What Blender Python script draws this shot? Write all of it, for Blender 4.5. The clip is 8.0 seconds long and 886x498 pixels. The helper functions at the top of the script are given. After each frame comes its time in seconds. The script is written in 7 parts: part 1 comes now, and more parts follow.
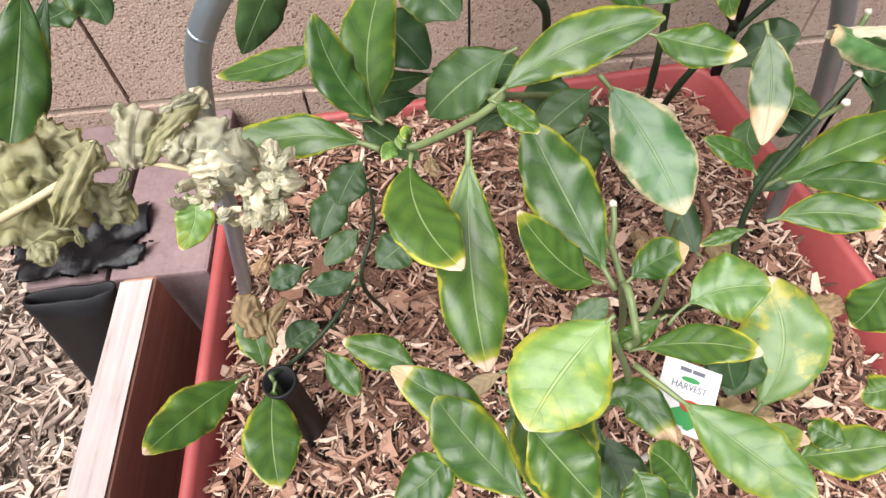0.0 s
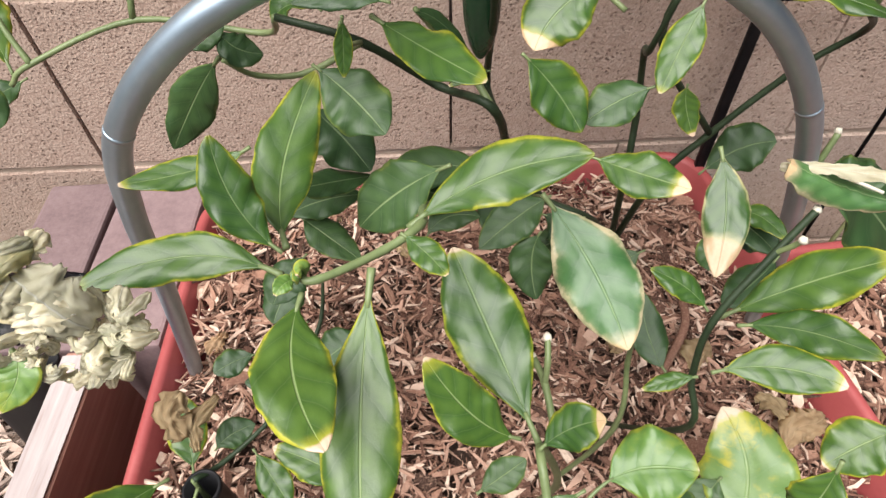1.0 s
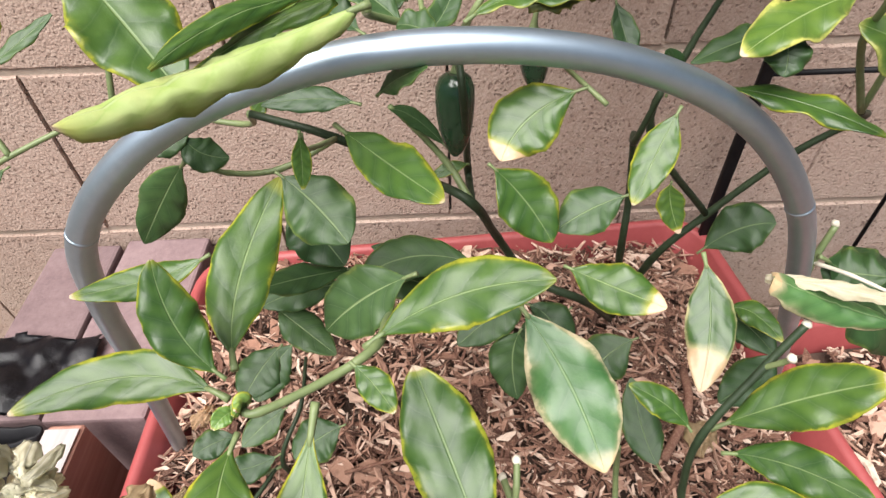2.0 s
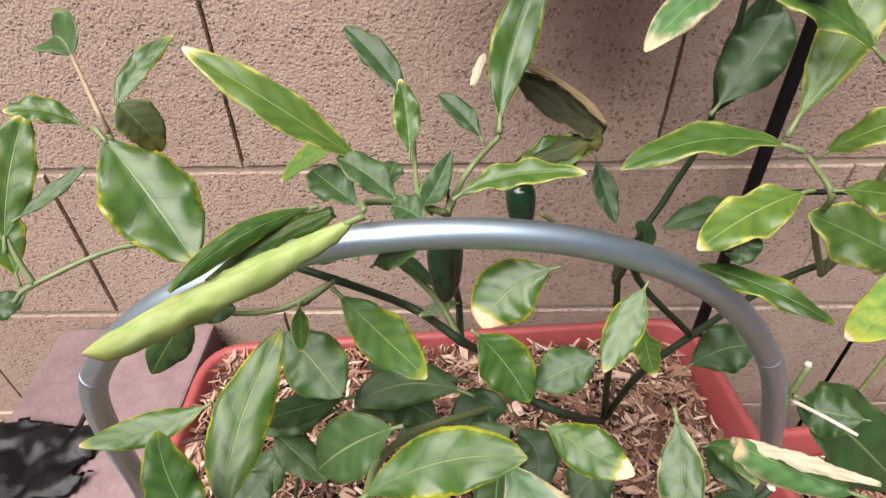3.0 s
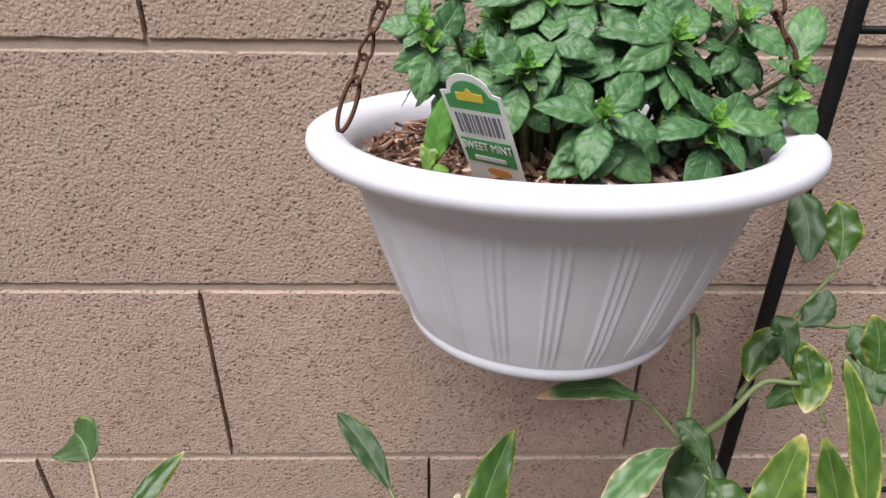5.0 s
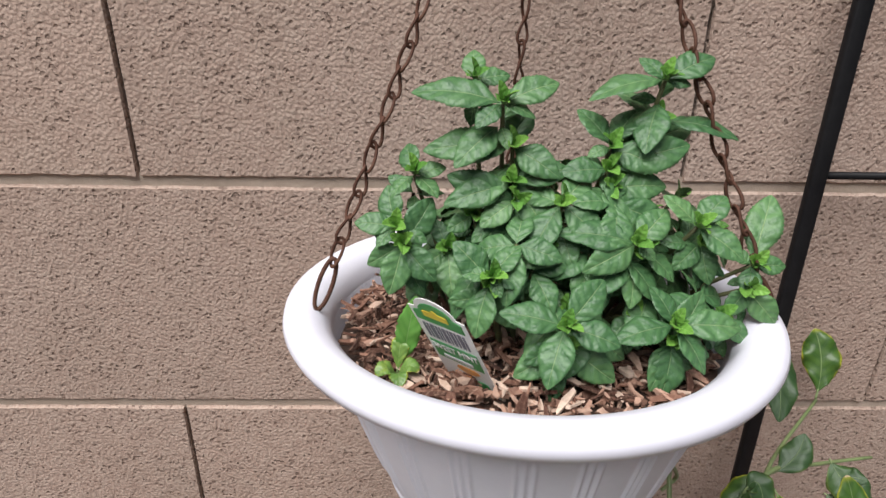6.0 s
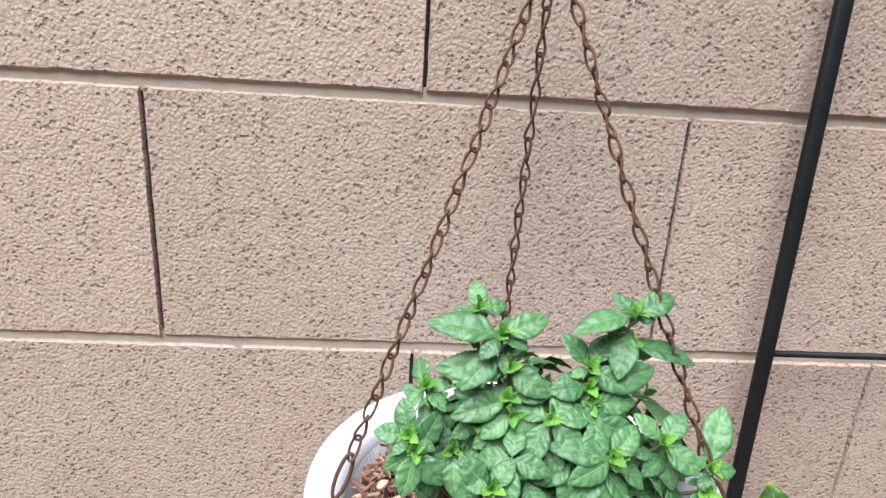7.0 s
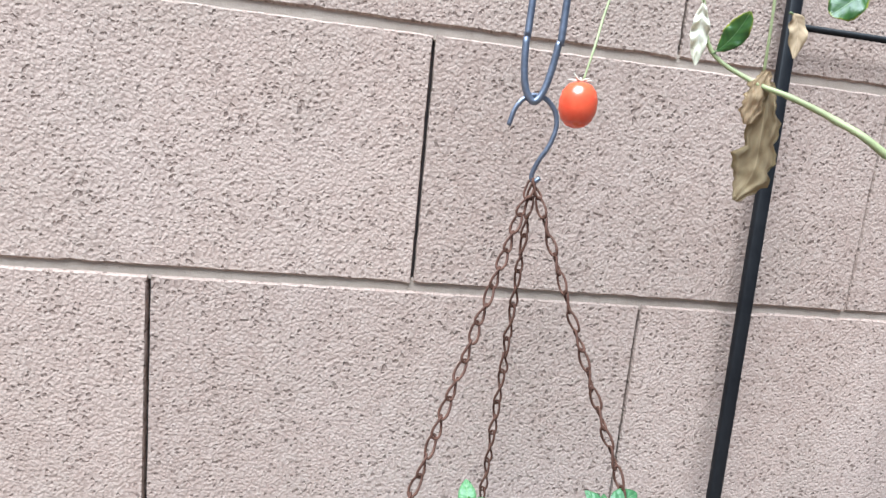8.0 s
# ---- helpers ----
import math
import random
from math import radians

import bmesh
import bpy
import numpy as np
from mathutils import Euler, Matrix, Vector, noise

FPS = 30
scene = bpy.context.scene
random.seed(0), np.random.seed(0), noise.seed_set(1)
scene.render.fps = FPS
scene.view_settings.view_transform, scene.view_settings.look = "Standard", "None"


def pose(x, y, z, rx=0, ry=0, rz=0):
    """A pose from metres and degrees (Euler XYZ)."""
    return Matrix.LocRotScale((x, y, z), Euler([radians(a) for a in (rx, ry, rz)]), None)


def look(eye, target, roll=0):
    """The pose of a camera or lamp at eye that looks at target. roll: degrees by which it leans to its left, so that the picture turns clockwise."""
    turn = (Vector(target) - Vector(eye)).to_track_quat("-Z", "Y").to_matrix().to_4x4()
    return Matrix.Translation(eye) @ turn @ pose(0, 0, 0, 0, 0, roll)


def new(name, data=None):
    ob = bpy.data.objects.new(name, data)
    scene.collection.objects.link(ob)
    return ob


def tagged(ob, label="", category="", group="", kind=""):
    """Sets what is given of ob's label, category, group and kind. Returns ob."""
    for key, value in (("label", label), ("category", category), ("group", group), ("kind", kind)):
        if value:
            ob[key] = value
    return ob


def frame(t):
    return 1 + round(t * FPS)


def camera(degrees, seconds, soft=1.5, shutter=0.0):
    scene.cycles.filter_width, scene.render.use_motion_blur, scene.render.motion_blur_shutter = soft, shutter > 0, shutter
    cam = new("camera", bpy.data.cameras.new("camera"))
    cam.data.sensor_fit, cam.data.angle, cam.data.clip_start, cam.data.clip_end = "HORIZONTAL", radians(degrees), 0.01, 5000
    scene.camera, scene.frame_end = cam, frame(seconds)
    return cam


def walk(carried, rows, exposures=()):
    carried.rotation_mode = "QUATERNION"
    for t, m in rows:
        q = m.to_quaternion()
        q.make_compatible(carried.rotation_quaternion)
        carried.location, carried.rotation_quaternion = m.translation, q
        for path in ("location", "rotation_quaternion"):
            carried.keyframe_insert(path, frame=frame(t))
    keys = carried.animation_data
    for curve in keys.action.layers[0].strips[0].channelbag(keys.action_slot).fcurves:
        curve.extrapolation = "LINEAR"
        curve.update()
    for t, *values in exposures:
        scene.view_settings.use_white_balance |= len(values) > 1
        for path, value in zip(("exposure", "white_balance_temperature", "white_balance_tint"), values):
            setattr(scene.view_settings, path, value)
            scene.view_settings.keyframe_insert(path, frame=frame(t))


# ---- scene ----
cam = camera(75.3, 8.0)
PATH = [
    (0, (0.128, -0.569, 0.642), (0.182, 0.571, -1.0), -3.8),
    (0.5, (0.149, -0.547, 0.641), (0.203, 0.656, -0.956), -1.8),
    (1, (0.167, -0.533, 0.643), (0.221, 0.751, -0.889), -1.1),
    (2.5, (0.195, -0.496, 0.67), (0.174, 0.955, -0.706), -2.2),
    (3, (0.199, -0.491, 0.7), (0.187, 1.039, -0.588), -1.0),
    (3.5, (0.205, -0.485, 0.747), (0.21, 1.136, -0.425), -0.4),
    (4, (0.198, -0.477, 0.795), (0.245, 1.202, -0.291), 0.4),
    (5.5, (0.208, -0.422, 0.888), (0.248, 1.396, 0.055), 0.9),
    (6, (0.215, -0.416, 0.926), (0.258, 1.421, 0.137), 1.0),
    (6.5, (0.217, -0.426, 0.967), (0.3, 1.444, 0.261), 2.1),
    (7, (0.193, -0.436, 1.019), (0.32, 1.474, 0.44), 3.5),
    (7.5, (0.168, -0.449, 1.067), (0.374, 1.487, 0.609), 5.0),
    (8, (0.15, -0.459, 1.109), (0.466, 1.492, 0.801), 5.7),
]
EXPOSURES = [(0.0, 0.60, 6400, 10), (1.0, 0.51, 6500, 10), (2.5, 0.74, 6500, 12), (3.0, 0.55, 6650, 13), (3.5, 0.62, 6450, 15), (4.0, 0.58, 6400, 13), (5.5, 0.07, 6350, 10), (6.0, 0.08, 6350, 10), (6.5, 0.42, 6350, 10), (7.0, 0.86, 5900, 5), (7.5, 1.00, 5400, 2), (8.0, 1.06, 5250, 2)]
walk(cam, [(t, look(eye, target, roll)) for t, eye, target, roll in PATH], EXPOSURES)

# ---- light ----
world = bpy.data.worlds.new("sky")
scene.world = world
world.use_nodes = True
wn = world.node_tree.nodes
sky = wn.new("ShaderNodeTexSky")
sky.sky_type = "NISHITA"
sky.sun_disc = False
sky.sun_elevation = radians(62)
sky.sun_rotation = radians(230)
sky.air_density = 1.0
sky.dust_density = 4.0
world.node_tree.links.new(sky.outputs[0], wn["Background"].inputs[0])
wn["Background"].inputs[1].default_value = 0.045
sun = new("sun", bpy.data.lights.new("sun", "SUN"))
sun.data.energy = 5.5
sun.data.angle = radians(50)
sun.data.color = (1.0, 0.97, 0.945)
sun.matrix_world = look((-0.66, -1.22, 2.85), (0.2, 0, 0))


# ---- materials ----
def mat(name, rough=0.6, metal=0.0, spec=0.5):
    m = bpy.data.materials.new(name)
    m.use_nodes = True
    b = m.node_tree.nodes["Principled BSDF"]
    b.inputs["Roughness"].default_value = rough
    b.inputs["Metallic"].default_value = metal
    b.inputs["Specular IOR Level"].default_value = spec
    return m, m.node_tree.nodes, m.node_tree.links, b


def coords(n, kind="Object"):
    return n.new("ShaderNodeTexCoord").outputs[kind]


def noise_tex(n, l, vec, scale, detail=4.0, rough=0.6):
    t = n.new("ShaderNodeTexNoise")
    t.inputs["Scale"].default_value = scale
    t.inputs["Detail"].default_value = detail
    t.inputs["Roughness"].default_value = rough
    l.new(vec, t.inputs["Vector"])
    return t.outputs["Fac"]


def ramp(n, l, fac, stops):
    r = n.new("ShaderNodeValToRGB")
    e = r.color_ramp.elements
    e[0].position, e[0].color = stops[0][0], (*stops[0][1], 1)
    e[1].position, e[1].color = stops[-1][0], (*stops[-1][1], 1)
    for p, c in stops[1:-1]:
        x = e.new(p)
        x.color = (*c, 1)
    l.new(fac, r.inputs[0])
    return r.outputs[0]


def mixc(n, l, fac, a, b, mode="MIX"):
    m = n.new("ShaderNodeMix")
    m.data_type = "RGBA"
    m.blend_type = mode
    for sock, v in ((m.inputs[0], fac), (m.inputs[6], a), (m.inputs[7], b)):
        if isinstance(v, (int, float)):
            sock.default_value = v
        elif isinstance(v, tuple):
            sock.default_value = (*v, 1)
        else:
            l.new(v, sock)
    return m.outputs[2]


def calc(n, l, op, a, b=0.0, c=0.0, clamp=False):
    m = n.new("ShaderNodeMath")
    m.operation = op
    m.use_clamp = clamp
    for sock, v in zip(m.inputs, (a, b, c)):
        if isinstance(v, (int, float)):
            sock.default_value = v
        else:
            l.new(v, sock)
    return m.outputs[0]


def span(n, l, v, lo, hi):
    """0 below lo, 1 above hi."""
    r = n.new("ShaderNodeMapRange")
    r.interpolation_type = "SMOOTHSTEP"
    r.inputs[1].default_value, r.inputs[2].default_value = lo, hi
    l.new(v, r.inputs[0])
    return r.outputs[0]


def bump(n, l, b, height, strength, distance, normal=None):
    k = n.new("ShaderNodeBump")
    k.inputs["Strength"].default_value = strength
    k.inputs["Distance"].default_value = distance
    l.new(height, k.inputs["Height"])
    if normal is not None:
        l.new(normal, k.inputs["Normal"])
    l.new(k.outputs[0], b.inputs["Normal"])
    return k.outputs[0]


def rand_obj(n):
    return n.new("ShaderNodeObjectInfo").outputs["Random"]


def rand_island(n):
    return n.new("ShaderNodeNewGeometry").outputs["Random Per Island"]


def speckled(name, stops, scale, fine, rough=0.7, depth=0.0006, strength=0.5, metal=0.0, spec=0.4, per=None, vary=0.25):
    """A grained material: large stains and fine grain, with relief."""
    m, n, l, b = mat(name, rough, metal, spec)
    v = coords(n)
    big = noise_tex(n, l, v, scale, 3)
    small = noise_tex(n, l, v, fine, 5, 0.7)
    f = calc(n, l, "ADD", calc(n, l, "MULTIPLY", big, 0.6), calc(n, l, "MULTIPLY", small, 0.4))
    c = ramp(n, l, f, stops)
    if per:
        r = rand_obj(n) if per == "object" else rand_island(n)
        h = n.new("ShaderNodeHueSaturation")
        l.new(c, h.inputs["Color"])
        l.new(calc(n, l, "ADD", calc(n, l, "MULTIPLY", r, vary), 1 - vary / 2), h.inputs["Value"])
        c = h.outputs[0]
    l.new(c, b.inputs["Base Color"])
    bump(n, l, b, small, strength, depth)
    return m


def concrete_block_material():
    """Open-textured concrete: crumbs of aggregate a few millimetres wide, with the shade of the pits and pores between
    them put into the colour.
    """
    m, n, l, b = mat("rough concrete block", 0.94, 0, 0.2)
    geo = n.new("ShaderNodeNewGeometry").outputs["Position"]
    big = noise_tex(n, l, geo, 3.2, 3, 0.55)
    patch = noise_tex(n, l, geo, 26, 3, 0.6)
    mid = noise_tex(n, l, geo, 70, 3, 0.6)
    hole = noise_tex(n, l, geo, 190, 2, 0.55)
    grain = noise_tex(n, l, geo, 520, 3, 0.65)
    crumb = n.new("ShaderNodeTexVoronoi")
    crumb.feature = "SMOOTH_F1"
    crumb.inputs["Scale"].default_value = 360
    crumb.inputs["Smoothness"].default_value = 0.35
    crumb.inputs["Randomness"].default_value = 1.0
    warp = n.new("ShaderNodeVectorMath")
    warp.operation = "MULTIPLY_ADD"
    tex = n.new("ShaderNodeTexNoise")
    tex.inputs["Scale"].default_value = 420
    l.new(geo, tex.inputs["Vector"])
    l.new(tex.outputs["Color"], warp.inputs[0])
    warp.inputs[1].default_value = (0.0015, 0.0015, 0.0015)
    l.new(geo, warp.inputs[2])
    l.new(warp.outputs[0], crumb.inputs["Vector"])
    lump = calc(n, l, "SUBTRACT", 1.0, crumb.outputs["Distance"])
    spot = n.new("ShaderNodeTexVoronoi")
    spot.inputs["Scale"].default_value = 200
    l.new(warp.outputs[0], spot.inputs["Vector"])
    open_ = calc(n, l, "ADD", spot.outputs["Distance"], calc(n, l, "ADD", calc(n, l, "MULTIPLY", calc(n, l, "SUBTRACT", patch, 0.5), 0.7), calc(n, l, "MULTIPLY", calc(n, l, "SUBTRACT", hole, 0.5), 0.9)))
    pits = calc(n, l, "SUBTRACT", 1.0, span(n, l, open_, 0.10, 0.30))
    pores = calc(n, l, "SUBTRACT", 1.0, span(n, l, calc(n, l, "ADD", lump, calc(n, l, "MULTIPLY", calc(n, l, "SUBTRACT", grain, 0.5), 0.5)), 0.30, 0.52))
    c = ramp(n, l, big, [(0.3, (0.345, 0.250, 0.200)), (0.52, (0.388, 0.288, 0.234)), (0.72, (0.415, 0.318, 0.265))])
    c = mixc(n, l, calc(n, l, "MULTIPLY", span(n, l, mid, 0.35, 0.7), 0.45), c, (0.470, 0.368, 0.304))
    stain = span(n, l, noise_tex(n, l, geo, 7, 4, 0.6), 0.50, 0.68)
    c = mixc(n, l, calc(n, l, "MULTIPLY", stain, 0.28), c, (0.315, 0.255, 0.205))
    c = mixc(n, l, calc(n, l, "MULTIPLY", span(n, l, grain, 0.5, 0.7), 0.28), c, (0.60, 0.50, 0.42))
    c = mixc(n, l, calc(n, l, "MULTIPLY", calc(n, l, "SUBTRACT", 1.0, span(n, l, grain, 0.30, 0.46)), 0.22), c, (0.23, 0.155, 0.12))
    # shade inside pits and pores, painted into the colour on top of the relief
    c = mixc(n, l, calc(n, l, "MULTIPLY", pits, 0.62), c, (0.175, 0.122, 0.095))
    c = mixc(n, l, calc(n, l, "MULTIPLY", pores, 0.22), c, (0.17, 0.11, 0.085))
    h = n.new("ShaderNodeHueSaturation")
    l.new(c, h.inputs["Color"])
    l.new(calc(n, l, "ADD", calc(n, l, "MULTIPLY", rand_obj(n), 0.12), 0.94), h.inputs["Value"])
    l.new(h.outputs[0], b.inputs["Base Color"])
    height = calc(n, l, "ADD", calc(n, l, "MULTIPLY", pits, -1.1), calc(n, l, "ADD", calc(n, l, "MULTIPLY", lump, 0.7), calc(n, l, "ADD", calc(n, l, "MULTIPLY", hole, 0.45), calc(n, l, "MULTIPLY", grain, 0.6))))
    bump(n, l, b, height, 0.78, 0.0014)
    return m


M_BLOCK = concrete_block_material()
M_MORTAR = speckled("mortar", [(0.3, (0.32, 0.255, 0.20)), (0.7, (0.47, 0.385, 0.315))], 9, 160, 0.95, 0.0015, 0.7, spec=0.2)
M_JOINT = speckled("dark open joint", [(0.3, (0.035, 0.03, 0.028)), (0.7, (0.11, 0.09, 0.08))], 20, 200, 0.95, 0.001, 0.5, spec=0.15)
M_RED = speckled("faded red plastic", [(0.3, (0.26, 0.050, 0.050)), (0.55, (0.32, 0.068, 0.067)), (0.75, (0.38, 0.105, 0.10))], 7, 90, 0.5, 0.0003, 0.25, spec=0.45)
M_SOIL = speckled("dark potting soil", [(0.3, (0.025, 0.016, 0.012)), (0.7, (0.09, 0.055, 0.04))], 25, 130, 0.95, 0.003, 0.9)
M_EARTH = speckled("dry earth", [(0.3, (0.075, 0.056, 0.044)), (0.7, (0.17, 0.13, 0.105))], 6, 90, 0.95, 0.003, 0.9)
M_PAVER = speckled("mauve concrete paver", [(0.3, (0.115, 0.078, 0.080)), (0.5, (0.185, 0.128, 0.130)), (0.75, (0.26, 0.19, 0.19))], 13, 170, 0.85, 0.0015, 0.6, spec=0.3, per="object")
M_FILM = speckled("crumpled black film", [(0.3, (0.006, 0.006, 0.008)), (0.7, (0.014, 0.014, 0.018))], 30, 160, 0.28, 0.002, 0.6, spec=0.5)
M_BLACK = speckled("black plastic", [(0.3, (0.006, 0.006, 0.007)), (0.7, (0.014, 0.014, 0.016))], 12, 120, 0.5, 0.0003, 0.3, spec=0.2)
M_HOOP = speckled("galvanised grey-blue pipe", [(0.3, (0.38, 0.48, 0.56)), (0.55, (0.44, 0.54, 0.62)), (0.75, (0.52, 0.62, 0.69))], 16, 140, 0.44, 0.0002, 0.12, metal=1.0)
M_WHITE = speckled("white plastic", [(0.3, (0.62, 0.62, 0.69)), (0.7, (0.69, 0.69, 0.76))], 8, 120, 0.45, 0.0001, 0.15, spec=0.45)
M_RUST = speckled("rusty iron", [(0.3, (0.045, 0.018, 0.011)), (0.55, (0.10, 0.045, 0.028)), (0.75, (0.17, 0.09, 0.06))], 60, 500, 0.75, 0.0004, 0.6, metal=0.35)
M_STEEL = speckled("blue-grey steel wire", [(0.3, (0.10, 0.11, 0.14)), (0.7, (0.22, 0.24, 0.30))], 60, 300, 0.38, 0.0002, 0.3, metal=0.7)
M_IRON = speckled("black painted iron", [(0.3, (0.005, 0.005, 0.006)), (0.7, (0.014, 0.014, 0.015))], 30, 200, 0.5, 0.0002, 0.3, spec=0.15)


def chip_material():
    """Bark splinters: most red-brown, some dark, some bleached tan, each with fibres and a rough break."""
    m, n, l, b = mat("red-brown bark chips", 0.88, 0, 0.25)
    v = coords(n)
    r = rand_island(n)
    fine = noise_tex(n, l, v, 600, 5, 0.7)
    spot = noise_tex(n, l, v, 120, 3, 0.6)
    c = ramp(n, l, r, [(0.0, (0.035, 0.017, 0.012)), (0.25, (0.115, 0.054, 0.038)), (0.52, (0.28, 0.150, 0.104)), (0.78, (0.46, 0.295, 0.22)), (1.0, (0.70, 0.55, 0.44))])
    c = mixc(n, l, calc(n, l, "MULTIPLY", span(n, l, fine, 0.45, 0.75), 0.5), c, (0.46, 0.30, 0.21))
    c = mixc(n, l, calc(n, l, "MULTIPLY", span(n, l, spot, 0.5, 0.7), 0.4), c, (0.09, 0.042, 0.028))
    l.new(c, b.inputs["Base Color"])
    bump(n, l, b, calc(n, l, "ADD", fine, spot), 0.8, 0.0009)
    return m


M_CHIPS = chip_material()
M_PALECHIPS = speckled("bleached wood chips", [(0.25, (0.20, 0.14, 0.11)), (0.5, (0.37, 0.285, 0.235)), (0.75, (0.56, 0.47, 0.40))], 40, 300, 0.88, 0.0006, 0.7, spec=0.3, per="island", vary=1.2)


def wood_material(name, stops):
    m, n, l, b = mat(name, 0.8, 0, 0.3)
    v = coords(n)
    mp = n.new("ShaderNodeMapping")
    mp.inputs["Scale"].default_value = (60, 3, 60)
    l.new(v, mp.inputs[0])
    g = noise_tex(n, l, mp.outputs[0], 2.0, 6, 0.65)
    s = noise_tex(n, l, v, 9, 3)
    l.new(ramp(n, l, calc(n, l, "ADD", calc(n, l, "MULTIPLY", g, 0.65), calc(n, l, "MULTIPLY", s, 0.35)), stops), b.inputs["Base Color"])
    bump(n, l, b, g, 0.6, 0.0012)
    return m


M_BOARD = wood_material("brown stained board", [(0.3, (0.25, 0.115, 0.085)), (0.55, (0.36, 0.185, 0.14)), (0.75, (0.46, 0.27, 0.21))])
M_BOARDTOP = wood_material("weathered board edge", [(0.30, (0.20, 0.135, 0.115)), (0.42, (0.36, 0.31, 0.30)), (0.75, (0.50, 0.46, 0.45))])


# ---- building helpers ----
def mesh_of(name, bm, *mats, smooth=True):
    me = bpy.data.meshes.new(name)
    bm.normal_update()
    bm.to_mesh(me)
    bm.free()
    for m in mats:
        me.materials.append(m)
    if smooth:
        me.shade_smooth()
    return me


def thing(name, x=0, y=0, z=0):
    ob = new(name)
    ob.empty_display_size = 0.02
    ob.location = (x, y, z)
    return ob


def part(name, bm, material, parent, label="", smooth=True, more=()):
    """One bmesh in the parent's space, as one mesh object under it."""
    ob = new(name, mesh_of(name, bm, material, *more, smooth=smooth))
    ob.parent = parent
    if label:
        tagged(ob, label)
    return ob


def box(bm, x0, x1, y0, y1, z0, z1, bevel=0.0, seg=1):
    r = bmesh.ops.create_cube(bm, size=1.0)
    for v in r["verts"]:
        v.co = Vector((x0 + (v.co.x + 0.5) * (x1 - x0), y0 + (v.co.y + 0.5) * (y1 - y0), z0 + (v.co.z + 0.5) * (z1 - z0)))
    if bevel:
        es = list({e for v in r["verts"] for e in v.link_edges})
        bmesh.ops.bevel(bm, geom=es, offset=bevel, segments=seg, affect="EDGES", profile=0.6)


def smooth_line(points, steps):
    """Catmull-Rom curve through points."""
    p = [Vector(q) for q in points]
    p = [p[0] * 2 - p[1]] + p + [p[-1] * 2 - p[-2]]
    out = []
    for i in range(1, len(p) - 2):
        for k in range(steps):
            t = k / steps
            a, b, c, d = p[i - 1], p[i], p[i + 1], p[i + 2]
            out.append(0.5 * (2 * b + (c - a) * t + (2 * a - 5 * b + 4 * c - d) * t * t + (3 * b - a - 3 * c + d) * t ** 3))
    out.append(p[-2])
    return out


def tube(bm, pts, radii, sides=8, closed=False):
    """A tube along pts; radii: one number or one for each point."""
    pts = [Vector(p) for p in pts]
    n = len(pts)
    if isinstance(radii, (int, float)):
        radii = [radii] * n
    rings = []
    ref = None
    for i, p in enumerate(pts):
        a, b = (pts[i - 1] if i or closed else p), (pts[(i + 1) % n] if i < n - 1 or closed else p)
        t = (b - a).normalized()
        if ref is None:
            ref = t.orthogonal().normalized()
        ref = (ref - t * ref.dot(t)).normalized()
        s = t.cross(ref)
        rings.append([bm.verts.new(p + radii[i] * (math.cos(2 * math.pi * k / sides) * ref + math.sin(2 * math.pi * k / sides) * s)) for k in range(sides)])
    for i in range(n if closed else n - 1):
        a, b = rings[i], rings[(i + 1) % n]
        off = 0
        if closed and i == n - 1:
            off = min(range(sides), key=lambda o: sum((a[k].co - b[(k + o) % sides].co).length for k in range(sides)))
        for k in range(sides):
            bm.faces.new((a[k], a[(k + 1) % sides], b[(k + 1 + off) % sides], b[(k + off) % sides]))
    if not closed:
        bm.faces.new(rings[0][::-1])
        bm.faces.new(rings[-1])


def lathe(bm, profile, seg=64, cx=0.0, cy=0.0, ripple=None):
    """Turns (radius, z) pairs round the upright axis."""
    rings = []
    for r, z in profile:
        ring = []
        for k in range(seg):
            a = 2 * math.pi * k / seg
            rr = r + (ripple(a, z, r) if ripple else 0)
            ring.append(bm.verts.new((cx + rr * math.cos(a), cy + rr * math.sin(a), z)))
        rings.append(ring)
    for a, b in zip(rings, rings[1:]):
        for k in range(seg):
            bm.faces.new((a[k], a[(k + 1) % seg], b[(k + 1) % seg], b[k]))
    return rings


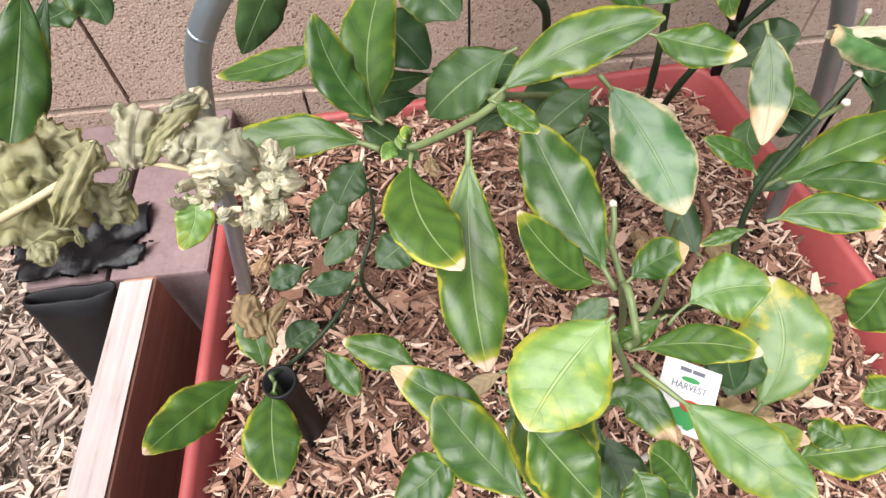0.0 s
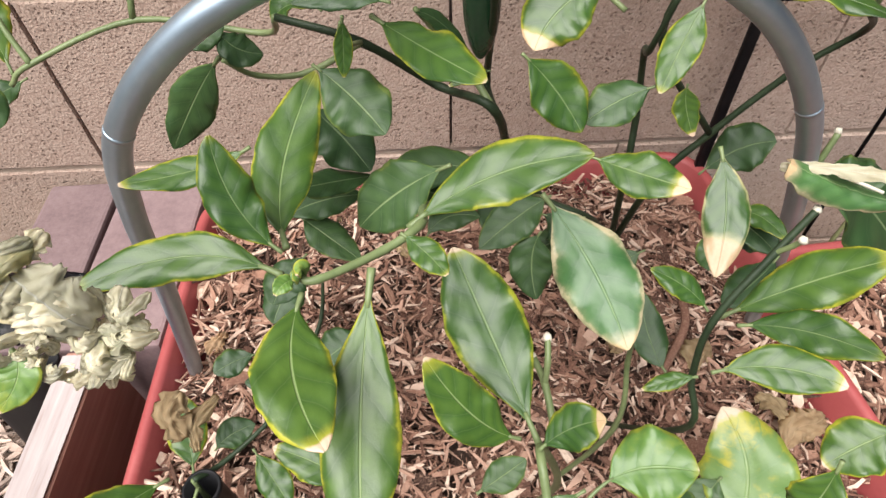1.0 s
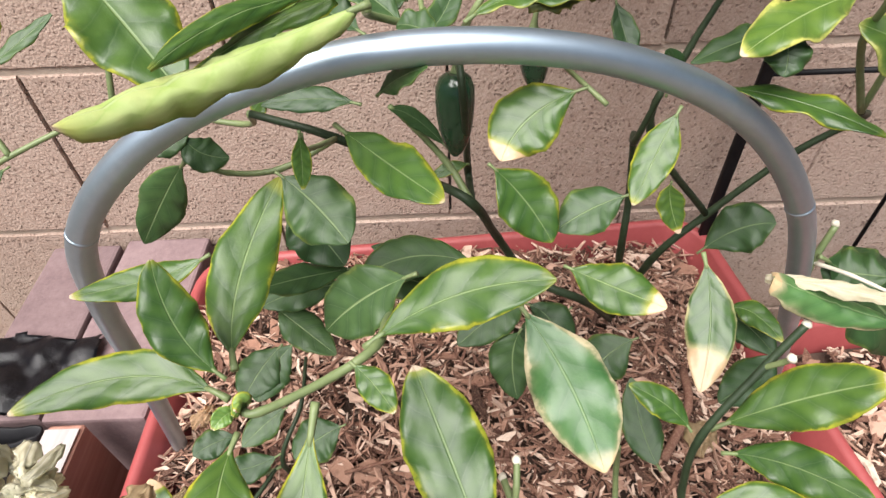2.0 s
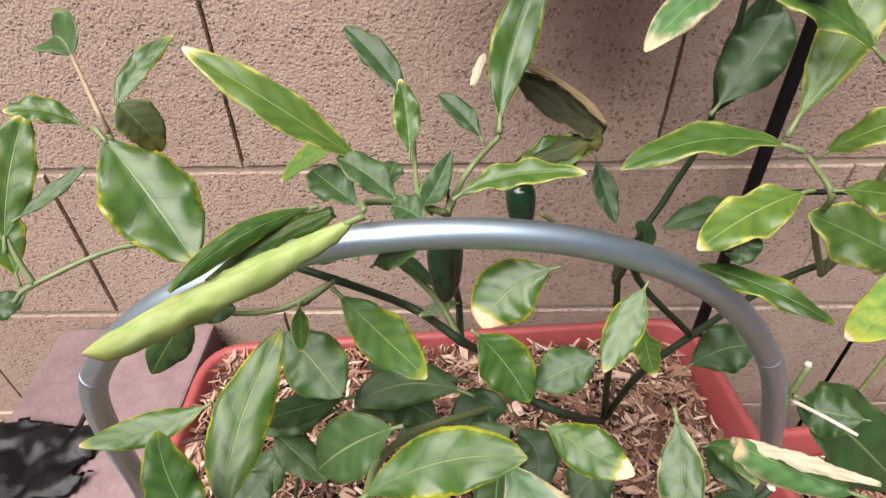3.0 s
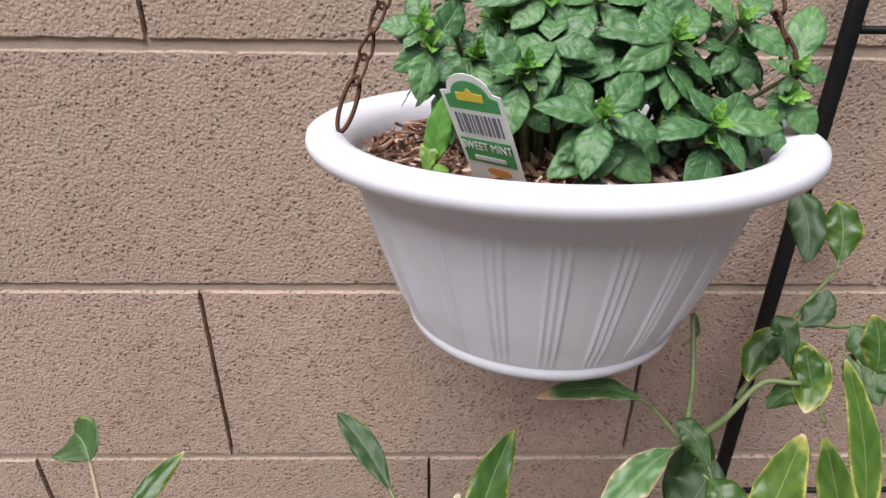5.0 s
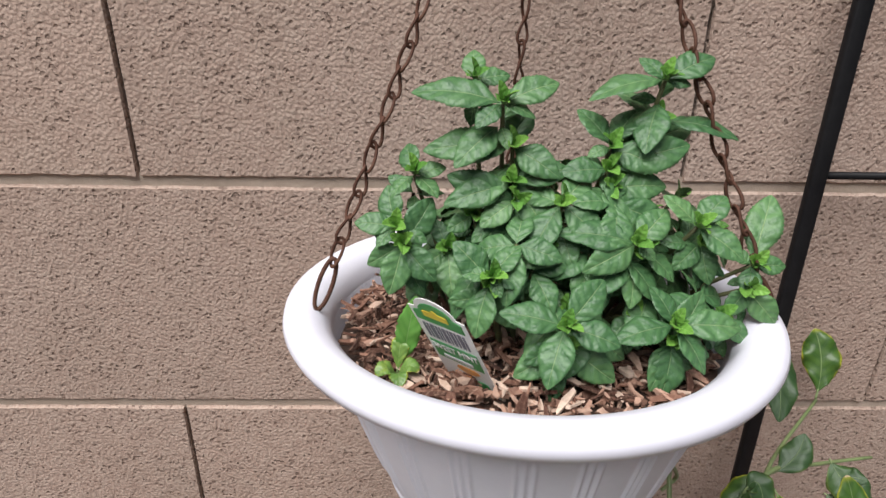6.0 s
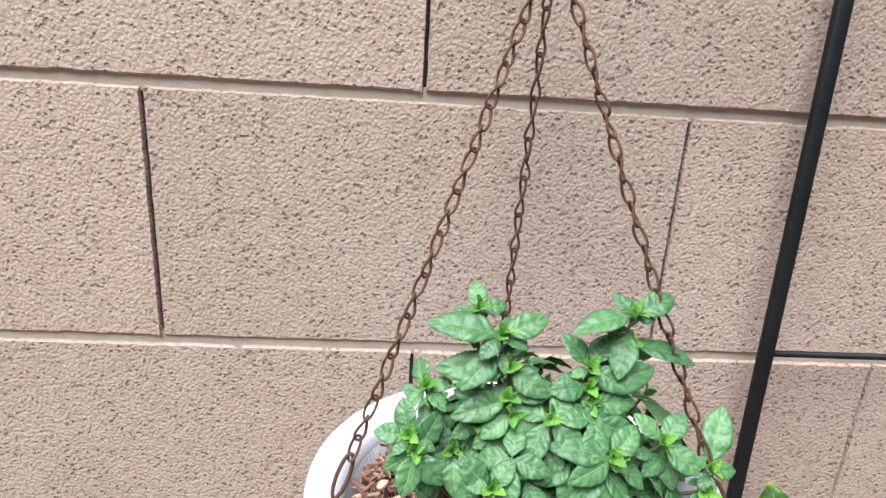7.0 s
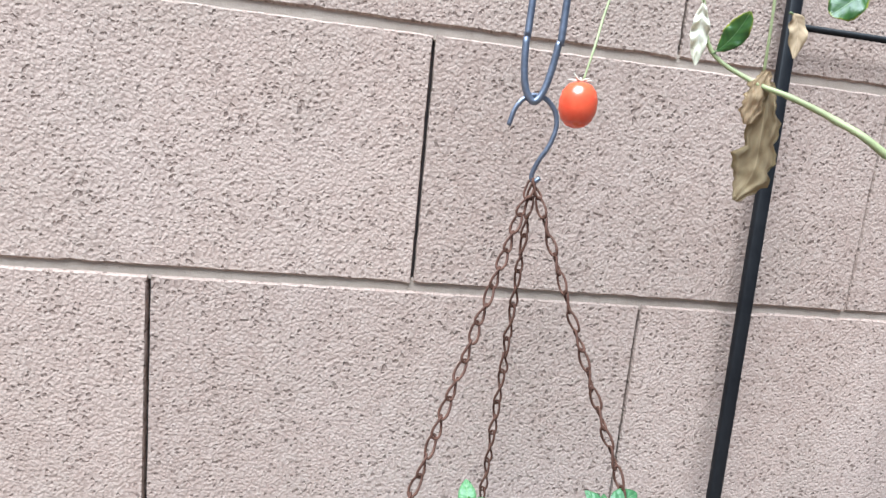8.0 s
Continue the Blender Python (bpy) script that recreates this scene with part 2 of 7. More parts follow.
def chip_mesh(name, count, place, length, slim, thick, material, seed, lean=0.35, broad=0.15):
    """Many loose splinters in one mesh; place(rng) gives each one's x, y, z; slim: width over length."""
    rng = np.random.default_rng(seed)
    verts, faces = [], []
    n = 6
    for i in range(count):
        x, y, z = place(rng)
        ln = length[0] + (length[1] - length[0]) * rng.random() ** 1.8
        wd = ln * rng.uniform(*slim)
        if rng.random() < broad:
            ln, wd = ln * 0.8, wd * 2.2
        th = min(rng.uniform(*thick), wd)
        m = Euler((rng.normal(0, lean), rng.normal(0, lean * 0.7), rng.uniform(0, 6.3))).to_matrix()
        bend, warp = rng.normal(0, 0.10) * ln, rng.normal(0, 0.12) * ln
        j = rng.uniform(-1, 1, 12)
        k = len(verts)
        o = Vector((x, y, z))
        for sz in (-0.5, 0.5):
            for q, (px, py) in enumerate(((-0.5, 0.28), (-0.46, -0.34), (0.0, -0.5), (0.48, -0.30), (0.5, 0.26), (0.02, 0.5))):
                px, py = px * (1 + 0.22 * j[q]), py + 0.20 * j[q + 6]
                verts.append(m @ Vector((px * ln, py * wd + bend * (px * px * 4 - 0.5), sz * th + warp * (px * px * 4 - 0.5) * 0.5)) + o)
        faces.append(tuple(k + q for q in range(n - 1, -1, -1)))
        faces.append(tuple(k + n + q for q in range(n)))
        for q in range(n):
            faces.append((k + q, k + (q + 1) % n, k + n + (q + 1) % n, k + n + q))
    me = bpy.data.meshes.new(name)
    me.from_pydata(verts, [], faces)
    me.materials.append(material)
    return me


# ---- the ground and the block wall ----
BW, BH = 0.4064, 0.2032      # block module
J5 = 0.19                    # height of one bed joint
GZ = -0.06                   # the ground's height
WALL_L, WALL_R = -4, 6       # wall's ends in blocks
ROW_LO, ROW_HI = -2, 9       # courses, counted up from that bed joint

bm = bmesh.new()
bmesh.ops.create_grid(bm, x_segments=2, y_segments=2, size=400)
ground = tagged(new("ground", mesh_of("ground", bm, M_EARTH)), "dry brown earth under scattered wood mulch", "ground", kind="structure")
ground.location.z = GZ

wall = tagged(thing("wall_north"), "tan rough-faced concrete block wall in running bond", "wall", kind="structure")
bm = bmesh.new()
box(bm, WALL_L * BW, WALL_R * BW, 0.010, 0.19, -0.3, J5 + ROW_HI * BH + 0.001)
part("core", bm, M_JOINT, wall, "dark open head joints", smooth=False)
for row in range(ROW_LO, ROW_HI + 1):
    bm = bmesh.new()
    z = J5 + row * BH
    box(bm, WALL_L * BW, WALL_R * BW, 0.0030, 0.06, z - 0.0070, z + 0.0070)
    part("bed_joint", bm, M_MORTAR, wall, smooth=False)


# ---- the red planter ----
RIM = 0.19
def quad(c, inset, z):
    """Corners of a trough's slightly skewed plan, drawn in by inset."""
    mid = sum(c, Vector((0, 0))) / 4
    return [Vector((p.x - math.copysign(inset, p.x - mid.x), p.y - math.copysign(inset, p.y - mid.y), z)) for p in c]


def rounded(corners, radius, seg=6):
    out = []
    for i, p in enumerate(corners):
        a, b = (corners[i - 1] - p).normalized(), (corners[(i + 1) % 4] - p).normalized()
        for k in range(seg + 1):
            t = k / seg
            q0, q1 = p + a * radius, p + b * radius
            out.append((1 - t) ** 2 * q0 + 2 * t * (1 - t) * p + t * t * q1)
    return out


def planter(corners, label, RIM=RIM, fill=0.145):
    c = [Vector(p) for p in corners]
    mid = sum(c, Vector((0, 0))) / 4
    off = Vector((mid.x, mid.y, GZ))
    top = tagged(thing("planter", *off), label, "planter", "red planters along the wall")
    bm = bmesh.new()
    rings = []
    for inset, z, r in ((0.060, GZ, 0.03), (0.056, GZ + 0.004, 0.035), (0.016, RIM - 0.03, 0.045), (0.015, RIM - 0.026, 0.045), (0.0015, RIM - 0.026, 0.05), (0, RIM - 0.023, 0.05), (0, RIM - 0.004, 0.05),
                        (0.003, RIM, 0.047), (0.009, RIM, 0.042), (0.012, RIM - 0.004, 0.04), (0.020, RIM - 0.05, 0.038), (0.045, 0.0, 0.03)):
        rings.append([bm.verts.new(p - off) for p in rounded(quad(c, inset, z), r)])
    for a, b in zip(rings, rings[1:]):
        for k in range(len(a)):
            bm.faces.new((a[k], a[(k + 1) % len(a)], b[(k + 1) % len(a)], b[k]))
    bm.faces.new(rings[0])
    part("trough", bm, M_RED, top)
    bm = bmesh.new()
    bm.faces.new([bm.verts.new(p - off) for p in rounded(quad(c, 0.025, fill), 0.03)][::-1])
    part("soil", bm, M_SOIL, top, "dark potting soil", smooth=False)
    return top


planter([(-0.082, -0.050), (0.492, -0.014), (0.553, -0.560), (-0.078, -0.590)], "red plastic trough planter with a rolled rim, filled with bark mulch")
planter([(0.503, -0.148), (1.06, -0.105), (1.12, -0.60), (0.548, -0.645)], "second red plastic trough planter standing beside the first", 0.155, 0.125)


def in_planter(rng):
    while True:
        x, y = rng.uniform(-0.08, 0.55), rng.uniform(-0.575, -0.03)
        f = (x + 0.05) / 0.55
        if -0.060 < x < 0.470 + (-0.05 - y) * 0.115 and -0.570 + 0.03 * f < y < -0.066 + 0.035 * f:
            heap = 0.165 + 0.035 * (y + 0.25) - 0.02 * (x - 0.2) - 0.14 * max(0, x - 0.40 - 0.1 * (-0.05 - y))  + 0.006 * math.sin(x * 9 + 1) * math.cos(y * 11)
            return x, y, heap + rng.uniform(0, 0.012)


tagged(new("bark_mulch", chip_mesh("bark_mulch", 18500, in_planter, (0.004, 0.028), (0.05, 0.19), (0.0006, 0.0022), M_CHIPS, 3, 0.40, 0.12)),
       "red-brown shredded bark mulch filling the planter", "mulch", kind="stuff")
tagged(new("bark_mulch", chip_mesh("large_chips", 450, in_planter, (0.014, 0.042), (0.14, 0.34), (0.001, 0.0028), M_CHIPS, 13, 0.20, 0.2)),
       "broad flat bark pieces lying on the mulch", "mulch", kind="stuff")


def on_left(rng):
    return rng.uniform(-0.75, -0.10), rng.uniform(-0.95, 0.0), GZ + rng.uniform(0.002, 0.028)


def in_second(rng):
    y = rng.uniform(-0.60, -0.175)
    return rng.uniform(0.535 + (-0.2 - y) * 0.09, 1.03), y, 0.133 + rng.uniform(0, 0.014)


tagged(new("wood_mulch", chip_mesh("wood_mulch", 12000, on_left, (0.007, 0.046), (0.06, 0.20), (0.001, 0.003), M_PALECHIPS, 4, 0.30, 0.12)),
       "sun-bleached wood chips strewn on the ground", "mulch", kind="stuff")
tagged(new("bark_mulch", chip_mesh("second_mulch", 5000, in_second, (0.010, 0.038), (0.08, 0.26), (0.001, 0.003), M_CHIPS, 5, 0.3, 0.12)),
       "brown bark mulch filling the second planter", "mulch", kind="stuff")


# ---- the pipe hoop ----
def hoop():
    top = tagged(thing("plant_hoop", -0.06, -0.26, 0.13), "grey-blue metal pipe bent into a tall hoop", "plant support")
    base = Vector((-0.06, -0.26, 0.13))
    pts = smooth_line([(-0.062, -0.258, 0.13), (-0.043, -0.272, 0.20), (-0.007, -0.298, 0.34), (0.0105, -0.312, 0.42), (0.034, -0.323, 0.484), (0.079, -0.324, 0.530), (0.135, -0.319, 0.553),
                       (0.195, -0.314, 0.559), (0.260, -0.309, 0.548), (0.320, -0.304, 0.516), (0.366, -0.299, 0.462), (0.398, -0.290, 0.39), (0.440, -0.268, 0.28), (0.476, -0.246, 0.17), (0.488, -0.238, 0.13)], 10)
    bm = bmesh.new()
    tube(bm, [p - base for p in pts], 0.0064, 20)
    pipe = part("pipe", bm, M_HOOP, top)
    for i in (40, 100):
        d = (pts[i + 1] - pts[i]).normalized() * 0.0012
        bm = bmesh.new()
        tube(bm, [pts[i] - base - d, pts[i] - base + d], 0.00665, 20)
        part("seam_ring", bm, M_HOOP, pipe)
    return top


hoop()


# ---- pavers, board, pots beside the planter ----
def paver(x0, x1, y0, y1, z0, z1, turn=0.0, label="mauve concrete paver leaning on the block wall"):
    bm = bmesh.new()
    box(bm, -(x1 - x0) / 2, (x1 - x0) / 2, -(y1 - y0) / 2, (y1 - y0) / 2, 0, z1 - z0, 0.004, 2)
    for v in bm.verts:
        v.co += noise.noise_vector(v.co * 40 + Vector((x0 * 30, y0 * 30, z0))) * 0.0016
    top = new("paver", mesh_of("paver", bm, M_PAVER, smooth=False))
    top.matrix_world = pose((x0 + x1) / 2, (y0 + y1) / 2, z0, 0, 0, turn)
    return tagged(top, label, "paver", "pavers along the wall")


paver(-0.185, -0.088, -0.243, -0.006, GZ, 0.178, 0, "mauve concrete retaining block beside the planter")
paver(-0.275, -0.196, -0.236, -0.006, GZ, 0.170, 1.5, "mauve concrete retaining block standing by the wall")


def board():
    top = tagged(thing("edging_board", -0.139, -0.5, GZ), "brown-stained plank on edge with a weathered pale top", "board")
    bm = bmesh.new()
    box(bm, -0.0152, 0.0152, -0.45, 0.240, 0.0, 0.263, 0.002, 1)
    for v in bm.verts:
        v.co += noise.noise_vector(v.co * 22) * 0.002
    body = part("plank", bm, M_BOARD, top, smooth=False)
    bm = bmesh.new()
    bmesh.ops.create_grid(bm, x_segments=6, y_segments=60, size=0.5)
    for v in bm.verts:
        v.co = Vector((v.co.x * 0.0290, v.co.y * 0.684 - 0.1075, 0.2660 + 0.0010 * noise.noise(Vector((v.co.x * 5, v.co.y * 14, 3)))))
    part("worn_edge", bm, M_BOARDTOP, body, "weathered whitish top edge", smooth=False)
    return top


board()


# ---- the hanging basket ----
BX, BY, BRIM = 0.2665, -0.134, 0.7825
TILT = Euler((-0.046, -0.016, 0)).to_matrix() @ Matrix.Diagonal((1.012, 1.012, 0.96))    # it hangs a little askew


def basket():
    top = tagged(thing("hanging_basket", BX, BY, BRIM), "white plastic hanging basket with fluted sides on rusty chains", "hanging basket")

    def flutes(a, z, r):
        if not -0.107 < z < -0.03 or r < 0.07:
            return 0
        k = (a * 23 / (2 * math.pi) + 0.71) % 1 - 0.5
        if abs(k) > 0.22:
            return 0
        edge = min(1, (-0.03 - z) / 0.006, (z + 0.107) / 0.006)
        return 0.0013 * edge * (0.5 + 0.5 * math.cos(k / 0.22 * math.pi * 3)) ** 1.3

    bm = bmesh.new()
    lathe(bm, [(0.002, -0.120), (0.073, -0.120), (0.0758, -0.1192), (0.0772, -0.117), (0.0783, -0.1125), (0.0776, -0.1115), (0.0784, -0.1100), (0.080, -0.104), (0.0825, -0.098), (0.0865, -0.087), (0.0905, -0.074), (0.0945, -0.061), (0.0985, -0.047), (0.102, -0.034), (0.1032, -0.029),
               (0.1055, -0.0275), (0.107, -0.020), (0.108, -0.0125), (0.1055, -0.012), (0.103, -0.02), (0.097, -0.05)], 1000, ripple=flutes)
    bmesh.ops.transform(bm, matrix=TILT.to_4x4(), verts=bm.verts[:])
    part("bowl", bm, M_WHITE, top)
    bm = bmesh.new()
    lathe(bm, [(0.1035, -0.02), (0.1075, -0.0125), (0.114, -0.0135), (0.122, -0.0125), (0.1262, -0.010), (0.1278, -0.006), (0.1268, -0.002), (0.123, 0.0003), (0.116, 0.0004), (0.110, -0.002), (0.1045, -0.009), (0.1035, -0.018)], 120)
    bmesh.ops.transform(bm, matrix=TILT.to_4x4(), verts=bm.verts[:])
    part("rim", bm, M_WHITE, top, "broad rounded white rim")
    bm = bmesh.new()
    lathe(bm, [(0.001, -0.026), (0.05, -0.024), (0.101, -0.03)], 48)
    bmesh.ops.transform(bm, matrix=TILT.to_4x4(), verts=bm.verts[:])
    part("soil", bm, M_SOIL, top, "dark potting soil")
    ring = Vector((0.272, -0.068, 1.101)) - Vector((BX, BY, BRIM))
    # one chain link, shared
    bm = bmesh.new()
    link = []
    for k in range(20):
        a = 2 * math.pi * k / 20
        link.append(Vector((0.0030 * math.cos(a) * (1 - 0.35 * math.sin(a)), 0.0010 * math.sin(2 * a), 0.0078 * math.sin(a))))
    tube(bm, link, 0.00092, 6, closed=True)
    link_mesh = mesh_of("link", bm, M_RUST)
    ends = [Vector((0.157, -0.157, 0.7805)), Vector((0.383, -0.176, 0.7805)), Vector((0.266, -0.045, 0.7805))]
    for j, e in enumerate(ends):
        a = e - Vector((BX, BY, BRIM))
        d = ring - a
        bm = bmesh.new()
        up = d.normalized()
        side = up.cross(Vector((0, 1, 0))).normalized()
        hook = [a + up * 0.028 * (0.5 - 0.5 * math.cos(t)) + side * 0.0035 * math.sin(t) for t in np.linspace(0, 2 * math.pi, 22)[:-1]]
        tube(bm, hook, 0.0012, 6, closed=True)
        chain = part("chain", bm, M_RUST, top, "rusty twisted-link chain")
        n = int((d.length - 0.026) / 0.0128)
        for i in range(n):
            f = 0.026 + (i + 0.5) * (d.length - 0.026) / n
            sag = 0.004 * math.sin(math.pi * f / d.length)
            o = new("link", link_mesh)
            o.parent = chain
            turn = d.to_track_quat("Z", "Y").to_matrix().to_4x4()
            o.matrix_basis = Matrix.Translation(a + up * f - Vector((0, 0, sag))) @ turn @ pose(0, 0, 0, random.uniform(-8, 8), random.uniform(-8, 8), (i % 2) * 75 + 20 + random.uniform(-12, 12))
    return top


basket()


def in_basket(rng):
    r, a = 0.098 * math.sqrt(rng.random()), rng.uniform(0, 6.3)
    return BX + r * math.cos(a), BY + r * math.sin(a), BRIM - 0.026 - 0.046 * r * math.sin(a) + rng.uniform(0, 0.012)


tagged(new("bark_mulch", chip_mesh("basket_mulch", 3200, in_basket, (0.003, 0.017), (0.08, 0.30), (0.0006, 0.002), M_CHIPS, 8, 0.5)),
       "brown bark chips on the soil of the hanging basket", "mulch", kind="stuff")


# ---- the hook and the trellis ----
def trellis():
    """Flat uprights and thin rungs, its top leaning in to the wall."""
    top = tagged(thing("trellis", 0.488, -0.0508, 0), "black iron trellis leaning against the block wall", "trellis")

    def leaning(name, bm):
        for v in bm.verts:
            v.co.y += 0.0287 * v.co.z
        part(name, bm, M_IRON, top)

    for x in (0.0, 0.404):
        bm = bmesh.new()
        box(bm, x - 0.0056, x + 0.0056, -0.0035, 0.0035, GZ - 0.02, 1.6, 0.001)
        leaning("upright", bm)
    bm = bmesh.new()
    tube(bm, [(0.186, 0, GZ - 0.02), (0.186, 0, 1.6)], 0.0022, 8)
    leaning("rod", bm)
    for z in (0.385, 0.818, 1.243):
        bm = bmesh.new()
        tube(bm, [(0.0056, 0, z), (0.3984, 0, z)], 0.0028, 8)
        leaning("rung", bm)
    return top


trellis()


# ---- leaves and stems ----
def leaf_material(name, deep, light, margin=0.0, margin_col=(0.36, 0.36, 0.030), margin_w=0.16, mottle=0.0, mottle_col=(0.45, 0.42, 0.04), tip=2.0, tip_col=(0.48, 0.36, 0.25), rough=0.38, thru=0.18, veins=6.0, vein_col=0.10, relief=0.19, emboss=0.55, spec=0.50, pucker=0.0):
    m, n, l, b = mat(name, rough, 0, spec)
    uv = n.new("ShaderNodeUVMap")
    sep = n.new("ShaderNodeSeparateXYZ")
    l.new(uv.outputs[0], sep.inputs[0])
    x = calc(n, l, "ABSOLUTE", calc(n, l, "SUBTRACT", calc(n, l, "MULTIPLY", sep.outputs[0], 2.0), 1.0))
    v = sep.outputs[1]
    pos = n.new("ShaderNodeNewGeometry").outputs["Position"]
    big = noise_tex(n, l, pos, 60, 4, 0.6)
    fine = noise_tex(n, l, pos, 650, 4, 0.65)
    blot = noise_tex(n, l, pos, 170, 4, 0.65)
    patch = noise_tex(n, l, pos, 45, 3, 0.6)
    wob = calc(n, l, "ADD", calc(n, l, "MULTIPLY", calc(n, l, "SUBTRACT", patch, 0.5), 0.8), calc(n, l, "MULTIPLY", calc(n, l, "SUBTRACT", blot, 0.5), 0.25))
    # side veins run forward from the midrib; the blade is puffed up between them
    lane = calc(n, l, "ADD", calc(n, l, "MULTIPLY", calc(n, l, "SUBTRACT", v, calc(n, l, "MULTIPLY", x, 0.20)), veins), calc(n, l, "MULTIPLY", calc(n, l, "SUBTRACT", big, 0.5), 0.5))
    wave = calc(n, l, "ABSOLUTE", calc(n, l, "SINE", calc(n, l, "MULTIPLY", lane, 3.1416)))
    rib = calc(n, l, "SUBTRACT", 1.0, span(n, l, wave, 0.02, 0.16))
    mid = calc(n, l, "SUBTRACT", 1.0, span(n, l, x, 0.012, 0.045))
    c = ramp(n, l, calc(n, l, "ADD", calc(n, l, "MULTIPLY", patch, 0.6), calc(n, l, "MULTIPLY", wave, 0.25)), [(0.28, deep), (0.72, light)])
    c = mixc(n, l, calc(n, l, "MULTIPLY", fine, 0.35), c, light)
    c = mixc(n, l, calc(n, l, "MULTIPLY", span(n, l, blot, 0.52, 0.72), 0.14), c, tuple(min(1, k * 1.6) for k in light))
    green = light[1] > light[0]
    pale = tuple(0.55 * a + 0.45 * q for a, q in zip(light, (0.40, 0.50, 0.25))) if green else tuple(min(0.85, 1.12 * a) for a in light)
    c = mixc(n, l, calc(n, l, "MULTIPLY", rib, vein_col), c, pale)
    c = mixc(n, l, calc(n, l, "MULTIPLY", mid, 0.7), c, pale)
    if mottle:
        sel = span(n, l, calc(n, l, "ADD", calc(n, l, "ADD", noise_tex(n, l, pos, 55, 4, 0.65), calc(n, l, "MULTIPLY", v, 0.14)), calc(n, l, "MULTIPLY", rib, -0.08)), 0.62 - 0.22 * mottle, 0.82 - 0.18 * mottle)
        c = mixc(n, l, calc(n, l, "MULTIPLY", sel, 0.7), c, mottle_col)
    if margin:
        # yellowing creeps in from the edge in patches, and leaves a thin broken rim
        soft = span(n, l, calc(n, l, "ADD", x, calc(n, l, "MULTIPLY", wob, 1.5)), 1 - 1.6 * margin_w, 1.12)
        c = mixc(n, l, calc(n, l, "MULTIPLY", soft, 0.30 * margin), c, margin_col)
        e = span(n, l, calc(n, l, "ADD", x, calc(n, l, "MULTIPLY", wob, 0.7)), 1 - 0.78 * margin_w, 1 - 0.20 * margin_w)
        e = calc(n, l, "MULTIPLY", e, calc(n, l, "ADD", calc(n, l, "MULTIPLY", span(n, l, blot, 0.38, 0.6), 0.6), 0.4))
        c = mixc(n, l, calc(n, l, "MULTIPLY", e, margin), c, margin_col)
    if tip < 1.5:
        reach = calc(n, l, "ADD", calc(n, l, "ADD", v, calc(n, l, "MULTIPLY", wob, 0.25)), calc(n, l, "MULTIPLY", rand_obj(n), 0.06))
        halo = span(n, l, reach, tip - 0.07, tip + 0.02)
        c = mixc(n, l, calc(n, l, "MULTIPLY", halo, 0.6), c, margin_col)
        c = mixc(n, l, span(n, l, reach, tip, tip + 0.03), c, mixc(n, l, fine, tip_col, tuple(min(0.8, 1.35 * k) for k in tip_col)))
    h = n.new("ShaderNodeHueSaturation")
    l.new(c, h.inputs["Color"])
    l.new(calc(n, l, "ADD", calc(n, l, "MULTIPLY", rand_obj(n), 0.45), 0.78), h.inputs["Value"])
    l.new(calc(n, l, "ADD", calc(n, l, "MULTIPLY", rand_obj(n), -0.02), 0.510), h.inputs["Hue"])
    l.new(h.outputs[0], b.inputs["Base Color"])
    l.new(calc(n, l, "ADD", calc(n, l, "MULTIPLY", blot, 0.12), rough - 0.06), b.inputs["Roughness"])
    height = calc(n, l, "ADD", calc(n, l, "MULTIPLY", wave, relief), calc(n, l, "ADD", calc(n, l, "ADD", calc(n, l, "MULTIPLY", fine, 0.16), calc(n, l, "ADD", calc(n, l, "MULTIPLY", big, 0.12), calc(n, l, "MULTIPLY", blot, 0.22))), calc(n, l, "MULTIPLY", mid, -0.7)))
    if pucker:
        cells = n.new("ShaderNodeTexVoronoi")
        cells.feature = "SMOOTH_F1"
        cells.inputs["Scale"].default_value = 520
        cells.inputs["Smoothness"].default_value = 0.5
        l.new(pos, cells.inputs["Vector"])
        height = calc(n, l, "SUBTRACT", height, calc(n, l, "MULTIPLY", cells.outputs["Distance"], pucker))
    bump(n, l, b, height, emboss, 0.0008)
    t = n.new("ShaderNodeBsdfTranslucent")
    l.new(h.outputs[0], t.inputs[0])
    mx = n.new("ShaderNodeMixShader")
    mx.inputs[0].default_value = thru
    l.new(b.outputs[0], mx.inputs[1])
    l.new(t.outputs[0], mx.inputs[2])
    l.new(mx.outputs[0], n["Material Output"].inputs[0])
    return m


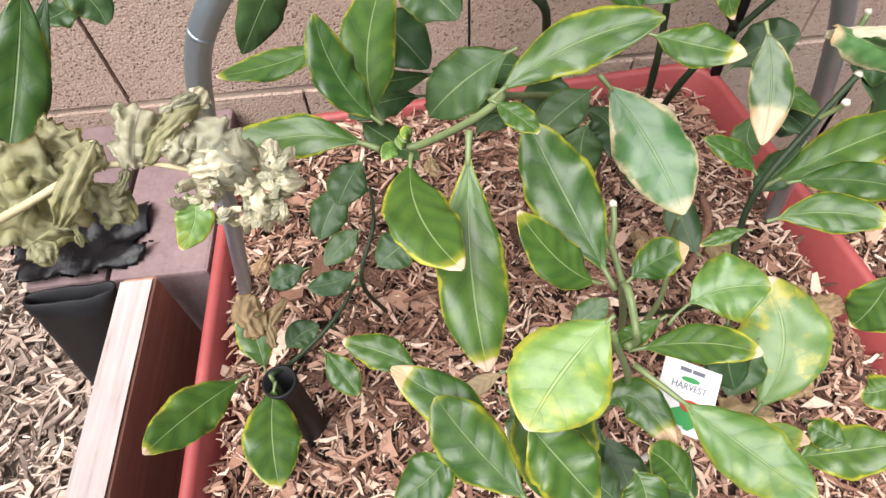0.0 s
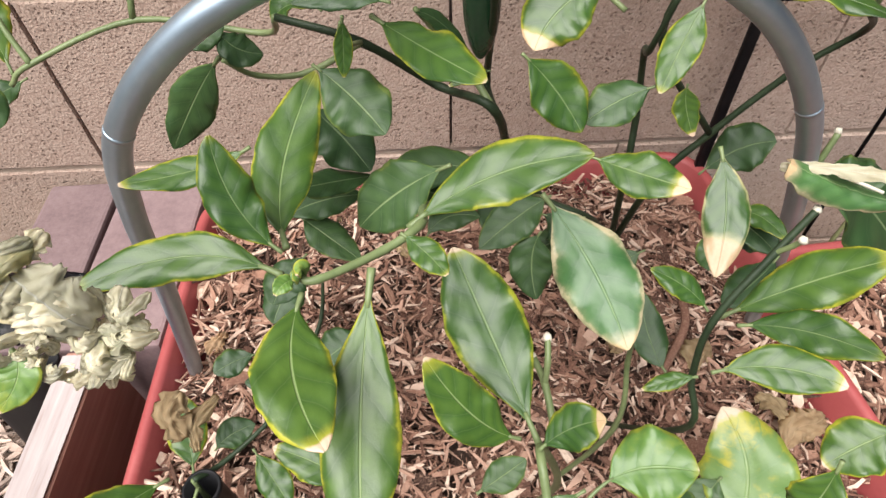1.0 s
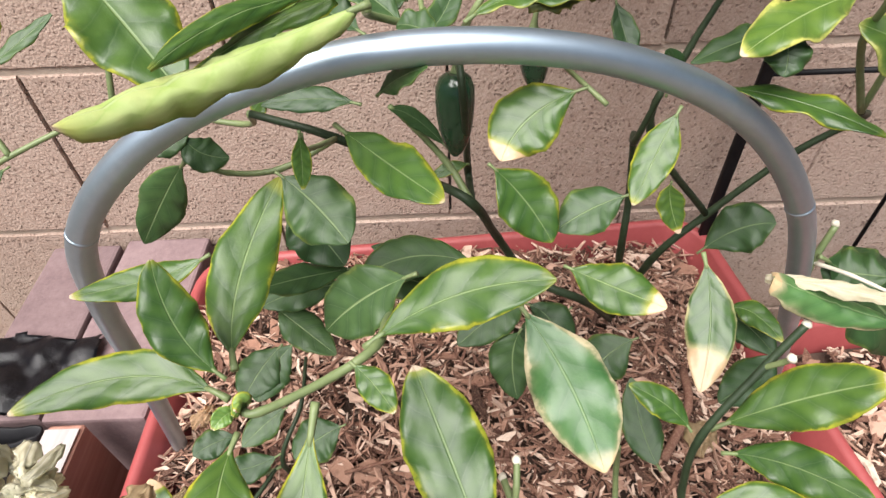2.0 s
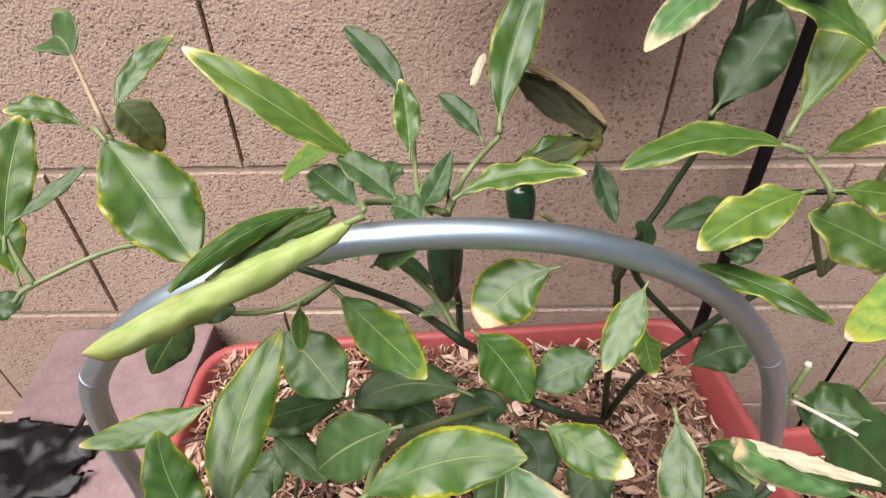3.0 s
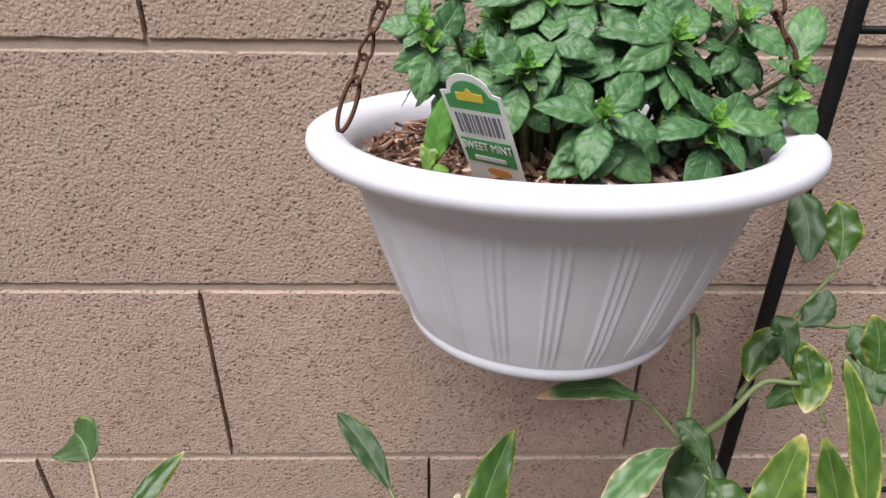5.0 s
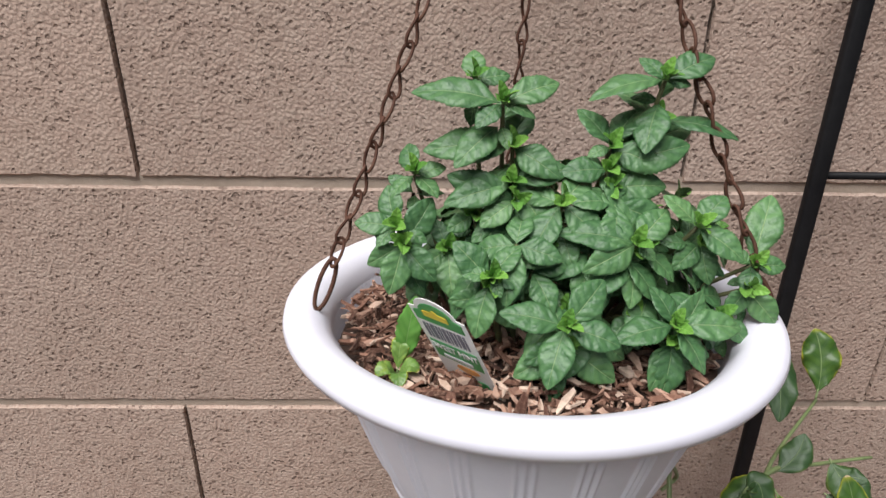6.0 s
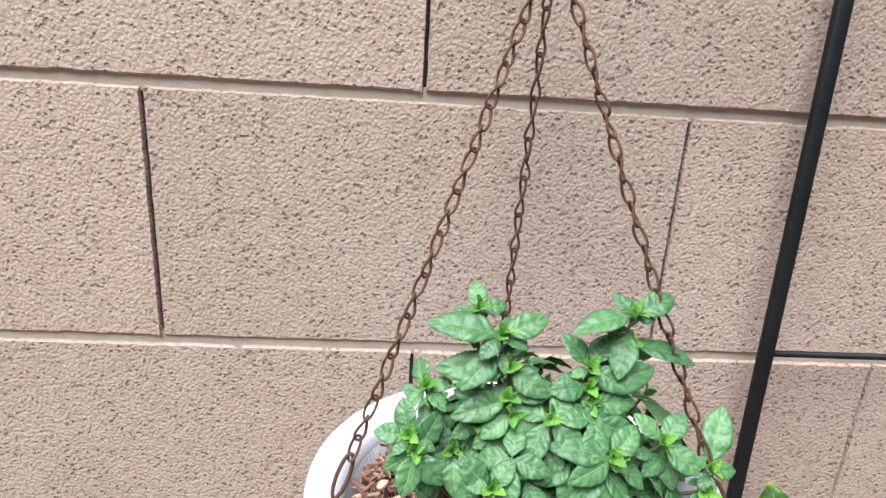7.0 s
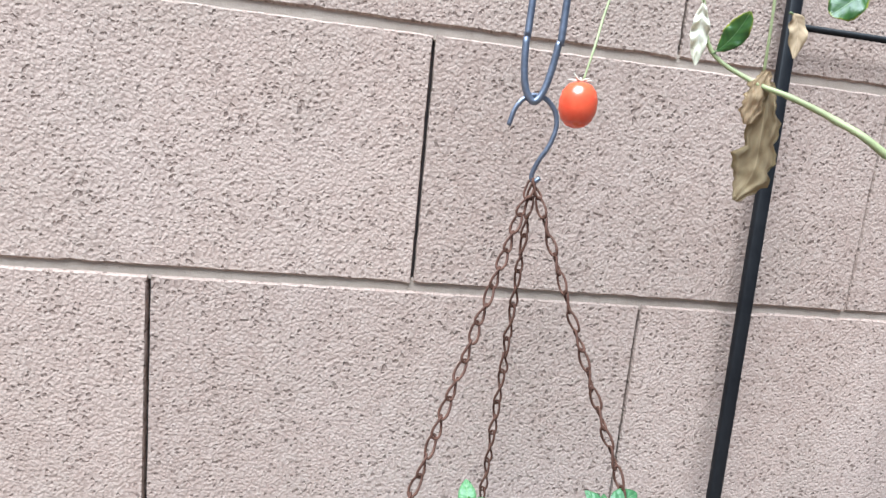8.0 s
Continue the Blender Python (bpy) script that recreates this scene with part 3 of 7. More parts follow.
DEEP, FRESH = (0.021, 0.064, 0.010), (0.066, 0.134, 0.020)
LOOKS = {
    "g": leaf_material("glossy green pepper leaf", DEEP, FRESH, 0.85, margin_w=0.12, tip=1.0),
    "y": leaf_material("yellowing pepper leaf", (0.075, 0.168, 0.032), (0.155, 0.265, 0.06), 0.7, margin_w=0.16, mottle=0.16, mottle_col=(0.33, 0.37, 0.06), tip=1.0),
    "m": leaf_material("mottled yellow leaf", (0.10, 0.20, 0.05), (0.19, 0.29, 0.09), 0.6, mottle=0.3, mottle_col=(0.52, 0.42, 0.03), tip=0.9),
    "b": leaf_material("scorched pepper leaf", DEEP, FRESH, 0.85, margin_w=0.16, tip=0.87, tip_col=(0.50, 0.34, 0.20)),
    "w": leaf_material("dry-edged pepper leaf", (0.045, 0.125, 0.035), (0.10, 0.21, 0.065), 0.95, margin_col=(0.62, 0.52, 0.33), margin_w=0.22, tip=0.93, tip_col=(0.5, 0.36, 0.2)),
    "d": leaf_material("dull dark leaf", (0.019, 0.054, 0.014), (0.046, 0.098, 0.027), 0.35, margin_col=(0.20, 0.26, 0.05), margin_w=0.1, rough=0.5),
    "r": leaf_material("pale curled leaf", (0.34, 0.46, 0.10), (0.56, 0.64, 0.27), 0.4, margin_col=(0.55, 0.52, 0.12), tip=0.97, margin_w=0.2, rough=0.5, mottle=0.3, mottle_col=(0.55, 0.58, 0.22)),
    "x": leaf_material("half-scorched pepper leaf", DEEP, FRESH, 0.9, margin_col=(0.60, 0.52, 0.28), margin_w=0.18, tip=0.70, tip_col=(0.46, 0.31, 0.19)),
    "q": leaf_material("curled yellow-edged leaf", (0.034, 0.088, 0.012), (0.090, 0.162, 0.024), 0.75, margin_col=(0.50, 0.50, 0.13), margin_w=0.22, tip=1.0),
    "o": leaf_material("dying olive leaf", (0.05, 0.07, 0.02), (0.10, 0.12, 0.035), 0.6, margin_col=(0.30, 0.26, 0.06), margin_w=0.12, mottle=0.3, mottle_col=(0.22, 0.20, 0.04), rough=0.6),
    "v": leaf_material("wilted olive leaf", (0.36, 0.36, 0.20), (0.64, 0.62, 0.44), 0.5, margin_col=(0.42, 0.36, 0.10), margin_w=0.14, mottle=0.3, mottle_col=(0.55, 0.54, 0.30), rough=0.65, thru=0.45),
    "k": leaf_material("withered brown leaf", (0.030, 0.036, 0.011), (0.075, 0.070, 0.024), 0.95, margin_col=(0.50, 0.36, 0.22), margin_w=0.20, tip=0.9, rough=0.7),
    "t": leaf_material("dried pale leaf", (0.58, 0.54, 0.37), (0.88, 0.85, 0.71), 0.7, margin_col=(0.80, 0.77, 0.62), margin_w=0.3, mottle=0.05, mottle_col=(0.45, 0.46, 0.28), rough=0.8, thru=0.35),
    "n": leaf_material("brown dead leaf", (0.40, 0.28, 0.16), (0.63, 0.49, 0.31), 0.4, margin_col=(0.52, 0.40, 0.22), margin_w=0.3, rough=0.8, thru=0.3),
}
M_UNDER = leaf_material("leaf underside", (0.10, 0.20, 0.07), (0.17, 0.28, 0.11), 0.5, margin_col=(0.38, 0.40, 0.10), rough=0.55)
M_STEM = speckled("green stem", [(0.3, (0.10, 0.14, 0.055)), (0.6, (0.175, 0.22, 0.095)), (0.8, (0.25, 0.29, 0.14))], 40, 300, 0.45, 0.0004, 0.4)
M_WOODY = speckled("dark woody stem", [(0.3, (0.012, 0.022, 0.010)), (0.6, (0.028, 0.045, 0.022)), (0.8, (0.06, 0.08, 0.04))], 40, 300, 0.5, 0.0005, 0.5, spec=0.25)
M_STRAW = speckled("straw-coloured dry stem", [(0.3, (0.42, 0.36, 0.20)), (0.7, (0.62, 0.55, 0.36))], 60, 300, 0.7, 0.0003, 0.4)
M_PALESTEM = speckled("pale pinkish stem", [(0.3, (0.22, 0.165, 0.11)), (0.7, (0.36, 0.29, 0.20))], 60, 300, 0.6, 0.0003, 0.4)
M_CUT = speckled("pale cut end", [(0.3, (0.5, 0.46, 0.36)), (0.7, (0.7, 0.66, 0.55))], 80, 400, 0.8)


def leaf_mesh(name, base, mid, tip, width, normal, look_key, seed, fold=0.22, curl=0.24, wav=0.14, pet=0.09, widest=0.50, teeth=0.0, crinkle=0.0, roll=0.0, blunt=1.0, along=22, uneven=0.8):
    """A leaf blade with two faces along a bent midrib, with its stalk; all in its own space, from the stalk's foot."""
    rng = random.Random(seed)
    base, mid, tip, normal = Vector(base), Vector(mid), Vector(tip), Vector(normal).normalized()
    ctrl = 2 * mid - 0.5 * (base + tip)
    length = (tip - base).length
    half = 5
    bm = bmesh.new()
    uvl = bm.loops.layers.uv.new("UVMap")
    ph, fr = rng.uniform(0, 6.3), rng.uniform(2.0, 3.6)
    ph2 = rng.uniform(0, 6.3)
    tilt = rng.uniform(-0.10, 0.10)
    peak = widest + rng.uniform(-0.05, 0.06)
    seat = Vector((rng.uniform(0, 90), 0, 0))
    top, low, uvs = [], [], {}
    for i in range(along + 1):
        q = i / along
        s = pet + (1 - pet) * q
        pt = (1 - s) ** 2 * base + 2 * s * (1 - s) * ctrl + s * s * tip - base
        tan = (2 * (1 - s) * (ctrl - base) + 2 * s * (tip - ctrl)).normalized()
        side = tan.cross(normal).normalized()
        nrm = side.cross(tan).normalized()
        shape = (math.sin(0.5 * math.pi * q / peak) ** 1.0) if q < peak else (max(math.cos(0.5 * math.pi * (q - peak) / (1 - peak)), 0) ** 0.66)
        wd = max(0.54 * width * shape ** (0.48 if roll > 1.4 else blunt), 0.0006)
        rowt, rowl = [], []
        for j in range(-half, half + 1):
            u = j / half
            w_here = wd * (1 + uneven * (0.11 * noise.noise(seat + Vector((q * 7, 3 if u > 0 else 0, 0))) + 0.07 * noise.noise(seat + Vector((q * 19, 9 if u > 0 else 6, 0)))) * abs(u))
            if teeth and abs(u) > 0.95:
                w_here *= 1 + (teeth if i % 2 else -teeth)
            lift = fold * abs(u) - curl * u * u + 0.7 * wav * u * u * math.sin(fr * 6.283 * q + ph + (1.9 if u > 0 else 0)) + tilt * u
            lift += uneven * abs(u) ** 1.5 * (0.30 * noise.noise(seat + Vector((q * 5, u * 1.5, 2))) + 0.12 * noise.noise(seat + Vector((q * 13, u * 3, 5))))
            if crinkle:
                lift += crinkle * math.sin(q * 26 - abs(u) * 4) * math.sin(abs(u) * 3.1)
            off = side * (u * w_here)
            if roll:
                ang = u * roll
                off = side * (w_here * math.sin(ang) / max(roll, 0.1) * 1.2) - nrm * (w_here * (1 - math.cos(ang)) / max(roll, 0.1) * 1.2)
                lift = 0.26 * noise.noise(seat + Vector((q * 9, u * 2.5, 1))) + 0.12 * noise.noise(seat + Vector((q * 22, u * 5, 4)))
            c = pt + off + nrm * (lift * wd)
            vt, vl = bm.verts.new(c + nrm * 0.00018), bm.verts.new(c - nrm * 0.00018)
            uvs[vt] = uvs[vl] = (0.5 + u / 2, q)
            rowt.append(vt)
            rowl.append(vl)
        top.append(rowt)
        low.append(rowl)
    n = 2 * half
    for i in range(along):
        for j in range(n):
            bm.faces.new((top[i][j], top[i][j + 1], top[i + 1][j + 1], top[i + 1][j]))
            f = bm.faces.new((low[i][j], low[i + 1][j], low[i + 1][j + 1], low[i][j + 1]))
            f.material_index = 1
        for j in (0, n):
            q = (top[i][j], top[i + 1][j], low[i + 1][j], low[i][j])
            bm.faces.new(q if j == 0 else q[::-1])
    for f in bm.faces:
        for lp in f.loops:
            lp[uvl].uv = uvs[lp.vert]
    stalk = []
    for i in range(5):
        s = (pet + 0.04) * i / 4
        stalk.append((1 - s) ** 2 * base + 2 * s * (1 - s) * ctrl + s * s * tip - base)
    r0 = max(0.0007, min(0.0014, 0.018 * length))
    k = len(bm.faces)
    tube(bm, stalk, [r0 * 1.15, r0, r0 * 0.9, r0 * 0.85, r0 * 0.6], 6)
    bm.faces.ensure_lookup_table()
    for f in bm.faces[k:]:
        f.material_index = 2
        for lp in f.loops:
            lp[uvl].uv = (0.5, 0.1)
    return mesh_of(name, bm, LOOKS[look_key], M_UNDER if look_key not in "rtnkov" else LOOKS[look_key], M_STEM)


LEAF_SEED = [100]


def leaf(plant, base, mid, tip, width, normal, look_key="g", **shape):
    """One leaf as a part of its plant."""
    LEAF_SEED[0] += 1
    o = new("leaf", leaf_mesh("leaf", base, mid, tip, width, normal, look_key, LEAF_SEED[0], **shape))
    o.parent = plant
    o.location = Vector(base) - plant.location
    return o


def crumpled(plant, points, width, normal, look_key, curl=0.9, rough=0.35, seed=0, ends=(0.45, 0.35), ragged=1.0):
    """A shrivelled leaf: a blunt, ragged, curled and creased strip along points."""
    rng = random.Random(seed)
    org = Vector(points[0])
    pts = [p - org for p in smooth_line(points, 11)]
    seat = Vector((rng.uniform(0, 90), rng.uniform(0, 90), 0))
    normal = Vector(normal).normalized()
    bm = bmesh.new()
    uvl = bm.loops.layers.uv.new("UVMap")
    rows, n, half = [], len(pts) - 1, 7
    for i, p in enumerate(pts):
        q = i / n
        tan = (pts[min(i + 1, n)] - pts[max(i - 1, 0)]).normalized()
        side = tan.cross(normal).normalized()
        nrm = side.cross(tan)
        wd = 0.5 * width * min(1, ends[0] + 2.4 * q, ends[1] + 3.2 * (1 - q)) * (1 + 0.35 * noise.noise(seat + Vector((q * 4, 0, 0))))
        row = []
        for j in range(-half, half + 1):
            u = j / half
            w = wd * (1 + ragged * (0.5 * noise.noise(seat + Vector((q * 6, 5 * math.copysign(1, u), 0))) + 0.5 * noise.noise(seat + Vector((q * 15, 5 * math.copysign(1, u), 4)))) * abs(u))
            a = u * curl * (1 + 0.8 * noise.noise(seat + Vector((q * 2.2, 8, 0))))
            c = p + side * (w * math.sin(a) / curl) - nrm * (w * (1 - math.cos(a)) / curl)
            pleat = abs((u * 1.7 + 0.9 * noise.noise(seat + Vector((q * 2.5, 1, 2))) + seat.x) % 1 - 0.5) * 2 - 0.5
            crease = 0.6 * noise.noise(seat + Vector((q * 4.5, u * 1.6, 3))) + 0.3 * (1 - 2.6 * abs(noise.noise(seat + Vector((q * 7, u * 2.5, 7))))) + 0.9 * pleat
            row.append(bm.verts.new(c + nrm * (rough * wd * crease) + tan * (0.25 * wd * noise.noise(seat + Vector((u * 3, q * 2, 9))))))
        rows.append(row)
    for i in range(n):
        for j in range(2 * half):
            f = bm.faces.new((rows[i][j], rows[i][j + 1], rows[i + 1][j + 1], rows[i + 1][j]))
            for lp, uv in zip(f.loops, ((j, i), (j + 1, i), (j + 1, i + 1), (j, i + 1))):
                lp[uvl].uv = (uv[0] / (2 * half), 0.08 + 0.82 * uv[1] / n)
    bmesh.ops.solidify(bm, geom=bm.faces[:], thickness=0.0003)
    o = new("leaf", mesh_of("leaf", bm, LOOKS[look_key]))
    o.parent = plant
    o.location = org - plant.location
    return o


def stem(plant, points, r0, r1, material=None, steps=6, name="stem", knots=True):
    """A tapered stem with slightly swollen nodes at its given points."""
    pts = smooth_line(points, steps)
    n = len(pts)
    radii = []
    for i in range(n):
        r = r0 + (r1 - r0) * i / (n - 1)
        if knots and i % steps == 0 and 0 < i < n - 1:
            r *= 1.12
        radii.append(r)
    bm = bmesh.new()
    tube(bm, [p - plant.location for p in pts], radii, 9)
    return part(name, bm, material or M_STEM, plant)


def cut_end(plant, place, r):
    """A pale cut stub."""
    bm = bmesh.new()
    bmesh.ops.create_icosphere(bm, subdivisions=2, radius=r)
    for v in bm.verts:
        v.co = v.co * (1 + 0.3 * noise.noise(v.co * 700)) + Vector(place) - plant.location
    return part("cut_end", bm, M_CUT, plant, "pale dried cut end")


PEPPER = tagged(thing("pepper_plant", 0.235, -0.360, 0.150), "bushy pepper plant with broad yellow-edged leaves in the planter", "plant", "pepper plants in the planter")
leaf(PEPPER, (0.126, -0.423, 0.493), (0.126, -0.450, 0.494), (0.138, -0.476, 0.496), 0.022, (0.168, -0.343, 0.924), "g")
leaf(PEPPER, (0.148, -0.413, 0.492), (0.143, -0.455, 0.469), (0.144, -0.494, 0.459), 0.024, (0.020, -0.340, 0.940), "g")
leaf(PEPPER, (0.113, -0.401, 0.475), (0.077, -0.392, 0.478), (0.036, -0.403, 0.474), 0.018, (0.208, -0.326, 0.922), "g")
leaf(PEPPER, (0.116, -0.401, 0.488), (0.102, -0.391, 0.503), (0.096, -0.377, 0.522), 0.017, (0.235, -0.512, 0.826), "g")
leaf(PEPPER, (0.115, -0.393, 0.481), (0.111, -0.358, 0.489), (0.124, -0.316, 0.506), 0.023, (0.177, -0.554, 0.814), "g")
leaf(PEPPER, (0.160, -0.385, 0.480), (0.192, -0.377, 0.497), (0.227, -0.382, 0.510), 0.023, (-0.076, -0.472, 0.878), "g")
leaf(PEPPER, (0.158, -0.400, 0.494), (0.166, -0.408, 0.493), (0.173, -0.418, 0.492), 0.010, (0.005, -0.471, 0.882), "g")
leaf(PEPPER, (0.205, -0.453, 0.431), (0.190, -0.414, 0.448), (0.177, -0.385, 0.467), 0.029, (-0.073, -0.375, 0.924), "g", wav=0.2)
leaf(PEPPER, (0.221, -0.346, 0.456), (0.241, -0.375, 0.437), (0.253, -0.409, 0.419), 0.033, (-0.227, -0.488, 0.843), "w", wav=0.2)
leaf(PEPPER, (0.240, -0.346, 0.477), (0.255, -0.359, 0.479), (0.273, -0.374, 0.482), 0.019, (-0.191, -0.376, 0.907), "b")
leaf(PEPPER, (0.305, -0.333, 0.468), (0.305, -0.357, 0.451), (0.297, -0.382, 0.433), 0.019, (-0.398, -0.507, 0.765), "x")
leaf(PEPPER, (0.311, -0.383, 0.400), (0.340, -0.384, 0.426), (0.366, -0.391, 0.452), 0.025, (-0.357, -0.307, 0.882), "g")
leaf(PEPPER, (0.294, -0.411, 0.438), (0.311, -0.422, 0.450), (0.327, -0.441, 0.460), 0.016, (-0.349, -0.270, 0.897), "g")
leaf(PEPPER, (0.274, -0.433, 0.441), (0.297, -0.435, 0.446), (0.317, -0.446, 0.449), 0.017, (-0.323, -0.244, 0.915), "g")
leaf(PEPPER, (0.289, -0.398, 0.430), (0.280, -0.390, 0.437), (0.265, -0.382, 0.442), 0.012, (-0.263, -0.334, 0.905), "g")
leaf(PEPPER, (0.274, -0.429, 0.430), (0.265, -0.428, 0.426), (0.253, -0.429, 0.421), 0.007, (-0.197, -0.211, 0.957), "g")
leaf(PEPPER, (0.197, -0.454, 0.440), (0.180, -0.449, 0.451), (0.164, -0.435, 0.469), 0.019, (-0.042, -0.284, 0.958), "g")
leaf(PEPPER, (0.200, -0.465, 0.458), (0.209, -0.462, 0.466), (0.219, -0.463, 0.474), 0.014, (-0.134, -0.224, 0.965), "b")
leaf(PEPPER, (0.212, -0.481, 0.452), (0.227, -0.474, 0.460), (0.245, -0.478, 0.467), 0.023, (-0.230, -0.215, 0.949), "y", pet=0.30, wav=0.2)
leaf(PEPPER, (0.312, -0.472, 0.295), (0.334, -0.440, 0.320), (0.327, -0.403, 0.338), 0.045, (-0.348, -0.201, 0.916), "m", blunt=1.0, pet=0.05, wav=0.22)
leaf(PEPPER, (0.419, -0.422, 0.339), (0.404, -0.424, 0.326), (0.385, -0.430, 0.311), 0.030, (-0.367, -0.169, 0.915), "g")
leaf(PEPPER, (0.371, -0.378, 0.468), (0.342, -0.367, 0.473), (0.319, -0.361, 0.482), 0.017, (-0.266, -0.252, 0.931), "w", roll=1.5)
leaf(PEPPER, (0.177, -0.499, 0.501), (0.162, -0.510, 0.495), (0.149, -0.524, 0.490), 0.026, (-0.169, -0.297, 0.940), "y", blunt=1.0, pet=0.05, wav=0.22)
leaf(PEPPER, (0.196, -0.488, 0.449), (0.216, -0.493, 0.461), (0.230, -0.503, 0.470), 0.013, (-0.257, -0.220, 0.941), "g")
leaf(PEPPER, (0.194, -0.496, 0.456), (0.214, -0.521, 0.457), (0.232, -0.545, 0.461), 0.020, (-0.254, -0.142, 0.957), "y", pet=0.30, wav=0.2)
leaf(PEPPER, (0.188, -0.500, 0.420), (0.201, -0.497, 0.425), (0.211, -0.518, 0.423), 0.016, (-0.186, -0.184, 0.965), "b")
leaf(PEPPER, (0.115, -0.416, 0.284), (0.092, -0.402, 0.286), (0.064, -0.391, 0.289), 0.023, (0.056, -0.261, 0.964), "g")
leaf(PEPPER, (0.144, -0.522, 0.480), (0.130, -0.512, 0.482), (0.114, -0.501, 0.487), 0.014, (-0.008, -0.205, 0.979), "b")
leaf(PEPPER, (0.150, -0.541, 0.476), (0.136, -0.526, 0.483), (0.126, -0.513, 0.492), 0.017, (-0.031, -0.157, 0.987), "g")
leaf(PEPPER, (0.150, -0.518, 0.481), (0.158, -0.528, 0.475), (0.168, -0.540, 0.469), 0.019, (-0.121, -0.166, 0.979), "g", wav=0.3, fold=0.25)
leaf(PEPPER, (0.129, -0.520, 0.469), (0.122, -0.526, 0.462), (0.110, -0.531, 0.457), 0.015, (0.021, -0.142, 0.990), "g")
leaf(PEPPER, (0.272, -0.517, 0.384), (0.289, -0.519, 0.394), (0.307, -0.521, 0.406), 0.020, (-0.336, -0.105, 0.936), "g")
leaf(PEPPER, (0.281, -0.481, 0.479), (0.277, -0.488, 0.465), (0.274, -0.490, 0.455), 0.015, (-0.393, -0.213, 0.895), "g")
leaf(PEPPER, (0.190, -0.525, 0.436), (0.192, -0.532, 0.435), (0.191, -0.542, 0.433), 0.015, (-0.177, -0.102, 0.979), "g")
leaf(PEPPER, (0.239, -0.504, 0.371), (0.227, -0.515, 0.369), (0.216, -0.527, 0.369), 0.022, (-0.204, -0.112, 0.973), "d")
leaf(PEPPER, (0.308, -0.503, 0.337), (0.297, -0.494, 0.333), (0.284, -0.486, 0.328), 0.016, (-0.292, -0.129, 0.948), "n")
leaf(PEPPER, (0.292, -0.518, 0.396), (0.287, -0.512, 0.394), (0.282, -0.506, 0.392), 0.014, (-0.333, -0.119, 0.935), "g")
leaf(PEPPER, (0.322, -0.435, 0.319), (0.312, -0.444, 0.309), (0.300, -0.460, 0.298), 0.027, (-0.287, -0.195, 0.938), "d")
leaf(PEPPER, (0.191, -0.522, 0.394), (0.184, -0.509, 0.401), (0.188, -0.498, 0.410), 0.014, (-0.134, -0.143, 0.981), "d")
leaf(PEPPER, (0.276, -0.506, 0.354), (0.265, -0.501, 0.350), (0.255, -0.494, 0.347), 0.017, (-0.257, -0.126, 0.958), "y")
leaf(PEPPER, (0.404, -0.465, 0.315), (0.389, -0.469, 0.302), (0.381, -0.466, 0.297), 0.020, (-0.377, -0.145, 0.915), "g")
leaf(PEPPER, (0.150, -0.494, 0.458), (0.141, -0.497, 0.456), (0.132, -0.501, 0.454), 0.006, (-0.046, -0.257, 0.965), "n")
leaf(PEPPER, (0.180, -0.469, 0.430), (0.189, -0.465, 0.434), (0.198, -0.461, 0.439), 0.011, (-0.159, -0.268, 0.950), "d")
leaf(PEPPER, (0.214, -0.476, 0.450), (0.202, -0.481, 0.448), (0.192, -0.485, 0.449), 0.008, (-0.237, -0.281, 0.930), "g")
leaf(PEPPER, (0.191, -0.533, 0.413), (0.183, -0.525, 0.413), (0.177, -0.512, 0.414), 0.015, (-0.138, -0.112, 0.984), "d")
leaf(PEPPER, (0.223, -0.498, 0.400), (0.221, -0.504, 0.397), (0.220, -0.511, 0.395), 0.009, (-0.211, -0.148, 0.966), "n")
leaf(PEPPER, (0.260, -0.513, 0.379), (0.265, -0.510, 0.393), (0.270, -0.517, 0.407), 0.011, (-0.293, -0.127, 0.947), "m")
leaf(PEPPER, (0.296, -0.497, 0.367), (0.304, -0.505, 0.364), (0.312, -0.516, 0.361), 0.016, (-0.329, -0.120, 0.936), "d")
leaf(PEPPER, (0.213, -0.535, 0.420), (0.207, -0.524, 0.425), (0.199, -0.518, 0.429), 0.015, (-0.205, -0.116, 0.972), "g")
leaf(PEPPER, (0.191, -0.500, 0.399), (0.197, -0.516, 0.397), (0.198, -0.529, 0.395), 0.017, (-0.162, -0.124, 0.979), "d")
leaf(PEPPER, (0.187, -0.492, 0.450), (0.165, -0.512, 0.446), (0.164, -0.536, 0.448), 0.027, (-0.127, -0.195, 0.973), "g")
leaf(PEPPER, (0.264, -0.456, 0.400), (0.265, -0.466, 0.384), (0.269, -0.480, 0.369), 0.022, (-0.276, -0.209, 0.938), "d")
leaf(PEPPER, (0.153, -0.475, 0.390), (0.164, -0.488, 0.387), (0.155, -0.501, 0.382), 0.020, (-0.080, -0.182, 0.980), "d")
crumpled(PEPPER, [(0.3214, -0.3540, 0.4737), (0.3338, -0.3635, 0.4804), (0.3482, -0.3733, 0.4843), (0.3647, -0.3813, 0.4868)], 0.0069, (-0.456, -0.392, 0.799), "t", curl=0.90, rough=0.12, seed=6)
stem(PEPPER, [(0.254, -0.231, 0.337), (0.220, -0.277, 0.385), (0.183, -0.313, 0.420), (0.167, -0.351, 0.456), (0.165, -0.385, 0.482), (0.151, -0.398, 0.483), (0.129, -0.413, 0.487), (0.122, -0.411, 0.487)], 0.0026, 0.0013, M_STEM)
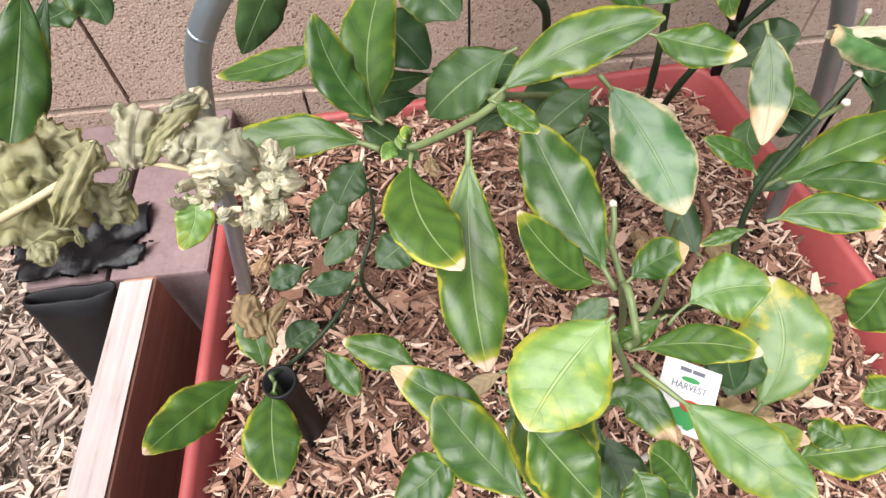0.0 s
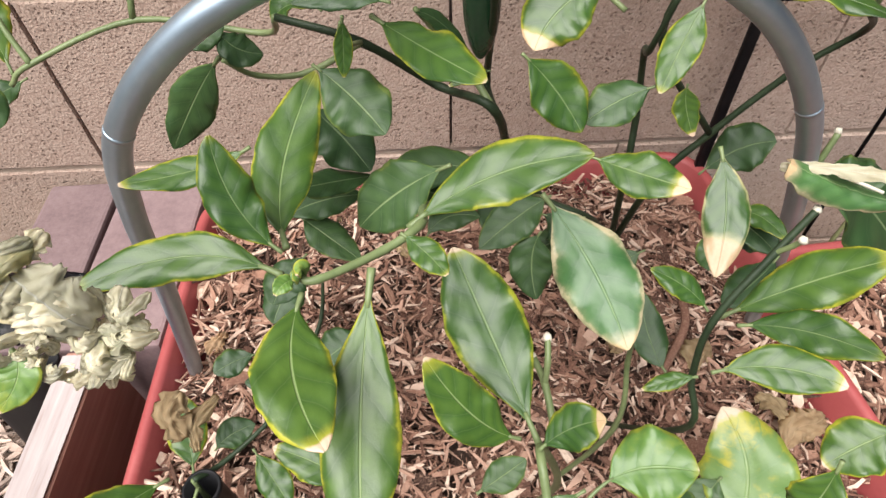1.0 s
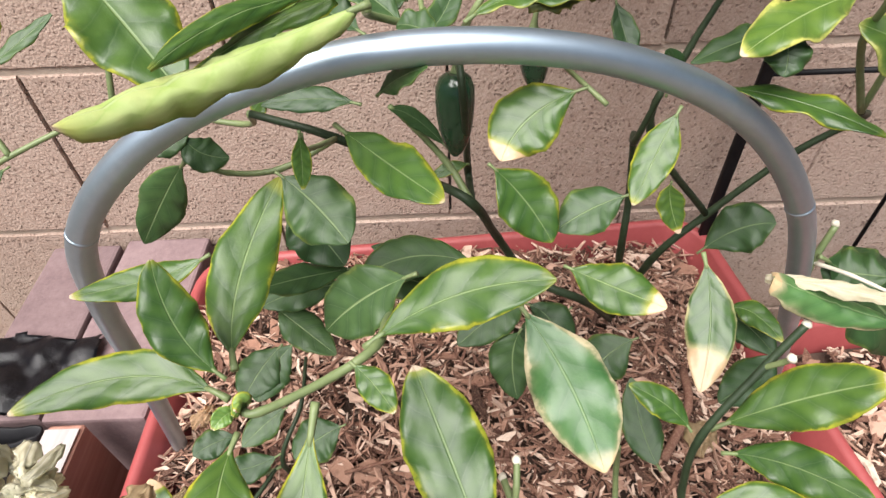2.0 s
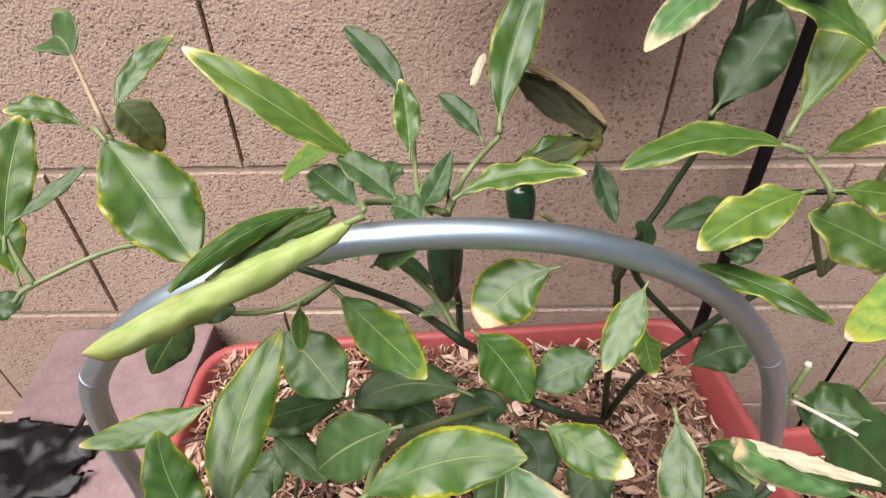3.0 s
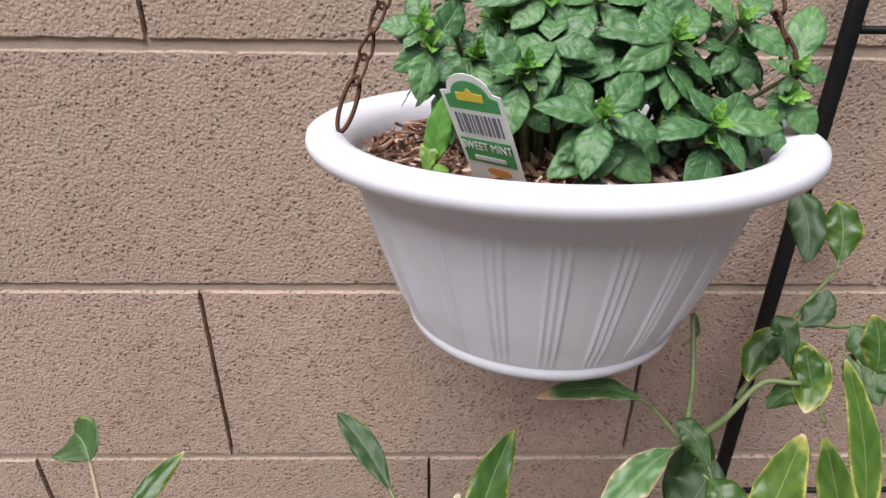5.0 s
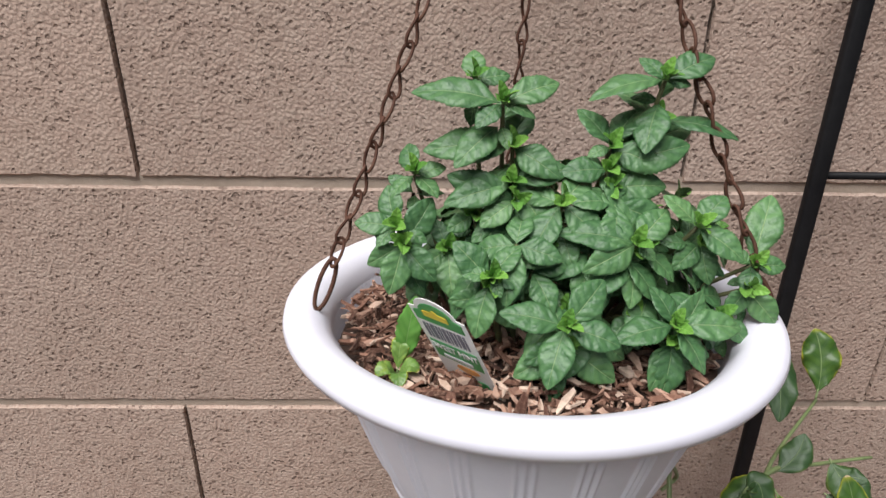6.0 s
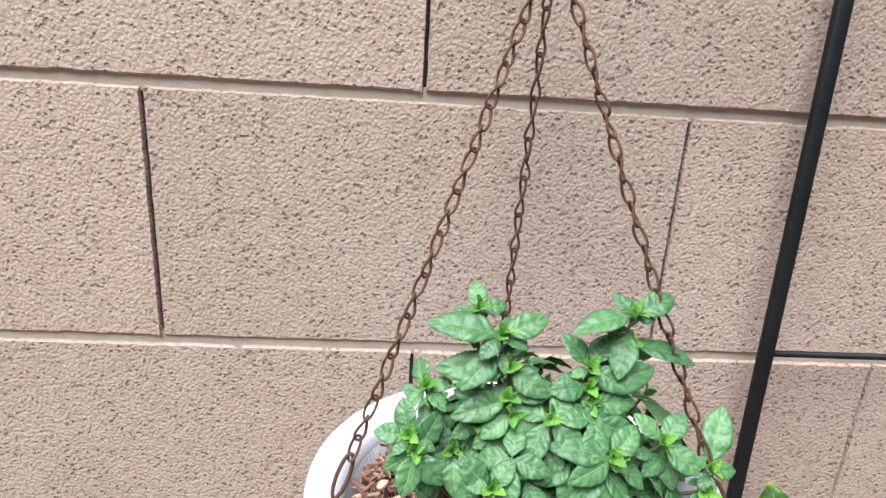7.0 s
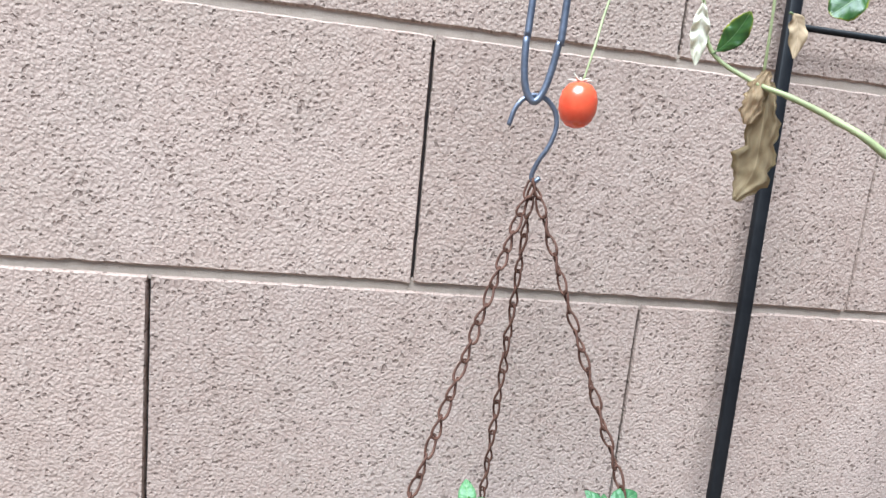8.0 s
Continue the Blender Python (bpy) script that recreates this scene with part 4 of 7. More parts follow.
stem(PEPPER, [(0.300, -0.330, 0.155), (0.306, -0.409, 0.324), (0.300, -0.400, 0.372), (0.301, -0.391, 0.409), (0.324, -0.376, 0.441), (0.338, -0.368, 0.460)], 0.0019, 0.0017, M_WOODY)
stem(PEPPER, [(0.324, -0.376, 0.441), (0.327, -0.379, 0.449), (0.328, -0.381, 0.455)], 0.0013, 0.0013, M_STEM)
stem(PEPPER, [(0.235, -0.400, 0.155), (0.226, -0.441, 0.342), (0.202, -0.461, 0.449), (0.201, -0.482, 0.448), (0.193, -0.490, 0.458)], 0.0020, 0.0013, M_STEM)
stem(PEPPER, [(0.215, -0.441, 0.415), (0.214, -0.422, 0.418), (0.211, -0.409, 0.418)], 0.0016, 0.0016, M_STEM)
stem(PEPPER, [(0.214, -0.422, 0.418), (0.215, -0.417, 0.427), (0.216, -0.408, 0.432)], 0.0014, 0.0014, M_STEM)
stem(PEPPER, [(0.260, -0.380, 0.155), (0.280, -0.391, 0.286), (0.281, -0.373, 0.341), (0.275, -0.377, 0.373)], 0.0020, 0.0014, M_STEM)
stem(PEPPER, [(0.235, -0.430, 0.160), (0.206, -0.486, 0.397), (0.183, -0.493, 0.477)], 0.0018, 0.0012, M_STEM)
stem(PEPPER, [(0.309, -0.479, 0.309), (0.310, -0.450, 0.220), (0.300, -0.420, 0.155)], 0.0020, 0.0026, M_STEM)
cut_end(PEPPER, (0.338, -0.368, 0.460), 0.0020)
cut_end(PEPPER, (0.328, -0.381, 0.455), 0.0020)
cut_end(PEPPER, (0.211, -0.409, 0.418), 0.0020)
cut_end(PEPPER, (0.216, -0.408, 0.432), 0.0020)


SEEDLING = tagged(thing("pepper_seedling", 0.012, -0.405, 0.150), "small pepper plant growing out of the black tube", "plant", "pepper plants in the planter")
leaf(SEEDLING, (-0.005, -0.400, 0.270), (-0.030, -0.426, 0.286), (-0.051, -0.457, 0.302), 0.031, (0.236, -0.213, 0.948), "g")
leaf(SEEDLING, (0.015, -0.407, 0.271), (0.014, -0.439, 0.270), (0.021, -0.477, 0.268), 0.034, (0.199, -0.226, 0.954), "g")
leaf(SEEDLING, (-0.000, -0.389, 0.247), (-0.007, -0.364, 0.255), (-0.017, -0.338, 0.267), 0.025, (0.282, -0.330, 0.901), "b")
leaf(SEEDLING, (0.045, -0.383, 0.269), (0.058, -0.400, 0.258), (0.069, -0.415, 0.250), 0.020, (0.133, -0.215, 0.967), "g")
leaf(SEEDLING, (0.019, -0.382, 0.266), (0.028, -0.372, 0.267), (0.043, -0.365, 0.266), 0.020, (0.174, -0.252, 0.952), "d")
crumpled(SEEDLING, [(0.0145, -0.3874, 0.3031), (0.0067, -0.3781, 0.3157), (0.0095, -0.3620, 0.3150)], 0.0214, (0.323, -0.324, 0.889), "n", curl=0.80, rough=0.35, seed=8)
crumpled(SEEDLING, [(0.0191, -0.3926, 0.2931), (0.0181, -0.3791, 0.3040), (0.0270, -0.3591, 0.3003)], 0.0142, (0.295, -0.316, 0.902), "n", curl=0.90, rough=0.35, seed=9)
stem(SEEDLING, [(0.012, -0.405, 0.160), (0.012, -0.405, 0.240), (0.012, -0.403, 0.274)], 0.0022, 0.0016, M_STEM)
stem(SEEDLING, [(0.012, -0.403, 0.274), (0.025, -0.390, 0.265), (0.054, -0.365, 0.271), (0.072, -0.335, 0.273)], 0.0020, 0.0014, M_WOODY)


SPROUT = tagged(thing("pepper_sprout", 0.085, -0.300, 0.150), "low dark-leaved pepper plant by the planter's edge", "plant", "pepper plants in the planter")
leaf(SPROUT, (0.068, -0.226, 0.266), (0.048, -0.246, 0.255), (0.037, -0.268, 0.242), 0.031, (0.128, -0.383, 0.915), "d")
leaf(SPROUT, (0.077, -0.333, 0.287), (0.059, -0.341, 0.286), (0.039, -0.345, 0.289), 0.018, (0.133, -0.306, 0.943), "d")
leaf(SPROUT, (0.028, -0.294, 0.240), (0.010, -0.301, 0.241), (-0.004, -0.310, 0.240), 0.021, (0.178, -0.316, 0.932), "d")
leaf(SPROUT, (0.125, -0.331, 0.320), (0.108, -0.338, 0.316), (0.093, -0.348, 0.311), 0.027, (0.031, -0.363, 0.931), "d")
leaf(SPROUT, (0.081, -0.308, 0.303), (0.068, -0.316, 0.299), (0.052, -0.330, 0.293), 0.019, (0.088, -0.371, 0.924), "d")
stem(SPROUT, [(0.085, -0.300, 0.155), (0.076, -0.335, 0.273), (0.090, -0.307, 0.304), (0.089, -0.271, 0.307)], 0.0020, 0.0012, M_WOODY)
stem(SPROUT, [(0.076, -0.335, 0.273), (0.054, -0.342, 0.272), (0.033, -0.325, 0.264)], 0.0014, 0.0010, M_STEM)


BACKPEPPER = tagged(thing("pepper_plant", 0.300, -0.200, 0.150), "tall pepper plant with dark woody stems and drooping leaves", "plant", "pepper plants in the planter")
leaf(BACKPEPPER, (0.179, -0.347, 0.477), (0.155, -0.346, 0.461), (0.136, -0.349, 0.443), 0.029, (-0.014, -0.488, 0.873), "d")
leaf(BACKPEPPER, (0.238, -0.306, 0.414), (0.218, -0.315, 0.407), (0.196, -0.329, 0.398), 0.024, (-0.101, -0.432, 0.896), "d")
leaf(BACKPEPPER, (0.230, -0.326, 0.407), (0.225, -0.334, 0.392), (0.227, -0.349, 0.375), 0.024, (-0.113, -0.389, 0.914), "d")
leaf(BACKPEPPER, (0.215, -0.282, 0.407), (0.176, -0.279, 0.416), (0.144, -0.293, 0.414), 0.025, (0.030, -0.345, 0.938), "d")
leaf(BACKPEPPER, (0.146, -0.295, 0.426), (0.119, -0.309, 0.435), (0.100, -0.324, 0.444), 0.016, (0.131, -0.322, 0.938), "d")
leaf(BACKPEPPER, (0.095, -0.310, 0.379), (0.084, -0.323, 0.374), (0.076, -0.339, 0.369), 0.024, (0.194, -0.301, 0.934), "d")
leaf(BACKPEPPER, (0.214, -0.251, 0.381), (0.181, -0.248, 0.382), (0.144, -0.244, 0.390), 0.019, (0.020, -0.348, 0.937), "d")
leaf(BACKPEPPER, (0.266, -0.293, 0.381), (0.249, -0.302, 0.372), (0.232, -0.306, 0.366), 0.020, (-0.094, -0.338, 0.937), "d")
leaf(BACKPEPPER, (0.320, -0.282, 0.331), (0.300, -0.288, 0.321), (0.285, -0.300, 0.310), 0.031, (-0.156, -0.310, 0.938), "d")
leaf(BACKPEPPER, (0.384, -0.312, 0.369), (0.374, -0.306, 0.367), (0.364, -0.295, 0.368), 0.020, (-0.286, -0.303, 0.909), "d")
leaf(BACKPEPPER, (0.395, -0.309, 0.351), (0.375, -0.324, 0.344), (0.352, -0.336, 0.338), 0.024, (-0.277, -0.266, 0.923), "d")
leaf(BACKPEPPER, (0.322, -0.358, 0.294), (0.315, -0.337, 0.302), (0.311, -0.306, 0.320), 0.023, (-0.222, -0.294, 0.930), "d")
leaf(BACKPEPPER, (0.123, -0.318, 0.510), (0.138, -0.328, 0.501), (0.152, -0.342, 0.491), 0.026, (0.173, -0.513, 0.841), "d")
leaf(BACKPEPPER, (0.095, -0.341, 0.487), (0.075, -0.350, 0.484), (0.047, -0.362, 0.488), 0.013, (0.246, -0.298, 0.922), "g")
leaf(BACKPEPPER, (0.080, -0.301, 0.505), (0.061, -0.296, 0.482), (0.041, -0.299, 0.454), 0.021, (0.375, -0.559, 0.739), "d")
leaf(BACKPEPPER, (0.149, -0.310, 0.526), (0.170, -0.333, 0.524), (0.191, -0.358, 0.525), 0.019, (0.073, -0.485, 0.871), "g")
leaf(BACKPEPPER, (0.247, -0.313, 0.540), (0.226, -0.316, 0.530), (0.214, -0.326, 0.517), 0.026, (-0.103, -0.600, 0.793), "b")
leaf(BACKPEPPER, (0.209, -0.326, 0.516), (0.223, -0.333, 0.503), (0.234, -0.344, 0.489), 0.022, (-0.091, -0.519, 0.850), "g")
leaf(BACKPEPPER, (0.268, -0.328, 0.499), (0.253, -0.329, 0.493), (0.238, -0.333, 0.485), 0.020, (-0.150, -0.432, 0.889), "d")
leaf(BACKPEPPER, (0.286, -0.311, 0.529), (0.276, -0.323, 0.516), (0.265, -0.339, 0.503), 0.015, (-0.218, -0.466, 0.857), "g")
leaf(BACKPEPPER, (0.140, -0.330, 0.537), (0.139, -0.332, 0.526), (0.138, -0.336, 0.515), 0.007, (0.136, -0.402, 0.906), "g")
leaf(BACKPEPPER, (0.391, -0.197, 0.320), (0.415, -0.196, 0.344), (0.436, -0.205, 0.358), 0.036, (-0.336, -0.459, 0.822), "d")
leaf(BACKPEPPER, (0.197, -0.266, 0.477), (0.180, -0.260, 0.494), (0.167, -0.262, 0.502), 0.009, (0.028, -0.449, 0.893), "d")
leaf(BACKPEPPER, (0.167, -0.310, 0.538), (0.176, -0.314, 0.547), (0.187, -0.321, 0.555), 0.010, (0.059, -0.558, 0.828), "d")
leaf(BACKPEPPER, (0.156, -0.278, 0.515), (0.135, -0.275, 0.517), (0.111, -0.277, 0.516), 0.012, (0.124, -0.455, 0.882), "d")
leaf(BACKPEPPER, (0.083, -0.301, 0.520), (0.089, -0.305, 0.512), (0.100, -0.303, 0.507), 0.015, (0.263, -0.475, 0.840), "d")
leaf(BACKPEPPER, (0.069, -0.312, 0.517), (0.077, -0.307, 0.517), (0.086, -0.300, 0.520), 0.010, (0.295, -0.472, 0.831), "d")
leaf(BACKPEPPER, (0.305, -0.286, 0.470), (0.306, -0.290, 0.459), (0.311, -0.299, 0.446), 0.013, (-0.230, -0.427, 0.874), "g")
leaf(BACKPEPPER, (0.295, -0.275, 0.511), (0.294, -0.277, 0.526), (0.287, -0.280, 0.536), 0.010, (-0.242, -0.537, 0.808), "d")
leaf(BACKPEPPER, (0.206, -0.262, 0.467), (0.197, -0.263, 0.466), (0.183, -0.267, 0.462), 0.007, (-0.004, -0.413, 0.911), "g")
leaf(BACKPEPPER, (0.171, -0.334, 0.583), (0.133, -0.359, 0.580), (0.102, -0.392, 0.582), 0.018, (0.077, -0.170, 0.982), "r", roll=2.2, pet=0.04)
leaf(BACKPEPPER, (0.155, -0.331, 0.585), (0.135, -0.348, 0.587), (0.118, -0.371, 0.584), 0.007, (0.292, -0.724, 0.625), "g", roll=0.8, pet=0.02)
leaf(BACKPEPPER, (0.1646, -0.2668, 0.5609), (0.1300, -0.2690, 0.5910), (0.0938, -0.2622, 0.6148), 0.017, (0.120, -0.457, 0.880), "q", fold=0.35, curl=0.25, wav=0.12, pet=0.05)
leaf(BACKPEPPER, (0.1500, -0.2320, 0.5520), (0.1280, -0.2200, 0.5400), (0.1042, -0.2125, 0.5178), 0.013, (0.094, -0.549, 0.830), "y", fold=0.35, curl=0.14, wav=0.12, pet=0.05)
leaf(BACKPEPPER, (0.181, -0.186, 0.549), (0.161, -0.159, 0.566), (0.139, -0.139, 0.580), 0.016, (0.068, -0.504, 0.861), "d", fold=0.42, curl=0.14, wav=0.26)
leaf(BACKPEPPER, (0.182, -0.255, 0.556), (0.181, -0.242, 0.572), (0.178, -0.232, 0.587), 0.012, (0.054, -0.543, 0.838), "g", fold=0.42, curl=0.14, wav=0.26)
leaf(BACKPEPPER, (0.218, -0.240, 0.557), (0.209, -0.228, 0.565), (0.196, -0.217, 0.572), 0.011, (-0.009, -0.549, 0.836), "d", fold=0.42, curl=0.14, wav=0.26)
leaf(BACKPEPPER, (0.224, -0.256, 0.571), (0.230, -0.231, 0.599), (0.247, -0.210, 0.634), 0.019, (-0.059, -0.592, 0.804), "g", fold=0.42, curl=0.14, wav=0.26)
leaf(BACKPEPPER, (0.231, -0.241, 0.542), (0.252, -0.235, 0.545), (0.279, -0.229, 0.552), 0.018, (-0.080, -0.427, 0.901), "b", fold=0.42, curl=0.14, wav=0.26)
leaf(BACKPEPPER, (0.202, -0.283, 0.553), (0.226, -0.277, 0.561), (0.260, -0.280, 0.564), 0.014, (-0.025, -0.241, 0.970), "q", fold=0.42, curl=0.30, wav=0.28)
leaf(BACKPEPPER, (0.187, -0.285, 0.552), (0.193, -0.277, 0.553), (0.202, -0.260, 0.564), 0.011, (0.027, -0.476, 0.879), "d", fold=0.42, curl=0.14, wav=0.26)
leaf(BACKPEPPER, (0.163, -0.288, 0.552), (0.149, -0.275, 0.555), (0.137, -0.263, 0.557), 0.017, (0.127, -0.475, 0.871), "d", fold=0.42, curl=0.14, wav=0.26)
leaf(BACKPEPPER, (0.171, -0.273, 0.553), (0.173, -0.264, 0.554), (0.175, -0.255, 0.556), 0.011, (0.072, -0.492, 0.867), "d", fold=0.42, curl=0.14, wav=0.26)
leaf(BACKPEPPER, (0.284, -0.209, 0.530), (0.288, -0.221, 0.517), (0.294, -0.236, 0.503), 0.012, (-0.128, -0.406, 0.905), "d", fold=0.42, curl=0.14, wav=0.26)
leaf(BACKPEPPER, (0.192, -0.308, 0.557), (0.184, -0.299, 0.559), (0.176, -0.294, 0.558), 0.013, (0.052, -0.454, 0.890), "d", fold=0.42, curl=0.14, wav=0.26)
leaf(BACKPEPPER, (0.117, -0.234, 0.490), (0.101, -0.225, 0.490), (0.087, -0.225, 0.481), 0.018, (0.179, -0.447, 0.876), "g", fold=0.42, curl=0.14, wav=0.26)
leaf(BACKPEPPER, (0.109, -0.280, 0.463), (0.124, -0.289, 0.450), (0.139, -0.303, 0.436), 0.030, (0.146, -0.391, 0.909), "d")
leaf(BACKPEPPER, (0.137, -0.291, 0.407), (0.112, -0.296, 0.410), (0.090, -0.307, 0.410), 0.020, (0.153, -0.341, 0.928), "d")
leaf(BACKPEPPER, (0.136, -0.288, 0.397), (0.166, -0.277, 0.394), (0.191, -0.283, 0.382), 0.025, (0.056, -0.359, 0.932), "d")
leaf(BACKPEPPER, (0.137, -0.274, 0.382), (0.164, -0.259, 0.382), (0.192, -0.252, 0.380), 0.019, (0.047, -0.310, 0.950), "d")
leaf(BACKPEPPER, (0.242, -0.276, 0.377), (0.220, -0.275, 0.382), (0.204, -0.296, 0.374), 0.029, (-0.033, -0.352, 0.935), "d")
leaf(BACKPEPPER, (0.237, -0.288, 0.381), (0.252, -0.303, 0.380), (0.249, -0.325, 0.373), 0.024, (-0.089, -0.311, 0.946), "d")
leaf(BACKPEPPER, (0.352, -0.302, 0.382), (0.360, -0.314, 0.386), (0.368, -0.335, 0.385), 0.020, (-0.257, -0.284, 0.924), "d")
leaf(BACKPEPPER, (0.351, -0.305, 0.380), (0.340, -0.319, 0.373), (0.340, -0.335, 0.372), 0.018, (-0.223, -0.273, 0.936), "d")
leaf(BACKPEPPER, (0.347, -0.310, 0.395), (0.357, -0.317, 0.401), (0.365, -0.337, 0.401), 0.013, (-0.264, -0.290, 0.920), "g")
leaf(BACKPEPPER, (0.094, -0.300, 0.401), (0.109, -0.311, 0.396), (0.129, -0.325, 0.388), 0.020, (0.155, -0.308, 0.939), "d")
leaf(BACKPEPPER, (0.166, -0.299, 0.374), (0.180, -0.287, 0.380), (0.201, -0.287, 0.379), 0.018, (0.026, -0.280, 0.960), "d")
leaf(BACKPEPPER, (0.180, -0.286, 0.552), (0.165, -0.276, 0.562), (0.151, -0.271, 0.568), 0.015, (0.056, -0.347, 0.936), "d", fold=0.42, curl=0.14, wav=0.26)
crumpled(BACKPEPPER, [(0.2778, -0.2342, 0.5576), (0.2660, -0.2236, 0.5626), (0.2493, -0.2138, 0.5706), (0.2352, -0.2100, 0.5791)], 0.0165, (-0.180, -0.838, 0.516), "k", curl=-0.60, rough=0.12, seed=1, ragged=0.35)
crumpled(BACKPEPPER, [(0.2790, -0.2346, 0.5632), (0.2675, -0.2236, 0.5722), (0.2507, -0.2147, 0.5812), (0.2350, -0.2108, 0.5862)], 0.0042, (-0.167, -0.786, 0.596), "n", curl=0.90, rough=0.22, seed=7, ragged=0.5)
crumpled(BACKPEPPER, [(0.2329, -0.2389, 0.5408), (0.2515, -0.2355, 0.5477), (0.2683, -0.2337, 0.5536), (0.2768, -0.2375, 0.5595)], 0.0166, (-0.112, -0.489, 0.865), "o", curl=0.80, rough=0.15, seed=2)
crumpled(BACKPEPPER, [(0.2189, -0.2154, 0.5923), (0.2154, -0.2215, 0.5872), (0.2124, -0.2300, 0.5824)], 0.0052, (-0.051, -0.822, 0.568), "t", curl=0.90, rough=0.12, seed=3, ragged=0.3)
crumpled(BACKPEPPER, [(0.1610, -0.3340, 0.5856), (0.1412, -0.3432, 0.5816), (0.1232, -0.3591, 0.5765)], 0.0078, (0.163, -0.414, 0.896), "g", curl=0.70, rough=0.12, seed=4)
stem(BACKPEPPER, [(0.365, -0.139, 0.160), (0.299, -0.232, 0.308), (0.254, -0.231, 0.337), (0.227, -0.233, 0.383), (0.206, -0.279, 0.455), (0.178, -0.250, 0.451), (0.139, -0.264, 0.488), (0.097, -0.256, 0.499)], 0.0034, 0.0020, M_WOODY)
stem(BACKPEPPER, [(0.206, -0.279, 0.455), (0.206, -0.248, 0.453), (0.201, -0.297, 0.526), (0.199, -0.279, 0.543)], 0.0024, 0.0014, M_WOODY)
stem(BACKPEPPER, [(0.206, -0.279, 0.455), (0.194, -0.261, 0.468), (0.174, -0.256, 0.492), (0.167, -0.261, 0.503)], 0.0022, 0.0014, M_STEM)
stem(BACKPEPPER, [(0.199, -0.279, 0.543), (0.210, -0.249, 0.546), (0.225, -0.248, 0.565)], 0.0018, 0.0012, M_STEM)
stem(BACKPEPPER, [(0.199, -0.279, 0.543), (0.183, -0.285, 0.553), (0.167, -0.302, 0.566), (0.169, -0.321, 0.576)], 0.0018, 0.0012, M_STEM)
stem(BACKPEPPER, [(0.193, -0.279, 0.543), (0.186, -0.272, 0.551), (0.181, -0.194, 0.554)], 0.0016, 0.0010, M_STEM)
stem(BACKPEPPER, [(0.139, -0.264, 0.488), (0.112, -0.278, 0.481), (0.089, -0.285, 0.485), (0.078, -0.293, 0.499)], 0.0018, 0.0012, M_STEM)
stem(BACKPEPPER, [(0.139, -0.264, 0.488), (0.133, -0.302, 0.509), (0.138, -0.322, 0.530)], 0.0014, 0.0010, M_STEM)
stem(BACKPEPPER, [(0.365, -0.139, 0.160), (0.328, -0.200, 0.330), (0.326, -0.194, 0.378), (0.317, -0.197, 0.434), (0.300, -0.241, 0.462), (0.304, -0.250, 0.500)], 0.0032, 0.0016, M_WOODY)
stem(BACKPEPPER, [(0.279, -0.245, 0.489), (0.266, -0.233, 0.497), (0.250, -0.241, 0.514)], 0.0016, 0.0012, M_STEM)


SIDEPEPPER = tagged(thing("pepper_plant", 0.430, -0.160, 0.150), "tall pepper plant with curled yellow-edged leaves beside the trellis", "plant", "pepper plants in the planter")
leaf(SIDEPEPPER, (0.347, -0.284, 0.576), (0.311, -0.280, 0.580), (0.271, -0.290, 0.572), 0.019, (-0.123, -0.238, 0.964), "q", fold=0.42, curl=0.30, wav=0.28)
leaf(SIDEPEPPER, (0.350, -0.296, 0.565), (0.325, -0.305, 0.562), (0.297, -0.320, 0.554), 0.020, (-0.231, -0.348, 0.909), "q", fold=0.30, curl=0.34, wav=0.30)
leaf(SIDEPEPPER, (0.378, -0.251, 0.552), (0.395, -0.257, 0.571), (0.415, -0.269, 0.588), 0.018, (-0.252, -0.303, 0.919), "q", fold=0.30, curl=0.34, wav=0.30)
leaf(SIDEPEPPER, (0.370, -0.275, 0.610), (0.348, -0.264, 0.625), (0.324, -0.260, 0.631), 0.014, (-0.293, -0.453, 0.842), "q", fold=0.42, curl=0.30, wav=0.28)
leaf(SIDEPEPPER, (0.347, -0.270, 0.575), (0.368, -0.250, 0.615), (0.383, -0.235, 0.655), 0.021, (-0.366, -0.526, 0.767), "q", fold=0.30, curl=0.34, wav=0.30)
leaf(SIDEPEPPER, (0.335, -0.217, 0.630), (0.311, -0.228, 0.621), (0.286, -0.246, 0.604), 0.017, (-0.279, -0.678, 0.680), "w", fold=0.42, curl=0.30, wav=0.28)
leaf(SIDEPEPPER, (0.332, -0.182, 0.625), (0.303, -0.175, 0.632), (0.266, -0.174, 0.624), 0.014, (-0.137, -0.437, 0.889), "w", fold=0.42, curl=0.30, wav=0.28)
leaf(SIDEPEPPER, (0.347, -0.198, 0.543), (0.357, -0.194, 0.576), (0.364, -0.191, 0.614), 0.023, (-0.286, -0.548, 0.786), "d", fold=0.30, curl=0.34, wav=0.30)
leaf(SIDEPEPPER, (0.302, -0.301, 0.531), (0.328, -0.316, 0.532), (0.351, -0.338, 0.530), 0.013, (-0.177, -0.243, 0.954), "g", fold=0.30, curl=0.34, wav=0.30)
leaf(SIDEPEPPER, (0.320, -0.349, 0.681), (0.319, -0.334, 0.712), (0.312, -0.322, 0.740), 0.010, (-0.477, -0.563, 0.675), "q", fold=0.42, curl=0.30, wav=0.28)
leaf(SIDEPEPPER, (0.397, -0.318, 0.537), (0.376, -0.305, 0.545), (0.353, -0.295, 0.552), 0.025, (-0.353, -0.371, 0.859), "q", fold=0.30, curl=0.34, wav=0.30)
leaf(SIDEPEPPER, (0.316, -0.308, 0.558), (0.318, -0.313, 0.551), (0.317, -0.318, 0.544), 0.014, (-0.341, -0.507, 0.792), "d", fold=0.30, curl=0.34, wav=0.30)
